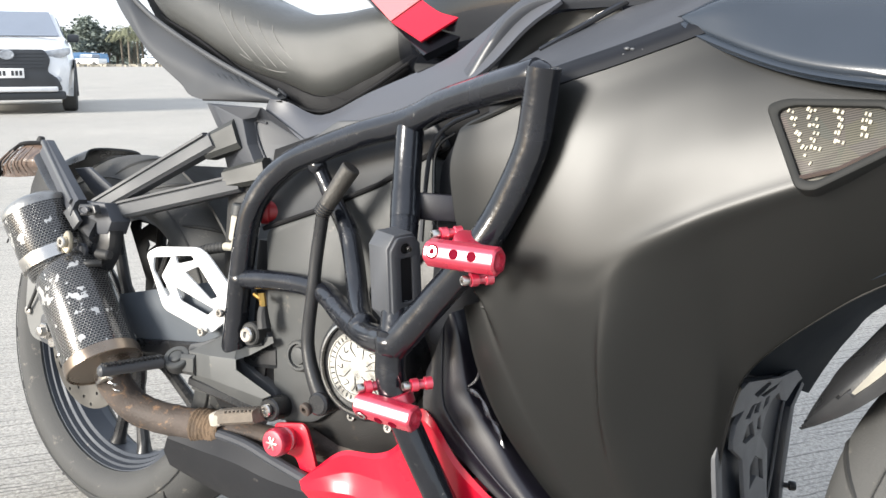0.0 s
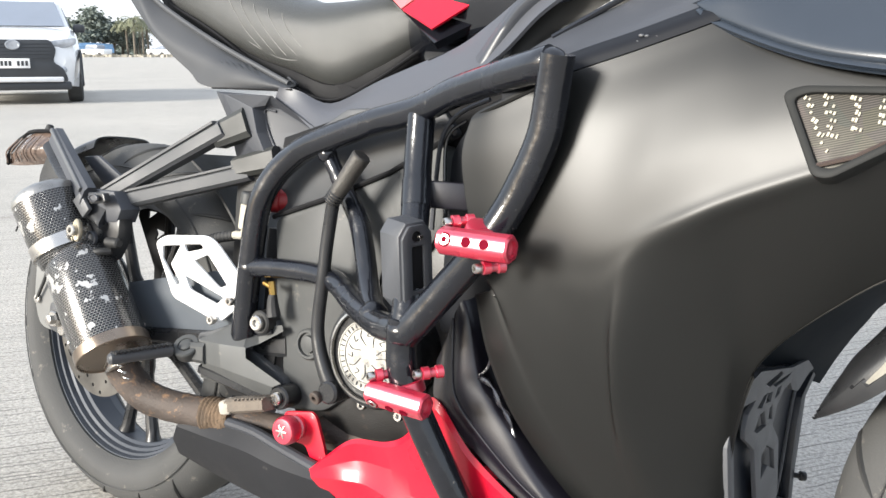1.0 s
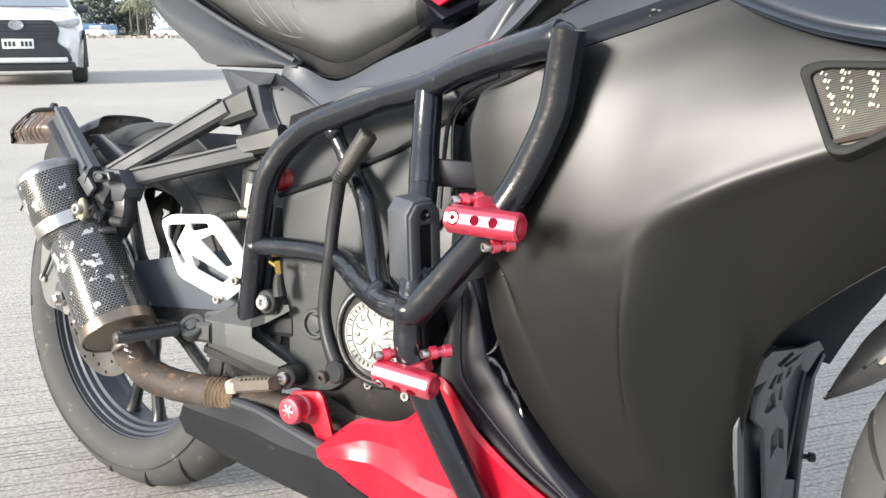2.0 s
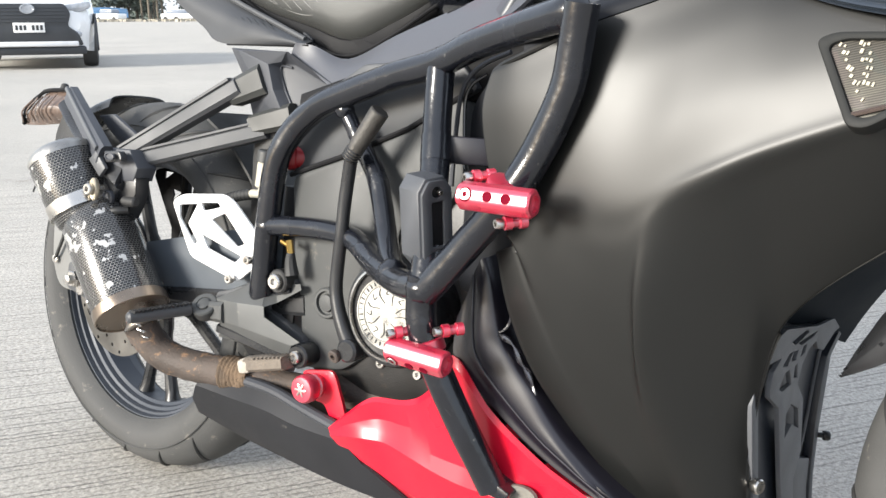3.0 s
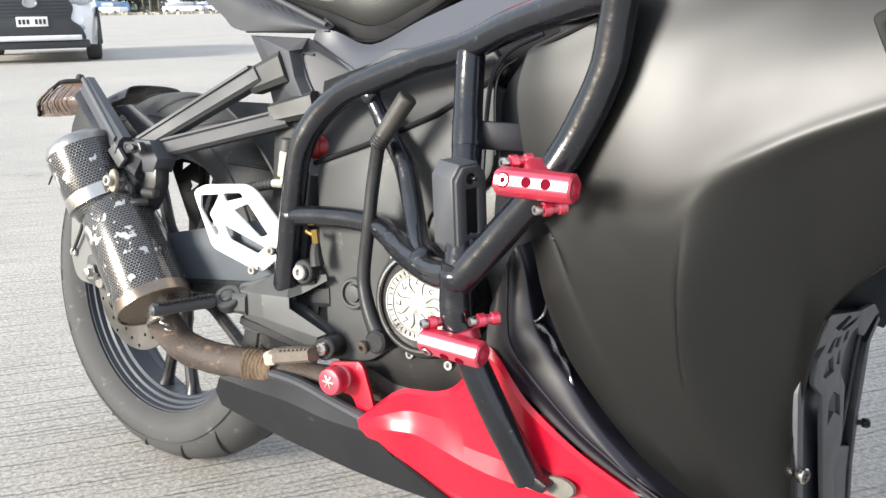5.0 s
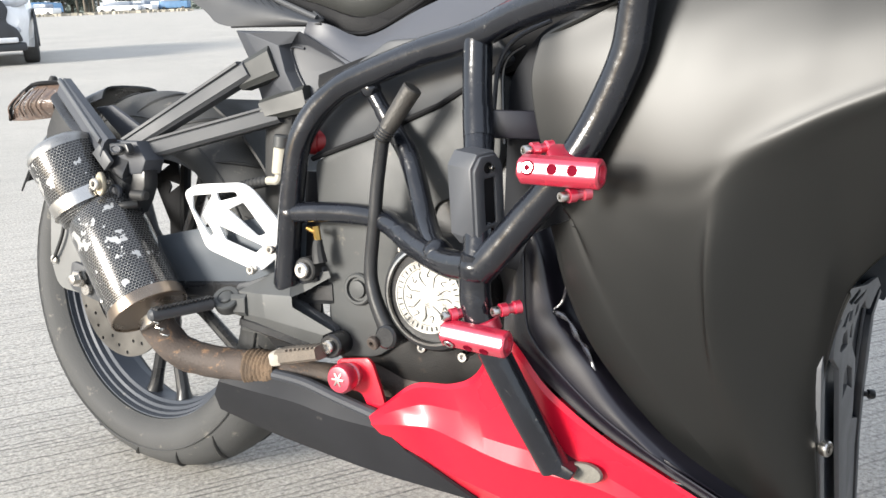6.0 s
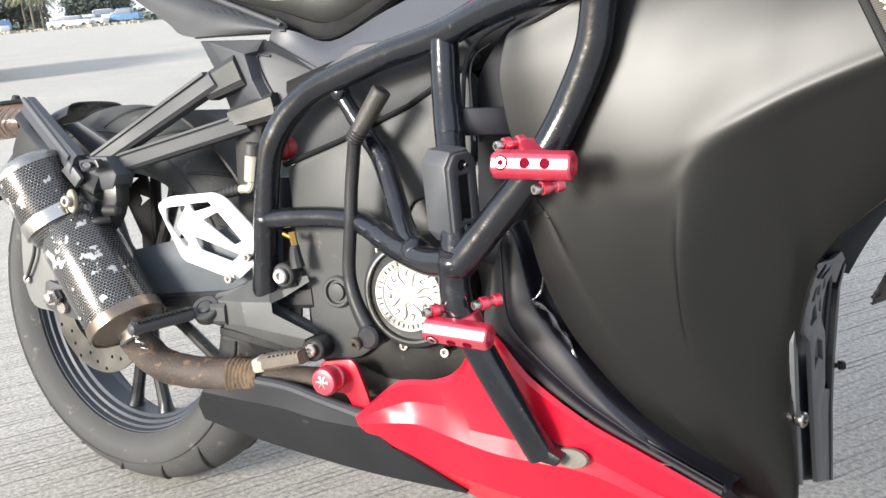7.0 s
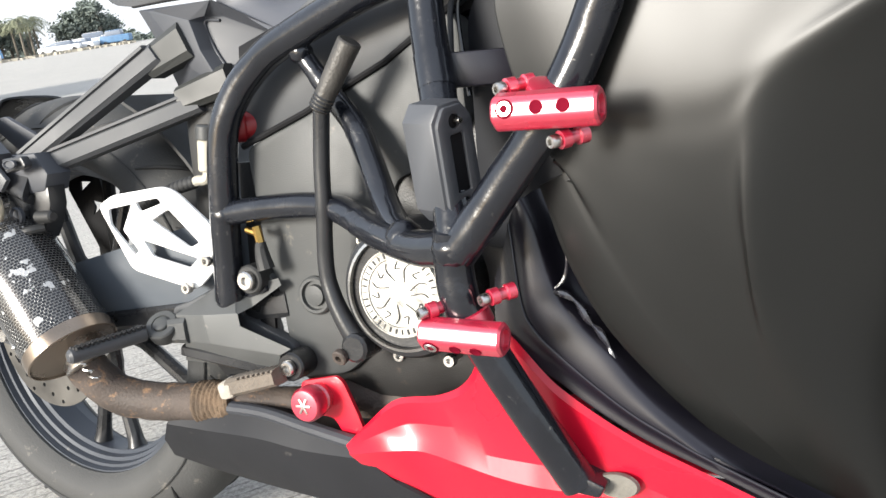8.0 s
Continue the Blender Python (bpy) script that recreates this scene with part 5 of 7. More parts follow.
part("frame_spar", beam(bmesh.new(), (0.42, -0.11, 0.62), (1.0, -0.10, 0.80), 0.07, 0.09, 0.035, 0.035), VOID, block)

CAP = (0.6209, -0.1786, 0.4018)
clutch = part("clutch_cover", moved(lathe(bmesh.new(), [(0.068, 0.06), (0.068, 0.004), (0.064, -0.004), (0.056, -0.008), (0.0545, -0.004), (0.030, -0.003)], 56), Matrix.Translation(CAP)), SATIN, bike, "round clutch cover with an embossed chrome cap")
part("steel_ring", moved(lathe(bmesh.new(), [(0.0585, -0.006), (0.0585, -0.009), (0.0555, -0.010), (0.0545, -0.007)], 56, closed=True), Matrix.Translation(CAP)), STEEL, clutch)
CHROME = mat("embossed bright chrome", (0.40, 0.395, 0.375), 0.36, metal=0.9, vary=0.1, scale=60, grain=300, bump=0.1, dirt=(0.30, 0.28, 0.25), dirt_at=0.66)
emblem = part("emblem", moved(lathe(bmesh.new(), [(0.0435, -0.003), (0.0435, -0.009), (0.042, -0.011), (0.034, -0.011), (0.0335, -0.0095), (0.012, -0.0095)], 56), Matrix.Translation(CAP)), CHROME, clutch, "embossed chrome disc")
part("emblem_ring", moved(lathe(bmesh.new(), [(0.0432, -0.0105), (0.0432, -0.0122), (0.0418, -0.0122), (0.0418, -0.0105)], 56, closed=True), Matrix.Translation(CAP)), CHROME, emblem)
for k in range(36):
    a = 2 * math.pi * k / 36
    part("bar", box(bmesh.new(), 0.0016 if k % 3 else 0.0008, 0.0014, 0.0050, Matrix.Translation((CAP[0] + 0.0378 * math.cos(a), CAP[1] - 0.0112, CAP[2] + 0.0378 * math.sin(a))) @ Matrix.Rotation(-a + math.pi / 2, 4, "Y"), 0), SATIN, emblem)
for k in range(15):
    a = 2 * math.pi * k / 15 + 0.2
    r0 = 0.012 + 0.012 * (k % 2)
    part("relief", sweep(bmesh.new(), spline([(CAP[0] + r0 * math.cos(a), CAP[1] - 0.0098, CAP[2] + r0 * math.sin(a)), (CAP[0] + 0.024 * math.cos(a + 0.22), CAP[1] - 0.0105, CAP[2] + 0.024 * math.sin(a + 0.22)), (CAP[0] + 0.031 * math.cos(a + 0.1), CAP[1] - 0.0098, CAP[2] + 0.031 * math.sin(a + 0.1))], 4), 0.0005, 6), SATIN, emblem)
for bx, bz in ((0.575, 0.362), (0.605, 0.335), (0.66, 0.333), (0.575, 0.45)):
    bolt("case_bolt", (bx, -0.168, bz), (0, -1, 0), 0.0065, 0.02, STEEL, clutch)

# kick lever
WORN = mat("worn brown-grey steel", (0.055, 0.051, 0.046), 0.45, metal=0.2, vary=0.3, scale=30, grain=400, bump=0.3, dirt=(0.16, 0.13, 0.10), dirt_at=0.62)
kick = tube("kick_lever", [(0.5565, -0.1913, 0.5848), (0.5462, -0.1862, 0.5274), (0.5421, -0.1841, 0.4863), (0.5339, -0.179, 0.4248), (0.539, -0.179, 0.394), (0.5503, -0.179, 0.3683), (0.5637, -0.1769, 0.3447)], [0.0082, 0.0082, 0.0082, 0.0084, 0.009, 0.010, 0.0120], SATIN, bike, "black kick-start lever folded up")
part("kick_pedal", rod(bmesh.new(), (0.5534, -0.1923, 0.5787), (0.5955, -0.1923, 0.6382), 0.0100, 0.0118, bevel=0.0015), WORN, kick, "worn ribbed kick pedal")
for k in range(4):
    t = 0.05 + k / 16
    q = V(0.5534, -0.1923, 0.5787).lerp(V(0.5883, -0.1923, 0.6279), t)
    d = V(0.041, 0, 0.058).normalized()
    part("pedal_ridge", moved(lathe(bmesh.new(), [(0.0104, -0.001), (0.0109, 0), (0.0104, 0.001)], 16), aim(q, q + d)), SATIN, kick)
part("kick_boss", rod(bmesh.new(), (0.5637, -0.1482, 0.3447), (0.5637, -0.1913, 0.3447), 0.015, bevel=0.003), SATIN, kick)
bolt("kick_bolt", (0.5493, -0.1893, 0.3375), (-0.1, -0.9, -0.35), 0.0085, 0.012, RUST, kick, "rusty kick lever bolt")

# ---- crash guard ----
TR = 0.0163
guard = tube("crash_guard", [(0.384, -0.1538, 0.3813), (0.3884, -0.1559, 0.4211), (0.3951, -0.1596, 0.4732), (0.4054, -0.1625, 0.5441), (0.4157, -0.1623, 0.5775), (0.4351, -0.1605, 0.6068), (0.4625, -0.1603, 0.6299), (0.4974, -0.1652, 0.6467), (0.5907, -0.1783, 0.6757), (0.6714, -0.1937, 0.6942), (0.7349, -0.2178, 0.7136), (0.797, -0.2466, 0.7255), (0.8532, -0.2748, 0.734), (0.8706, -0.2791, 0.7375)],
             [TR * 1.05] + [TR] * 13, TUBE, bike, "hand-painted gloss black tubular crash guard", 6, 18, 0.02)
part("front_tube", sweep(bmesh.new(), spline([(0.8785, -0.2854, 0.7437), (0.8722, -0.2786, 0.6999), (0.8648, -0.2753, 0.6629), (0.8407, -0.2727, 0.608), (0.8141, -0.2764, 0.5621), (0.7732, -0.2736, 0.5124), (0.7429, -0.2746, 0.4749), (0.7277, -0.2739, 0.4574)], 6), TR, 18, True, 0.02), TUBE, guard)
part("lower_tube", sweep(bmesh.new(), spline([(0.7242, -0.2737, 0.4758), (0.7213, -0.2698, 0.4475), (0.7242, -0.2687, 0.4179), (0.7373, -0.2616, 0.3815), (0.7687, -0.2485, 0.3189), (0.802, -0.2303, 0.2533)], 6), TR, 18, True, 0.02), TUBE, guard)
part("upright_tube", sweep(bmesh.new(), spline([(0.6756, -0.1939, 0.6921), (0.682, -0.2034, 0.6403), (0.6941, -0.2202, 0.5888), (0.7135, -0.2511, 0.5181), (0.7251, -0.2714, 0.4656)], 6), TR * 0.98, 18, True, 0.02), TUBE, guard)
part("cross_tube", sweep(bmesh.new(), spline([(0.3973, -0.1607, 0.4774), (0.4578, -0.1649, 0.4836), (0.5145, -0.1691, 0.4856), (0.5517, -0.1762, 0.4826), (0.5839, -0.1924, 0.4736), (0.6143, -0.2102, 0.4649), (0.6715, -0.2443, 0.4565), (0.7213, -0.2708, 0.4596)], 6), [0.0134] * 19 + [0.0141] * 6 + [0.0150] * 6 + [0.0154] * 6 + [0.0158] * 6, 18, True, 0.02), TUBE, guard)
part("inner_tube", sweep(bmesh.new(), spline([(0.5154, -0.1582, 0.6372), (0.5321, -0.1585, 0.6142), (0.5521, -0.16, 0.5881), (0.5759, -0.1659, 0.5603), (0.5925, -0.1742, 0.5317), (0.613, -0.1894, 0.4966), (0.6328, -0.208, 0.4767), (0.659, -0.2333, 0.4612)], 6), [0.0099] * 7 + [0.0109] * 6 + [0.0121] * 6 + [0.0128] * 24, 16, True, 0.02), TUBE, guard)
for wx, wy, wz, wr in ((0.6756, -0.1959, 0.6859, 0.014), (0.8706, -0.2791, 0.7365, 0.0150), (0.7242, -0.2737, 0.4606, 0.0174), (0.3846, -0.1538, 0.3824, 0.0161), (0.3973, -0.1607, 0.4774, 0.0164), (0.5176, -0.1605, 0.6362, 0.0126), (0.6579, -0.2342, 0.4622, 0.0171)):
    wb = bmesh.new()
    bmesh.ops.create_icosphere(wb, subdivisions=3, radius=wr)
    for v in wb.verts:
        v.co = v.co * (1 + 0.12 * noise.noise(v.co * 160 + V(wx, wy, wz) * 90)) + V(wx, wy, wz)
    part("weld", wb, TUBE, guard, "lumpy painted weld")
part("foot_plate", plate(bmesh.new(), rounded([(0.782, 0.262), (0.797, 0.268), (0.828, 0.256), (0.822, 0.246), (0.788, 0.250)], 0.003), 0.030, bevel=0.002, m=Matrix.Translation((0, -0.241, 0))), TUBE, guard)
part("mount_cup", rod(bmesh.new(), (0.4211, -0.138, 0.4059), (0.4211, -0.1644, 0.4059), 0.0165, bevel=0.002), RUBBER, guard)
bolt("mount_bolt", (0.4211, -0.1644, 0.4059), (0, -1, 0), 0.0105, 0.02, STEEL, guard, "bright socket bolt")
part("mount_tab", beam(bmesh.new(), (0.3743, -0.1407, 0.3884), (0.4328, -0.1515, 0.4064), 0.03, 0.03, 0.012, 0.012), TUBE, guard)
part("clamp_bracket", box(bmesh.new(), 0.075, 0.012, 0.030, pose(0.7256, -0.1932, 0.6018, 0, 0, 22), 0.003), INNER, guard, "black clamp bracket")
part("clamp_sleeve", moved(lathe(bmesh.new(), [(0.0146, -0.016), (0.0168, -0.015), (0.0168, 0.015), (0.0146, 0.016)], 20), aim((0.6915, -0.216, 0.601), (0.682, -0.2034, 0.6403))), TUBE, guard)

# black protector block strapped on the upright tube: a square prism with a slotted face
BLOCK = Matrix.Translation((0.7150, -0.2600, 0.529)) @ Matrix.Rotation(radians(10.5), 4, "X") @ Matrix.Rotation(radians(67), 4, "Z")
BW, BD, BH, BC = 0.0420, 0.0350, 0.097, 0.013
OUTLINE = [(-BW / 2, BH / 2 - BC), (-BW / 2 + BC * 0.75, BH / 2), (BW / 2 - BC * 0.75, BH / 2), (BW / 2, BH / 2 - BC), (BW / 2, -BH / 2 + BC), (BW / 2 - BC * 0.75, -BH / 2), (-BW / 2 + BC * 0.75, -BH / 2), (-BW / 2, -BH / 2 + BC)]
blk = part("protector_block", plate(bmesh.new(), OUTLINE, BD, bevel=0.0030, m=BLOCK @ Matrix.Translation((0, -BD / 2, 0))), PLASTIC, guard, "black plastic crash bar protector block")
FACE = BLOCK @ Matrix.Translation((0, -BD / 2, 0))
SLOT = rounded([(-0.0065, 0.0235), (0.0075, 0.0235), (0.0075, -0.0235), (-0.0065, -0.0235)], 0.002)
round_holes = [[(0.0058 * math.cos(a), hz + 0.0058 * math.sin(a)) for a in (2 * math.pi * k / 20 for k in range(20))] for hz in (0.0335, -0.0335)]
part("block_face", plate(bmesh.new(), rounded([(q[0] * 0.86, q[1] * 0.94) for q in OUTLINE], 0.003), 0.004, [SLOT, *round_holes], 0.001, FACE @ Matrix.Translation((0, -0.0035, 0))), PLASTIC, blk)
# Near-black floors paint the shade inside the slot and the two holes.
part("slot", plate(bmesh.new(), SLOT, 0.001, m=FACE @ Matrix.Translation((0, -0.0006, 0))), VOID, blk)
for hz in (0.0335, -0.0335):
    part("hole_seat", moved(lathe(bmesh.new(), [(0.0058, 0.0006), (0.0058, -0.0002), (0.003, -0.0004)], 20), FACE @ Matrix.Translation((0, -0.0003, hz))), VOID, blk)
    bolt("block_bolt", FACE @ V(0.0022, -0.0005, hz), FACE.to_3x3() @ V(0, -1, 0), 0.0028, 0.003, STEEL, blk)

# two red clamp-on foot bars


# Darker, unreflecting red: the shade inside the holes, painted on flat discs.
DRILL = mat("dull dark red for hole shade", (0.13, 0.006, 0.016), 0.95, spec=0.0, bump=0.0)


def bar_slider(a, b, r, grip, want, hole_dir):
    """A hexagonal red bar from a to b, its drilled holes shown by dark discs, bolted to its clamp on the tube."""
    a, b = Vector(a), Vector(b)
    d = (b - a).normalized()
    L = (b - a).length
    bm = bmesh.new()
    prof = [(r * 0.86, 0), (r, 0.002), (r, L - 0.002), (r * 0.86, L), (r * 0.62, L), (r * 0.58, L - 0.004), (0.001, L - 0.004)]
    lathe(bm, prof, 36)
    for v in bm.verts:
        off = (math.degrees(math.atan2(v.co.z, v.co.x)) - 30) % 60
        k = min(0.93, math.cos(radians(30)) / math.cos(radians(min(off, 60 - off))))
        v.co.x, v.co.z = v.co.x * k, v.co.z * k
    m = max((aim(a, b, roll=k) for k in range(0, 61, 2)), key=lambda q: max((q.to_3x3() @ V(math.cos(radians(30 + 60 * j)), 0, math.sin(radians(30 + 60 * j)))).dot(want) for j in range(6)))
    bar = part("clamp_bar", moved(bm, m), REDMETAL, guard, "red anodised clamp-on foot bar", sharp=25)
    face = max(((m.to_3x3() @ V(math.cos(radians(30 + 60 * k)), 0, math.sin(radians(30 + 60 * k)))).normalized() for k in range(6)), key=lambda q: q.dot(hole_dir))
    ap = r * math.cos(radians(30))
    bolt("bar_bolt", a + d * L * 0.15 + face * (ap - 0.0062), face, 0.0062, 0.006, STEEL, bar, "bright socket bolt")
    ring_at = a + d * L * 0.15 + face * (ap + 0.0002)
    part("bolt_seat", moved(lathe(bmesh.new(), [(0.0068, 0.001), (0.0068, -0.0004), (0.0064, -0.0005), (0.0002, -0.0003)], 18), aim(ring_at, ring_at - face)), DRILL, bar)
    # Nothing is cut here: discs on the face carry the holes' shade.
    for t in (0.45, 0.70):
        q = a + d * L * t + face * (ap + 0.0004)
        part("drilling", moved(lathe(bmesh.new(), [(0.0048, 0.0012), (0.0048, -0.0004), (0.0043, -0.0005), (0.0036, -0.0002), (0.0002, -0.0001)], 18), aim(q, q - face)), DRILL, bar)
    for s in (-1, 1):
        q = Vector(grip[0]) + V(0, 0, 0)
        t0 = Vector(grip[1 if s < 0 else 2])
        part("clamp_ear", moved(lathe(bmesh.new(), [(0.004, -0.012), (0.0068, -0.011), (0.0068, -0.004), (0.005, -0.003), (0.005, 0.003), (0.0068, 0.004), (0.0068, 0.011), (0.004, 0.012)], 18), aim(t0, t0 + V(0.5, 0.6, 0.1))), REDMETAL, bar)
        bolt("ear_bolt", t0 + V(-0.0075, -0.0105, -0.0015), (-0.5, -0.8, -0.1), 0.005, 0.01, STEEL, bar)
    part("clamp_ring", moved(lathe(bmesh.new(), [(TR * 1.0, -0.007), (TR * 1.16, -0.006), (TR * 1.16, 0.006), (TR * 1.0, 0.007)], 24), aim(grip[0], grip[3])), REDMETAL, bar)
    return bar


bar_slider((0.7850, -0.3102, 0.5648), (0.8619, -0.3105, 0.5643), 0.0148, ((0.8209, -0.2933, 0.5724), (0.7959, -0.29, 0.5831), (0.8351, -0.2935, 0.544), (0.8419, -0.3071, 0.6091)), V(0.045, -0.986, 0.161), V(0.045, -0.986, 0.161))
bar_slider((0.698, -0.287, 0.3938), (0.7693, -0.2875, 0.3912), 0.0148, ((0.7303, -0.2657, 0.3997), (0.7101, -0.2778, 0.4128), (0.7606, -0.2677, 0.4229), (0.7242, -0.2687, 0.4179)), V(0.068, -0.959, 0.277), V(0.1, -0.72, -0.68))

# ---- foot controls ----
heel = part("heel_guard", plate(bmesh.new(), rounded([(0.208, 0.490), (0.232, 0.502), (0.313, 0.510), (0.332, 0.503), (0.378, 0.464), (0.378, 0.418), (0.345, 0.392), (0.325, 0.396), (0.25, 0.414)], 0.010),
            0.004, [rounded(h, 0.003, 2) for h in ([(0.224, 0.486), (0.262, 0.491), (0.243, 0.461), (0.264, 0.437), (0.257, 0.431), (0.224, 0.468)],
            [(0.268, 0.493), (0.303, 0.497), (0.308, 0.491), (0.274, 0.482)], [(0.290, 0.472), (0.317, 0.484), (0.357, 0.446), (0.342, 0.440)], [(0.273, 0.449), (0.352, 0.428), (0.338, 0.417), (0.285, 0.430)])], 0.0008,
            Matrix.Translation((-0.004, -0.158, 0))), WHITE, bike, "white powder-coated heel guard with cut-outs")
for hx, hz in ((0.335, 0.396), (0.368, 0.427)):
    bolt("plate_bolt", (hx, -0.163, hz), (0, -1, 0), 0.0065, 0.02, STEEL, heel)
bracket = part("peg_bracket", plate(bmesh.new(), rounded([(0.30, 0.338), (0.302, 0.372), (0.33, 0.380), (0.395, 0.408), (0.44, 0.423), (0.455, 0.405), (0.412, 0.386), (0.402, 0.366), (0.47, 0.338), (0.481, 0.316), (0.466, 0.297), (0.39, 0.316), (0.325, 0.322)], 0.007), 0.014, bevel=0.003, m=Matrix.Translation((-0.0113, -0.1490, -0.0038))), ALLOY, bike, "grey alloy footpeg bracket")
PEGS = {"a": V(0.3128, -0.168, 0.3648), "b": V(0.3664, -0.152, 0.3940), "c": V(0.3900, -0.150, 0.3900), "d": V(0.4070, -0.174, 0.3712), "e": V(0.3607, -0.176, 0.3685), "f": V(0.3666, -0.176, 0.3357), "g": V(0.3231, -0.168, 0.3343), "h": V(0.4099, -0.174, 0.3570), "i": V(0.4744, -0.174, 0.3350), "j": V(0.4601, -0.175, 0.3276), "k": V(0.3071, -0.155, 0.3070), "l": V(0.3793, -0.155, 0.3050), "m": V(0.4450, -0.158, 0.2990), "n": V(0.4566, -0.155, 0.3990), "o": V(0.4513, -0.152, 0.4060), "p": V(0.4150, -0.156, 0.3745), "q": V(0.4060, -0.148, 0.3850)}
part("bracket_face", facets(bmesh.new(), [[PEGS[k] for k in f.split()] for f in ("a b c d e", "a e f g", "e d h i j f", "g f l k", "f j m l", "c q p d", "c o n p q")], 0.0012), mat("grey cast bracket paint", (0.075, 0.077, 0.076), 0.5, vary=0.15, scale=12, grain=800, bump=0.1, dirt=(0.17, 0.16, 0.14), dirt_at=0.64), bracket, "pale worn cast faces", 15)
# Near-black sheet paints the shade in the bracket's recess.
part("recess_web", plate(bmesh.new(), [(0.405, 0.372), (0.4250, 0.381), (0.432, 0.378), (0.430, 0.343), (0.412, 0.352)], 0.004, m=Matrix.Translation((0, -0.140, 0))), VOID, bracket)
part("bracket_rib", beam(bmesh.new(), (0.3126, -0.1562, 0.3217), (0.4597, -0.1562, 0.3014), 0.014, 0.014, 0.02, 0.016), SATIN, bracket)
part("pivot_boss", rod(bmesh.new(), (0.4650, -0.1279, 0.3130), (0.4690, -0.1720, 0.3140), 0.0160, bevel=0.002), SATIN, bracket)
bolt("pivot_bolt", (0.4690, -0.1720, 0.3140), (0, -1, 0), 0.0085, 0.006, STEEL, bracket)
part("peg_clevis", moved(lathe(bmesh.new(), [(0.001, 0.020), (0.017, 0.019), (0.019, 0.016), (0.019, 0.002), (0.0175, 0.0), (0.0115, 0.0), (0.011, 0.0015), (0.0095, 0.0015), (0.009, -0.001), (0.004, -0.001), (0.001, 0.001)], 28), aim((0.3010, -0.180, 0.3570), (0.2950, -0.1600, 0.3350))), ENGINE, bracket, "flat round clevis eye")
part("clevis_tongue", beam(bmesh.new(), (0.2980, -0.172, 0.3470), (0.3300, -0.164, 0.3480), 0.026, 0.030, 0.022, 0.022), ENGINE, bracket)
part("clevis_pin", moved(lathe(bmesh.new(), [(0.0085, 0.002), (0.0085, -0.0015), (0.006, -0.0025), (0.001, -0.0025)], 20), aim((0.3010, -0.180, 0.3570), (0.2950, -0.1600, 0.3350))), ENGINE, bracket)
peg = part("footpeg", rod(bmesh.new(), (0.2887, -0.1913, 0.3499), (0.2599, -0.2752, 0.3432), 0.0098, 0.0082, bevel=0.003), ALLOY, bike, "knurled grey footpeg")
for k in range(14):
    for s in (-1, 0, 1):
        t = 0.08 + 0.85 * k / 13
        q = V(0.2887, -0.1913, 0.3499).lerp(V(0.2599, -0.2752, 0.3432), t) + V(0.0045 * s + 0.003, 0, 0.0085)
        part("knurl", box(bmesh.new(), 0.0034, 0.0034, 0.003, Matrix.Translation(q), 0), SATIN, peg)
pedal = tube("brake_pedal", [(0.462, -0.155, 0.31), (0.42, -0.16, 0.295), (0.38, -0.165, 0.29)], [0.007, 0.007, 0.008], SATIN, bike, "black brake pedal with a worn pad")
PAD = mat("ribbed brown-grey pad rubber", (0.15, 0.125, 0.10), 0.8, vary=0.3, scale=40, grain=400, bump=0.5)
part("pad", beam(bmesh.new(), (0.4110, -0.195, 0.2975), (0.4630, -0.182, 0.3080), 0.020, 0.018, 0.030, 0.026), PAD, pedal, "ribbed worn pad")
for k in range(8):
    q = V(0.4220, -0.195, 0.3088).lerp(V(0.4600, -0.183, 0.3165), k / 7)
    part("pad_ridge", box(bmesh.new(), 0.0026, 0.026, 0.0016, pose(q.x, q.y, q.z, 0, -12, 12), 0.0005), PAD, pedal)
part("pad_face", box(bmesh.new(), 0.018, 0.030, 0.019, pose(0.4070, -0.196, 0.2955, 0, -12, 12), 0.005), mat("pale scuffed rubber", (0.36, 0.33, 0.28), 0.85, vary=0.3, scale=50, grain=400, bump=0.5), pedal, "pale scuffed pad end")
part("link_plate", plate(bmesh.new(), rounded([(0.33, 0.315), (0.45, 0.305), (0.43, 0.285), (0.36, 0.285)], 0.008), 0.01, m=Matrix.Translation((0, -0.145, 0))), VOID, pedal)

# rear brake reservoir with its hose, red plug and brass fitting
res = part("brake_reservoir", moved(lathe(bmesh.new(), [(0.010, 0), (0.0115, 0.002), (0.0115, 0.034), (0.010, 0.036)], 20, "Z"), Matrix.Translation((0.338, -0.112, 0.521)) @ Euler((0, radians(6), 0)).to_matrix().to_4x4()), CREAM, bike, "small yellowed brake fluid reservoir")
part("cap", moved(lathe(bmesh.new(), [(0.0115, 0.036), (0.013, 0.037), (0.013, 0.051), (0.0115, 0.053)], 16, "Z"), Matrix.Translation((0.338, -0.112, 0.521)) @ Euler((0, radians(6), 0)).to_matrix().to_4x4()), ENGINE, res)
part("elbow", sweep(bmesh.new(), spline([(0.338, -0.112, 0.522), (0.334, -0.113, 0.512), (0.322, -0.114, 0.511), (0.312, -0.114, 0.508)], 4), 0.006, 10), CREAM, res)
part("hose", sweep(bmesh.new(), spline([(0.318, -0.114, 0.510), (0.29, -0.114, 0.504), (0.265, -0.114, 0.496), (0.23, -0.11, 0.485), (0.20, -0.10, 0.478)], 12), [0.0082 if k % 3 else 0.0066 for k in range(49)], 12), RUBBER, res)
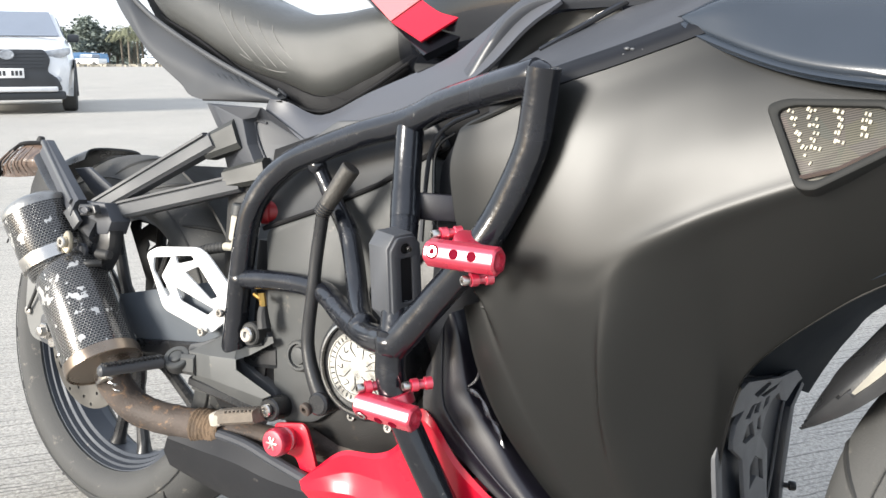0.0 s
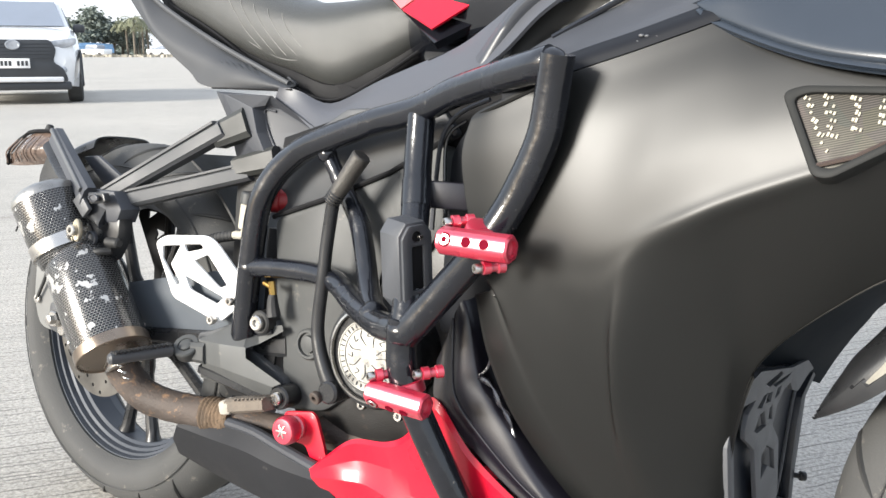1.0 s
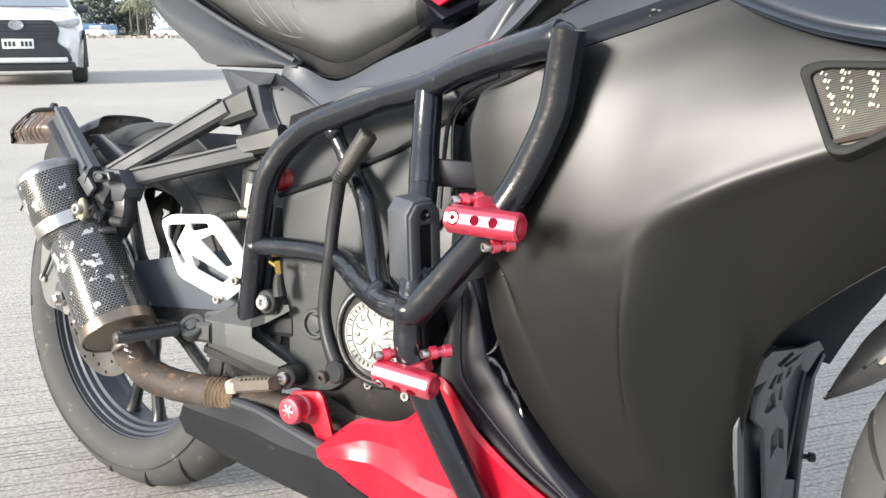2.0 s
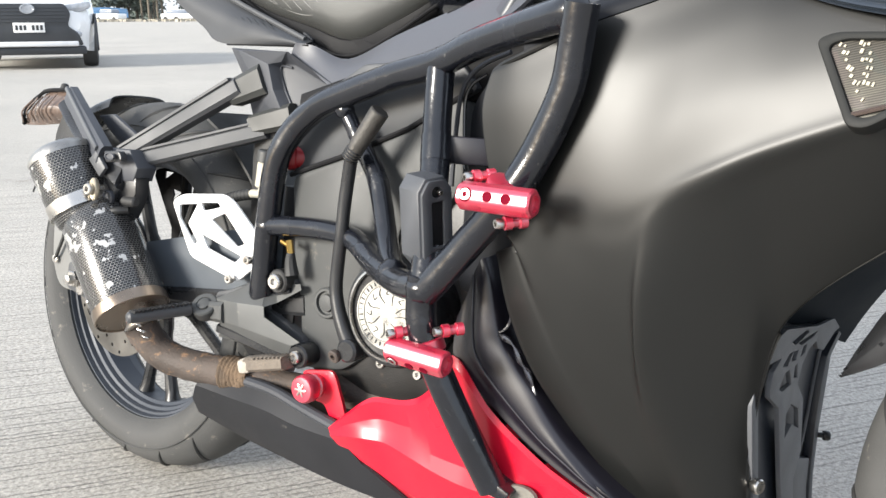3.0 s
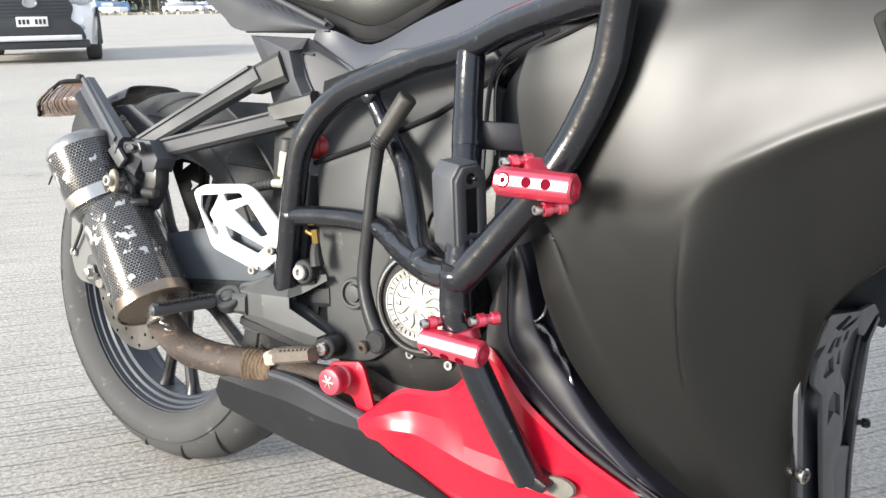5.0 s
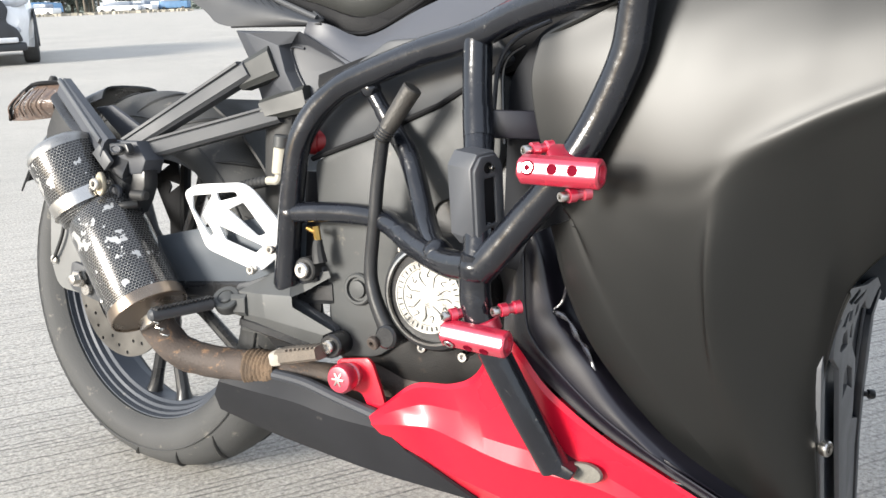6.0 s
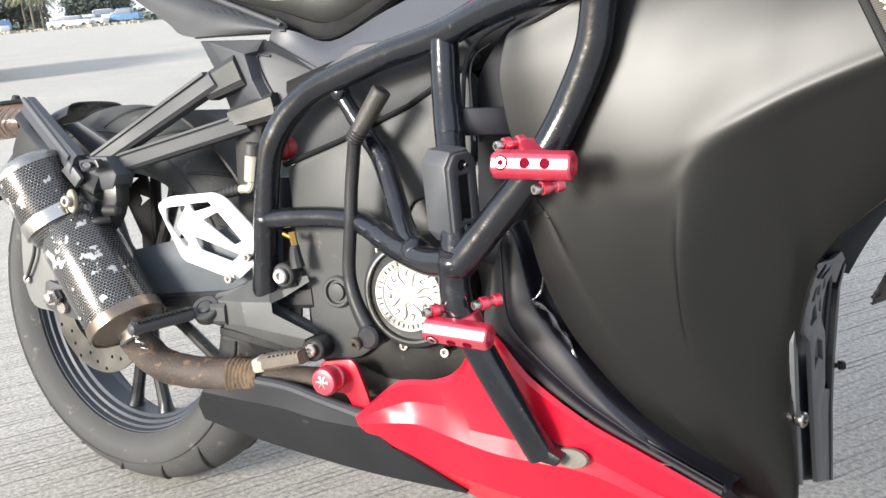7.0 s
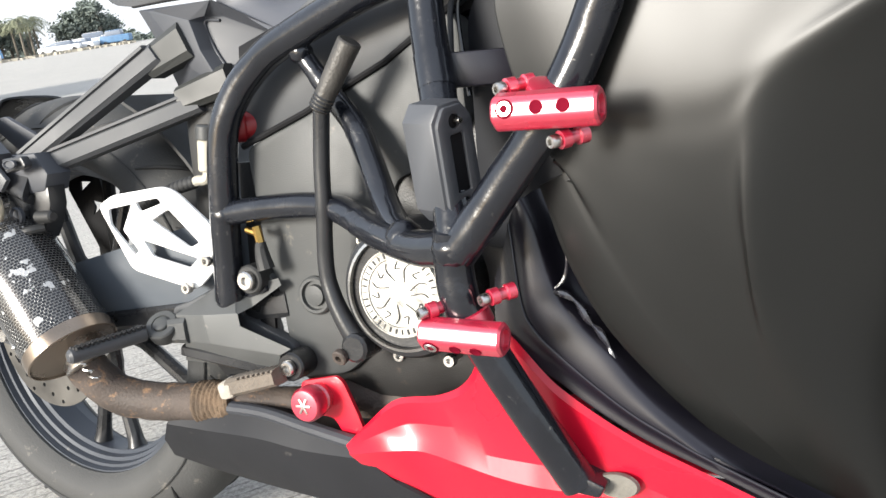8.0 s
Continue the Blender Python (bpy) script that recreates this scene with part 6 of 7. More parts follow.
plug = part("red_plug", moved(lathe(bmesh.new(), [(0.017, 0.03), (0.017, -0.006), (0.0185, -0.008), (0.0185, -0.018), (0.0165, -0.02)], 24), Matrix.Translation((0.416, -0.122, 0.570)) @ Euler((0, 0, radians(-50))).to_matrix().to_4x4()), mat("dull dark red plastic", (0.26, 0.012, 0.016), 0.35, vary=0.15, bump=0.05), bike, "dark red round cap")
fit_b = part("brass_fitting", rod(bmesh.new(), (0.4246, -0.162, 0.4605), (0.4401, -0.1649, 0.4566), 0.0036, 0.0032, bevel=0.001), BRASS, bike, "small brass cable fitting")
part("fitting_nut", rod(bmesh.new(), (0.4401, -0.1649, 0.4643), (0.4439, -0.1649, 0.447), 0.0046, seg=6), BRASS, fit_b)
part("cable", sweep(bmesh.new(), spline([(0.4439, -0.164, 0.448), (0.443, -0.164, 0.4422), (0.4439, -0.164, 0.4316), (0.4468, -0.164, 0.4181)], 5), [0.005 + 0.0003 * k for k in range(16)], 10), RUBBER, fit_b)

# inner mudguard in front of the shock
part("front_hugger", skin(bmesh.new(), [[(0.345 * math.cos(radians(a)), y, 0.315 + 0.345 * math.sin(radians(a))) for a in (10, 30, 48, 62)] for y in (-0.07, 0, 0.07)], 4, 3, 0.004, (-1, 0, 0)), RUBBER, bike, "black inner mudguard")
part("shock_cover", beam(bmesh.new(), (0.30, -0.075, 0.42), (0.31, -0.07, 0.62), 0.03, 0.05, 0.02, 0.03), RUBBER, bike, "black shock cover")

# side stand and the left-hand support behind the wheel
stand = tube("side_stand", [(0.50, 0.10, 0.27), (0.47, 0.16, 0.15), (0.45, 0.205, 0.030)], 0.011, SATIN, bike, "black steel side stand")
part("stand_foot", box(bmesh.new(), 0.05, 0.035, 0.006, pose(0.448, 0.208, 0.0325, 8, 0, 0), 0.002), SATIN, stand)

# radiator guard in the wheel arch
BLUEBLACK = mat("dusty blue-black plastic", (0.018, 0.022, 0.030), 0.4, vary=0.2, scale=10, grain=700, bump=0.08)
LINER = mat("dull blue-black liner plastic", (0.010, 0.014, 0.019), 0.65, spec=0.12, vary=0.3, scale=8, grain=500, bump=0.1)
RADP = mat("grey moulded guard plastic", (0.095, 0.098, 0.105), 0.45, vary=0.15, scale=12, grain=900, bump=0.1, dirt=(0.2, 0.19, 0.17), dirt_at=0.68)
RG = Matrix(((0.118, -0.993, 0, 1.0594), (0.993, 0.118, 0, 0), (0, 0, 1, 0), (0, 0, 0, 1)))
GUARD_HOLES = [[(-0.0726, 0.4335), (-0.0234, 0.44), (-0.0171, 0.4364), (-0.0589, 0.4284)], [(-0.0497, 0.4288), (0.0146, 0.4332), (0.0002, 0.4287), (-0.0374, 0.4248)], [(-0.0921, 0.4106), (-0.0756, 0.421), (-0.0635, 0.4223), (-0.0771, 0.4084)], [(-0.0665, 0.4119), (-0.062, 0.4211), (-0.0466, 0.4211), (-0.0513, 0.4108)], [(-0.0374, 0.4119), (-0.0312, 0.4222), (-0.0187, 0.4235), (-0.0218, 0.4151)], [(-0.0936, 0.3865), (-0.0831, 0.4015), (-0.068, 0.4035), (-0.0574, 0.3856), (-0.0831, 0.3824)], [(-0.0513, 0.3915), (-0.0513, 0.4033), (-0.0436, 0.4059), (-0.0389, 0.3895)], [(-0.0543, 0.3256), (-0.0604, 0.3528), (-0.0466, 0.3612), (-0.0203, 0.3513), (-0.0093, 0.3264), (-0.0358, 0.3366)]]
rad = part("radiator_guard", plate(bmesh.new(), rounded([(-0.1664, 0.4192), (-0.155, 0.4307), (-0.1275, 0.4414), (-0.0921, 0.4496), (0.0162, 0.4386), (0.1925, 0.4402), (0.1676, 0.4337), (0.0851, 0.422), (0.047, 0.4058), (0.0226, 0.4119), (0.0146, 0.4212), (-0.0093, 0.4163), (-0.0265, 0.4014), (-0.0343, 0.3816), (-0.0061, 0.3597), (0.013, 0.2936), (-0.0013, 0.2637), (0.0356, 0.1625), (-0.0013, 0.1757), (-0.0497, 0.277), (-0.0876, 0.3659), (-0.1217, 0.3836), (-0.1231, 0.3931), (-0.1188, 0.4094), (-0.0996, 0.4206)], 0.002, 2), 0.005, GUARD_HOLES, 0.0008, RG), RADP, bike, "grey plastic radiator guard with angular slots")
part("guard_back", plate(bmesh.new(), rounded([(-0.1749, 0.386), (-0.1621, 0.423), (-0.1158, 0.4448), (-0.0906, 0.4495), (0.0275, 0.4368), (0.18, 0.4375), (0.2453, 0.4277), (0.1344, 0.404), (0.1053, 0.3689), (0.0901, 0.3433), (0.0767, 0.2833), (0.0901, 0.2147), (0.1155, 0.1335), (-0.104, 0.213), (-0.1592, 0.3197)], 0.003, 2), 0.003, m=RG @ Matrix.Translation((0, 0.012, 0))), BLUEBLACK, rad, "dark blue-black backing")
part("side_rail", plate(bmesh.new(), rounded([(-0.1649, 0.4181), (-0.1706, 0.3856), (-0.142, 0.3034), (-0.1025, 0.2117), (-0.0846, 0.205), (-0.1231, 0.2981), (-0.1521, 0.381), (-0.1521, 0.4109)], 0.002, 2), 0.010, bevel=0.0008, m=RG), RADP, rad)
part("outer_rail", plate(bmesh.new(), rounded([(0.1943, 0.4355), (0.1189, 0.4152), (0.0851, 0.3929), (0.0817, 0.3519), (0.0767, 0.3044), (0.08, 0.2472), (0.1155, 0.1335), (0.1002, 0.1392), (0.0684, 0.2431), (0.0585, 0.3152), (0.0618, 0.3626), (0.07, 0.3952), (0.1087, 0.4204), (0.1676, 0.4337)], 0.002, 2), 0.010, bevel=0.0008, m=RG @ Matrix.Translation((0, 0.001, 0))), BLUEBLACK, rad)
part("lower_web", plate(bmesh.new(), rounded([(0.0178, 0.2832), (0.0634, 0.2714), (0.0667, 0.2366), (0.1002, 0.1392), (0.0404, 0.1606), (0.0034, 0.262)], 0.002, 2), 0.008, bevel=0.0008, m=RG @ Matrix.Translation((0, 0.003, 0))), RADP, rad)
part("rib_line", sweep(bmesh.new(), spline([RG @ V(u, 0.010, z) for u, z in [(0.0767, 0.4114), (0.0651, 0.3889), (0.0552, 0.3366), (0.0486, 0.3041), (0.0388, 0.2776)]], 4), 0.0022, 8), RADP, rad)
part("arch_liner", skin(bmesh.new(), [[(1.2796, -0.2113, 0.632), (1.1781, -0.2038, 0.5893), (1.1215, -0.191, 0.5508), (1.066, -0.175, 0.4996), (1.0393, -0.1611, 0.443)], [(1.2763, -0.0818, 0.6453), (1.1692, -0.0818, 0.5994), (1.108, -0.0818, 0.5500), (1.055, -0.0818, 0.5055), (1.015, -0.0818, 0.4566)], [(1.275, 0.14, 0.62), (1.149, 0.14, 0.523), (1.117, 0.14, 0.482), (1.094, 0.14, 0.442), (1.075, 0.14, 0.40)]], 5, 5, 0.004, (-1, 0, 1)), LINER, rad, "dark wheel arch liner")
bolt("guard_bolt", (1.045, -0.140, 0.299), (0.9, -0.4, 0), 0.008, 0.012, STEEL, rad, "bright dome bolt")
bolt("guard_bolt", (1.071, 0.094, 0.293), (0.9, 0.4, 0), 0.006, 0.008, SATIN, rad)
part("core", box(bmesh.new(), 0.03, 0.28, 0.26, pose(0.99, 0.02, 0.33), 0.004), VOID, rad)

# front mudguard
def arc(r, ang, y, dz):
    return (1.432 + r * math.cos(radians(ang)), mid(1.432) + y, 0.307 + r * math.sin(radians(ang)) - dz)


MUD = ((161, 0.012, 0.001), (157.5, 0.036, 0.014), (153, 0.050, 0.028), (147, 0.058, 0.038), (130, 0.063, 0.045), (100, 0.064, 0.045), (70, 0.064, 0.045))


def blade(lift, f, spans):
    return [arc(0.346 + lift - drop * abs(f) ** 3, a, w * min(1, abs(f) * 1.35) * (1 if f > 0 else -1), 0) for a, w, drop in spans]


fmud = part("front_mudguard", skin(bmesh.new(), [blade(0, f, MUD) for f in (-1, -0.85, -0.65, -0.3, 0, 0.3, 0.65, 0.85, 1)], 5, 4, 0.003, (0, 0, -1)), SATIN, bike, "black front mudguard with worn pale patches")
part("worn_patch", skin(bmesh.new(), [[blade(0.0012, -0.90 + wide * (t - 0.5) + 0.01 * math.sin(a * 3 + t * 5), ((a, w, drop),))[0] for a, w, drop, wide in ((154, 0.0485, 0.0255, 0.01), (152.5, 0.0515, 0.0295, 0.08), (151, 0.0535, 0.032, 0.09), (148.5, 0.0565, 0.036, 0.15), (146, 0.0585, 0.039, 0.17), (143, 0.060, 0.041, 0.20), (138, 0.062, 0.043, 0.18))] for t in (0, 0.33, 0.66, 1)], 4, 3, 0.002, (0, 0, -1)), mat("scuffed pale plastic", (0.24, 0.225, 0.19), 0.6, vary=0.3, scale=14, grain=300, bump=0.2, dirt=(0.09, 0.085, 0.08), dirt_at=0.58), fmud)
for s in (-1, 1):
    part("fork_leg", rod(bmesh.new(), (1.437, mid(1.432) + 0.095 * s, 0.30), (1.21, mid(1.2) + 0.095 * s, 0.80), 0.02, bevel=0.003), SATIN, fmud)
part("axle", rod(bmesh.new(), (1.432, -0.22, 0.307), (1.432, 0.02, 0.307), 0.009), STEEL, fmud)

# ---- white car, parked behind ----
CARWHITE = mat("white car paint", (0.78, 0.79, 0.80), 0.2, vary=0.03, scale=2, bump=0, coat=0.6)
CARDARK = mat("dark grey car plastic", (0.03, 0.033, 0.038), 0.4, vary=0.1, scale=5, grain=200, bump=0.05)
CARGLASS = mat("tinted windscreen", (0.20, 0.23, 0.28), 0.10, vary=0.05, scale=2, bump=0, spec=0.8)
LAMP = mat("car lamp lens", (0.35, 0.37, 0.40), 0.1, metal=0.3, vary=0.2, scale=12, bump=0)
car_yaw = math.degrees(math.atan2(-0.575, 0.818))
car = thing("parked_car", "white compact suv with dark grille, parked facing the motorcycle", "car", Matrix.Translation((-11.05, 6.82, 0)) @ Matrix.Rotation(radians(car_yaw), 4, "Z"))


# body: x runs back from the nose at 0; sections of (x, half width at sill, at waist, sill z, waist z, top z, top half width)
secs = [(0.02, 0.62, 0.70, 0.34, 0.62, 0.78, 0.55), (-0.10, 0.80, 0.84, 0.26, 0.66, 0.95, 0.74), (-0.35, 0.88, 0.90, 0.24, 0.78, 1.03, 0.78), (-0.95, 0.90, 0.91, 0.22, 0.86, 1.10, 0.80), (-1.25, 0.90, 0.91, 0.22, 0.90, 1.14, 0.80), (-3.2, 0.90, 0.91, 0.22, 0.95, 1.16, 0.80), (-4.2, 0.88, 0.89, 0.26, 0.95, 1.12, 0.76), (-4.4, 0.80, 0.80, 0.36, 0.85, 1.0, 0.7)]
bm = bmesh.new()
rings = []
for x, a, b, z0, z1, z2, t in secs:
    ring = [(-t, z2), (-b * 0.97, z1 + (z2 - z1) * 0.55), (-b, z1), (-a, (z0 + z1) / 2), (-a * 0.97, z0), (a * 0.97, z0), (a, (z0 + z1) / 2), (b, z1), (b * 0.97, z1 + (z2 - z1) * 0.55), (t, z2), (t * 0.5, z2 + 0.025), (-t * 0.5, z2 + 0.025)]
    rings.append([bm.verts.new((x, y, z)) for y, z in ring])
for a, b in zip(rings, rings[1:]):
    for k in range(12):
        bm.faces.new((a[k], a[(k + 1) % 12], b[(k + 1) % 12], b[k]))
bm.faces.new(rings[0])
bm.faces.new(rings[-1])
part("body", bm, CARWHITE, car, sharp=30)
bm = bmesh.new()
cab = [(-1.05, 0.79, 1.10, 1.12), (-1.75, 0.66, 1.10, 1.56), (-2.2, 0.64, 1.1, 1.61), (-3.2, 0.64, 1.1, 1.60), (-4.1, 0.70, 1.1, 1.16)]
rings = [[bm.verts.new((x, s * (w if z == top else 0.80), z)) for s, z in ((-1, 1.10), (-1, top), (1, top), (1, 1.10))] for x, w, zb, top in cab]
for a, b in zip(rings, rings[1:]):
    for k in range(4):
        bm.faces.new((a[k], a[(k + 1) % 4], b[(k + 1) % 4], b[k]))
bm.faces.new(rings[0])
bm.faces.new(rings[-1])
roof = part("cabin", bm, CARWHITE, car, sharp=20)
bm = bmesh.new()
for q in ((-1.09, -0.72, 1.145), (-1.09, 0.72, 1.145), (-1.70, 0.60, 1.535), (-1.70, -0.60, 1.535)):
    bm.verts.new((q[0] + 0.012, q[1], q[2] + 0.012))
bm.faces.new(list(bm.verts))
got = bmesh.ops.extrude_face_region(bm, geom=list(bm.faces))
bmesh.ops.translate(bm, vec=(0.006, 0, 0.01), verts=[v for v in got["geom"] if isinstance(v, bmesh.types.BMVert)])
part("windscreen", bm, CARGLASS, car)
for s in (-1, 1):
    bm = bmesh.new()
    plate(bm, rounded([(-1.35, 1.17), (-1.85, 1.50), (-3.1, 1.52), (-3.75, 1.22), (-3.7, 1.17)], 0.04), 0.01)
    moved(bm, Matrix.Translation((0, s * 1.146, 0.05)) @ Matrix.Rotation(radians(s * 17.7), 4, "X"))
    part("side_window", bm, CARGLASS, car)
    part("side_mirror", box(bmesh.new(), 0.12, 0.18, 0.13, pose(-1.30, s * 0.93, 1.13), 0.04, 3), CARDARK, car)
    bm = plate(bmesh.new(), rounded([(0.46, 0.80), (0.50, 0.92), (0.86, 0.97), (0.86, 0.88), (0.72, 0.82)], 0.03), 0.12, bevel=0.01)
    moved(bm, Matrix.Rotation(radians(90), 4, "Z"))
    if s < 0:
        moved(bm, Matrix.Diagonal((1, -1, 1, 1)))
    moved(bm, Matrix.Translation((-0.02, 0, 0)))
    part("headlight", bm, LAMP, car, "clear slanted headlight")
    fog = lathe(bmesh.new(), [(0.045, 0.03), (0.045, 0), (0.03, -0.006)], 20)
    part("fog_lamp", moved(fog, Matrix.Translation((0.045, s * 0.66, 0.50)) @ Matrix.Rotation(radians(90), 4, "Z")), LAMP, car)
    part("arch_trim", plate(bmesh.new(), rounded([(-0.02, 0.30), (-0.10, 0.66), (-0.32, 0.80), (-1.0, 0.80), (-1.22, 0.66), (-1.25, 0.26), (-1.18, 0.26), (-1.1, 0.60), (-0.92, 0.70), (-0.45, 0.70), (-0.28, 0.58), (-0.24, 0.26), (-0.12, 0.25)], 0.04), 0.03, bevel=0.006, m=Matrix.Translation((0, s * 0.915 - 0.015, 0))), CARDARK, car, "black wheel arch trim")
    for wx in (-0.72, -3.35):
        w = part("wheel", moved(lathe(bmesh.new(), [(0.16, -0.10), (0.22, -0.115), (0.30, -0.11), (0.325, -0.09), (0.33, 0.0), (0.325, 0.09), (0.30, 0.11), (0.22, 0.115), (0.16, 0.10)], 40), Matrix.Translation((wx, s * 0.80, 0.33))), TYRE, car, "black car tyre on alloy rim")
        rimb = moved(lathe(bmesh.new(), [(0.21, -0.02), (0.215, 0.0), (0.20, 0.01), (0.12, -0.01), (0.05, 0.01), (0.02, 0.012)], 30), Matrix.Translation((wx, s * 0.80 + s * 0.108, 0.33)) @ Matrix.Diagonal((1, s, 1, 1)))
        part("rim", rimb, ALLOY, w)
grille = [(-0.52, 0.62), (-0.58, 0.80), (-0.50, 0.94), (0.50, 0.94), (0.58, 0.80), (0.52, 0.62), (0.66, 0.52), (0.72, 0.34), (-0.72, 0.34), (-0.66, 0.52)]
bm = moved(plate(bmesh.new(), rounded(grille, 0.05), 0.12, bevel=0.01), Matrix.Rotation(radians(90), 4, "Z"))
g = part("grille", moved(bm, Matrix.Translation((0.06, 0, 0))), CARDARK, car, "large dark grey grille and bumper")
for k in range(5):
    part("grille_bar", box(bmesh.new(), 0.01, 1.0, 0.012, pose(0.062, 0, 0.68 + 0.05 * k), 0.003), CARDARK, g)
part("bumper_blade", box(bmesh.new(), 0.05, 1.30, 0.075, pose(0.075, 0, 0.365), 0.02, 3), mat("silver bumper paint", (0.62, 0.63, 0.65), 0.3, vary=0.03, bump=0), g, "silver bumper blade")
part("under_tray", box(bmesh.new(), 0.5, 1.5, 0.12, pose(-0.2, 0, 0.27), 0.03), CARDARK, car)
part("badge", moved(lathe(bmesh.new(), [(0.075, 0.0), (0.075, -0.012), (0.06, -0.014), (0.055, -0.008)], 28), Matrix.Translation((0.066, 0, 0.865)) @ Matrix.Rotation(radians(90), 4, "Z") @ Matrix.Diagonal((1.35, 1, 0.95, 1))), LAMP, car, "plain oval chrome badge")
np_ = part("number_plate", box(bmesh.new(), 0.012, 0.42, 0.14, pose(0.072, 0, 0.60), 0.006), WHITE, car, "white number plate")
for k in range(7):
    if k != 3:
        part("plate_bar", box(bmesh.new(), 0.004, 0.036, 0.07, pose(0.079, -0.165 + 0.055 * k, 0.60), 0), CARDARK, np_)

# ---- far edge of the yard: trees, palms, parked vehicles ----
# Leaf green is lightened and greyed: distance haze put into the colour.
LEAF = mat("green leaves paled for haze", (0.15, 0.175, 0.15), 0.7, vary=0.35, scale=0.8, bump=0)
LEAF2 = mat("pale palm leaves", (0.19, 0.20, 0.125), 0.7, vary=0.3, scale=1.5, bump=0)
BARK = mat("grey bark", (0.16, 0.14, 0.11), 0.9, vary=0.25, scale=3, grain=20, bump=0.5)
rng = random.Random(7)


def quad_leaf(bm, at, size, rnd):
    d = Vector((rnd.uniform(-1, 1), rnd.uniform(-1, 1), rnd.uniform(-0.6, 0.6))).normalized()
    e = d.orthogonal().normalized() * size * 0.4
    d = d * size * 0.7
    vs = [bm.verts.new(at + q) for q in (-d, e, d, -e)]
    bm.faces.new(vs)


def broad_tree(x, y, height, spread_r, leaves, seed):
    rnd = random.Random(seed)
    t = thing("tree", "leafy green broadleaf tree at the yard's far edge", "tree", Matrix.Translation((x, y, 0)), group="trees along the yard")
    bm = bmesh.new()
    sweep(bm, [V(0, 0, -0.1), V(0.1, 0, height * 0.25), V(0, 0.15, height * 0.5), V(0.1, 0, height * 0.8)], [0.28, 0.22, 0.16, 0.05], 8)
    tips = []
    for k in range(9):
        a = rnd.uniform(0, 6.28)
        z0 = height * rnd.uniform(0.25, 0.6)
        tip = V(math.cos(a) * spread_r * rnd.uniform(0.4, 0.9), math.sin(a) * spread_r * rnd.uniform(0.4, 0.9), z0 + height * rnd.uniform(0.15, 0.38))
        sweep(bm, [V(0.05, 0.05, z0), V(0.05, 0.05, z0).lerp(tip, 0.5) + V(0, 0, 0.3), tip], [0.10, 0.07, 0.03], 6)
        tips.append(tip)
    tips.append(V(0, 0, height * 0.85))
    part("trunk", bm, BARK, t)
    bm = bmesh.new()
    for k in range(leaves):
        c = rnd.choice(tips)
        q = V(rnd.gauss(0, 1), rnd.gauss(0, 1), rnd.gauss(0, 0.75))
        quad_leaf(bm, c + q * spread_r * 0.27, rnd.uniform(0.25, 0.55), rnd)
    part("crown", bm, LEAF, t)
    return t


def palm(x, y, height, seed):
    rnd = random.Random(seed)
    t = thing("palm_tree", "tall coconut palm with drooping fronds at the yard's edge", "palm tree", Matrix.Translation((x, y, 0)), group="palms along the yard")
    lean = V(rnd.uniform(-0.6, 0.6), rnd.uniform(-0.6, 0.6), 0)
    top = lean + V(0, 0, height)
    part("trunk", sweep(bmesh.new(), spline([(0, 0, -0.1), lean * 0.2 + V(0, 0, height * 0.5), top], 6), 0.16, 8), BARK, t)
    bm = bmesh.new()
    for k in range(18):
        a = 2 * math.pi * k / 18 + rnd.uniform(-0.15, 0.15)
        up = rnd.uniform(0.2, 1.1)
        L = rnd.uniform(1.8, 2.6)
        run = [top + V(math.cos(a) * L * s, math.sin(a) * L * s, up * math.sin(s * 2.4) * 0.9 - 1.3 * s * s) for s in (j / 8 for j in range(9))]
        across = V(-math.sin(a), math.cos(a), 0)
        for p, q in zip(run, run[1:]):
            for s in (-1, 1):
                for f in (0.0, 0.5):
                    c = p.lerp(q, f)
                    vs = [bm.verts.new(w) for w in (c, p.lerp(q, f + 0.3), p.lerp(q, f + 0.5) + across * s * 0.5 + V(0, 0, -0.3))]
                    bm.faces.new(vs)
    part("crown", bm, LEAF2, t)
    return t


def far_point(ax, dist):
    """A spot at a bearing (degrees left of the y axis) and a distance from the yard's middle."""
    a, dist = radians(ax), dist * 1.42
    return 1.2 - math.sin(a) * dist, -0.9 + math.cos(a) * dist


for k, (ang, dist, h, r, n) in enumerate(((58.0, 104, 5.2, 2.6, 1200), (56.4, 103, 4.8, 2.6, 1200), (55.2, 102, 4.2, 2.3, 1300), (54.5, 100, 4.6, 2.3, 1500), (53.9, 100, 5.0, 2.3, 1600), (53.4, 98, 6.6, 2.3, 2000), (52.9, 99, 6.0, 2.3, 1800), (52.3, 100, 5.2, 2.2, 1600), (51.8, 104, 3.9, 2.0, 1300),
                                              (51.0, 106, 3.4, 2.0, 1000), (48.6, 103, 4.4, 2.2, 1300), (48.0, 102, 5.4, 2.3, 1600), (47.4, 101, 5.8, 2.3, 1700), (46.8, 100, 6.4, 2.2, 1800), (46.2, 103, 4.2, 2.0, 1200))):
    broad_tree(*far_point(ang, dist), h, r, n, 20 + k)
for k, (ang, dist, h) in enumerate(((51.5, 97, 4.6), (51.1, 96, 5.2), (50.6, 97, 4.5), (50.3, 98, 5.0), (50.8, 102, 3.9))):
    palm(*far_point(ang, dist), h, 60 + k)
bm = bmesh.new()
for k in range(9000):
    ang, dist = rng.uniform(40, 75), rng.uniform(112, 122)
    x, y = far_point(ang, dist)
    quad_leaf(bm, V(x, y, abs(rng.gauss(0, 0.8)) * (1 + 0.6 * math.sin(ang * 2.1))), rng.uniform(0.4, 0.9), rng)
hedge = new("far_bushes", mesh_of("far_bushes", bm, LEAF))
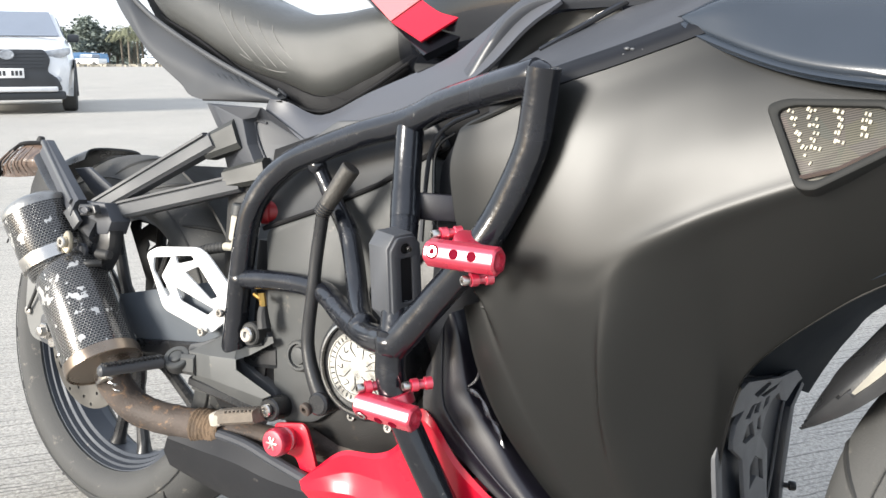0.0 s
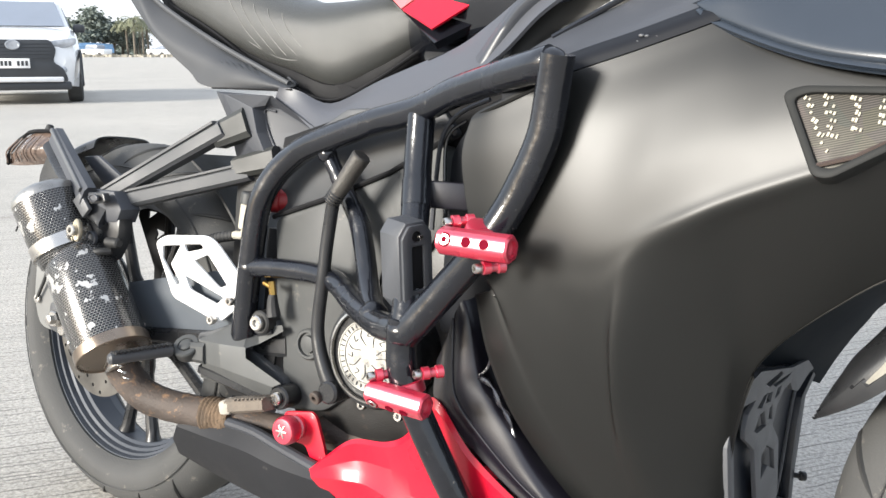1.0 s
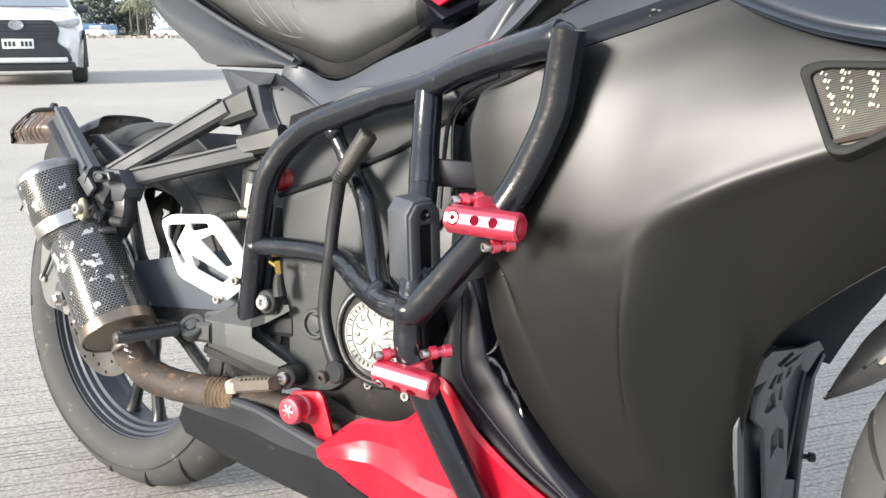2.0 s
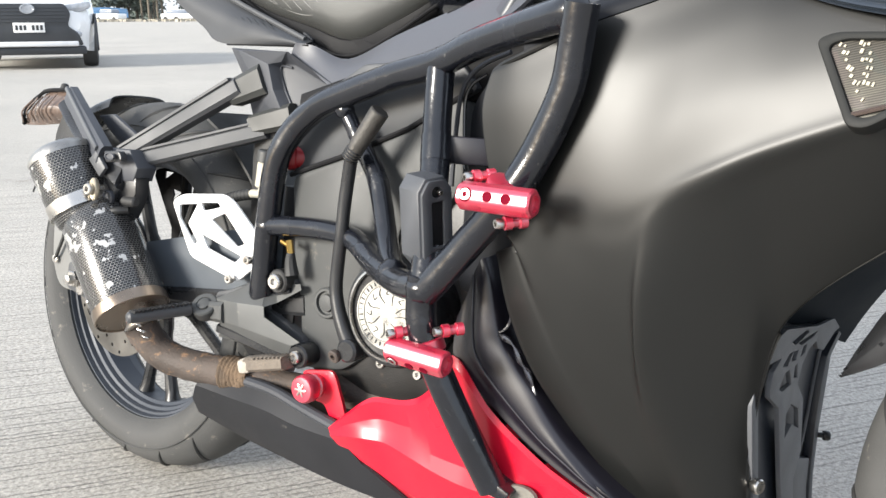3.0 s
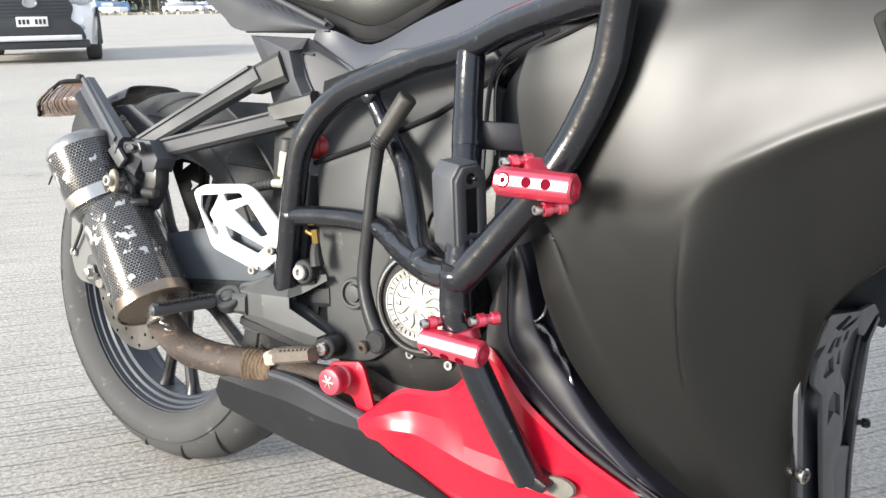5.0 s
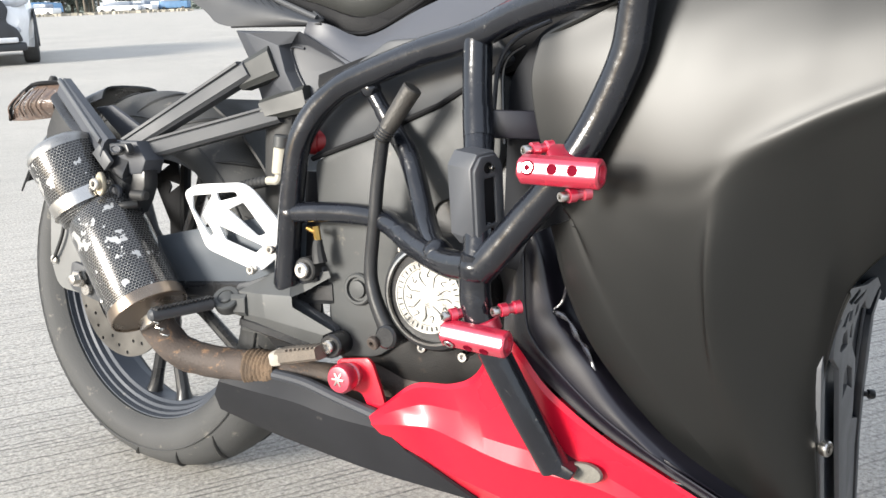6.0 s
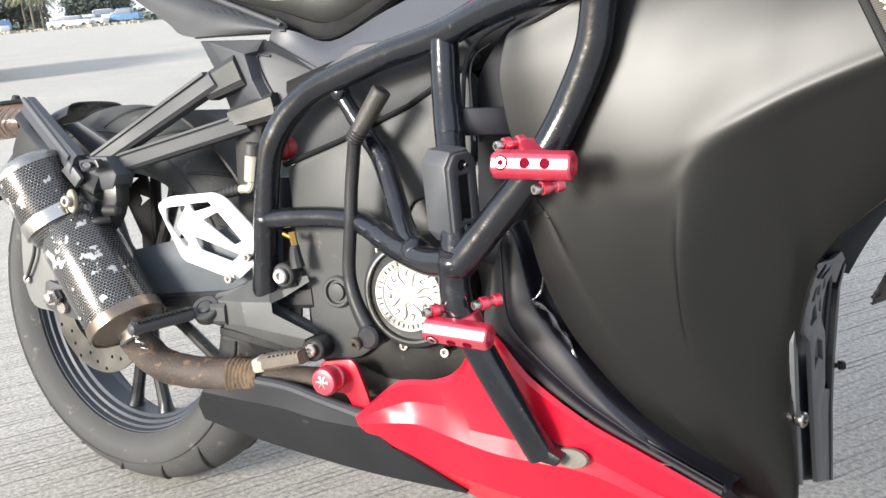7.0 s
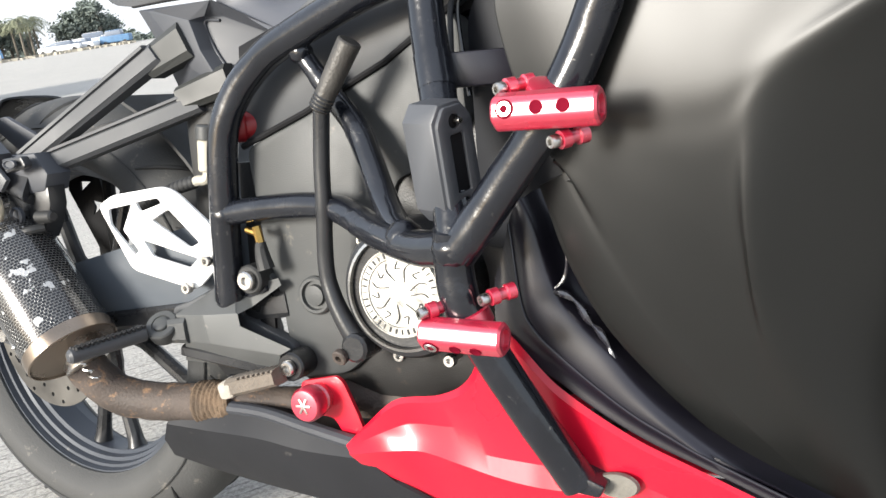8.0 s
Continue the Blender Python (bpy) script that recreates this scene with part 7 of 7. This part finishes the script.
tagged(hedge, "low green scrub along the yard's far edge", "bushes", kind="stuff")
bm = bmesh.new()
for k in range(500):
    ang, dist = rng.uniform(45, 68), rng.uniform(84, 93)
    x, y = far_point(ang, dist)
    s = rng.uniform(0.12, 0.35)
    box(bm, s * 2, s * 1.4, s * 1.2, pose(x, y, s * 0.4, 0, 0, rng.uniform(0, 180)), 0)
rub = new("rubble", mesh_of("rubble", bm, mat("pale broken stones", (0.36, 0.33, 0.27), 0.9, vary=0.3, scale=1, grain=20, bump=0.3)))
tagged(rub, "pale stones and rubble along the yard's edge", "rubble", kind="stuff")

FARBLUE = mat("faded blue paint", (0.10, 0.20, 0.34), 0.5, vary=0.2, scale=1, bump=0)


def far_vehicle(ang, dist, paint, label, yaw, tall=1.5, long=4.2):
    x, y = far_point(ang, dist)
    t = thing("far_car", label, "car", Matrix.Translation((x, y, 0)) @ Matrix.Rotation(radians(yaw), 4, "Z"), group="vehicles at the yard's far edge")
    b = part("body", box(bmesh.new(), long, 1.7, tall * 0.48, pose(0, 0, tall * 0.44), 0.14, 3), paint, t)
    part("cabin", box(bmesh.new(), long * 0.55, 1.5, tall * 0.42, pose(-0.1, 0, tall * 0.82), 0.2, 3), CARGLASS, t)
    part("roof", box(bmesh.new(), long * 0.45, 1.4, 0.06, pose(-0.1, 0, tall * 1.03), 0.02), paint, t)
    for sx in (-1, 1):
        for sy in (-1, 1):
            part("wheel", moved(lathe(bmesh.new(), [(0.15, -0.1), (0.3, -0.1), (0.32, 0), (0.3, 0.1), (0.15, 0.1)], 18), Matrix.Translation((sx * long * 0.32, sy * 0.78, 0.32))), TYRE, t)
    return t


for ang, dist, yaw in ((53.3, 92, 10), (49.5, 95, 20), (48.9, 94, 35), (47.9, 95, 15), (46.3, 96, 25)):
    far_vehicle(ang, dist, CARWHITE, "white car parked at the yard's far edge", yaw)
far_vehicle(47.2, 97, CARWHITE, "white van parked under the trees", 40, 2.1, 5.2)
far_vehicle(46.0, 95, FARBLUE, "pale blue van parked under the trees", 30, 2.0)
x, y = far_point(53.6, 96)
shed = thing("blue_shelter", "low faded blue tarpaulin shelter under the trees", "shelter", Matrix.Translation((x, y, 0)) @ Matrix.Rotation(radians(58), 4, "Z"))
part("tarpaulin", skin(bmesh.new(), [[(-3, -1.5, 1.3), (0, -1.5, 1.5), (3, -1.5, 1.2)], [(-3, 0, 1.8), (0, 0, 1.9), (3, 0, 1.7)], [(-3, 1.5, 1.3), (0, 1.5, 1.5), (3, 1.5, 1.3)]], 4, 4, 0.03, (0, 0, -1)), FARBLUE, shed)
part("tarp_side", skin(bmesh.new(), [[(-3, -1.5, 1.3), (0, -1.5, 1.5), (3, -1.5, 1.2)], [(-3, -1.6, 0.5), (0, -1.65, 0.55), (3, -1.6, 0.5)]], 4, 4, 0.03, (0, 1, 0)), FARBLUE, shed)
for sx in (-2.9, 2.9):
    for sy in (-1.4, 1.4):
        part("post", rod(bmesh.new(), (sx, sy, 0), (sx, sy, 1.35), 0.05), BARK, shed)
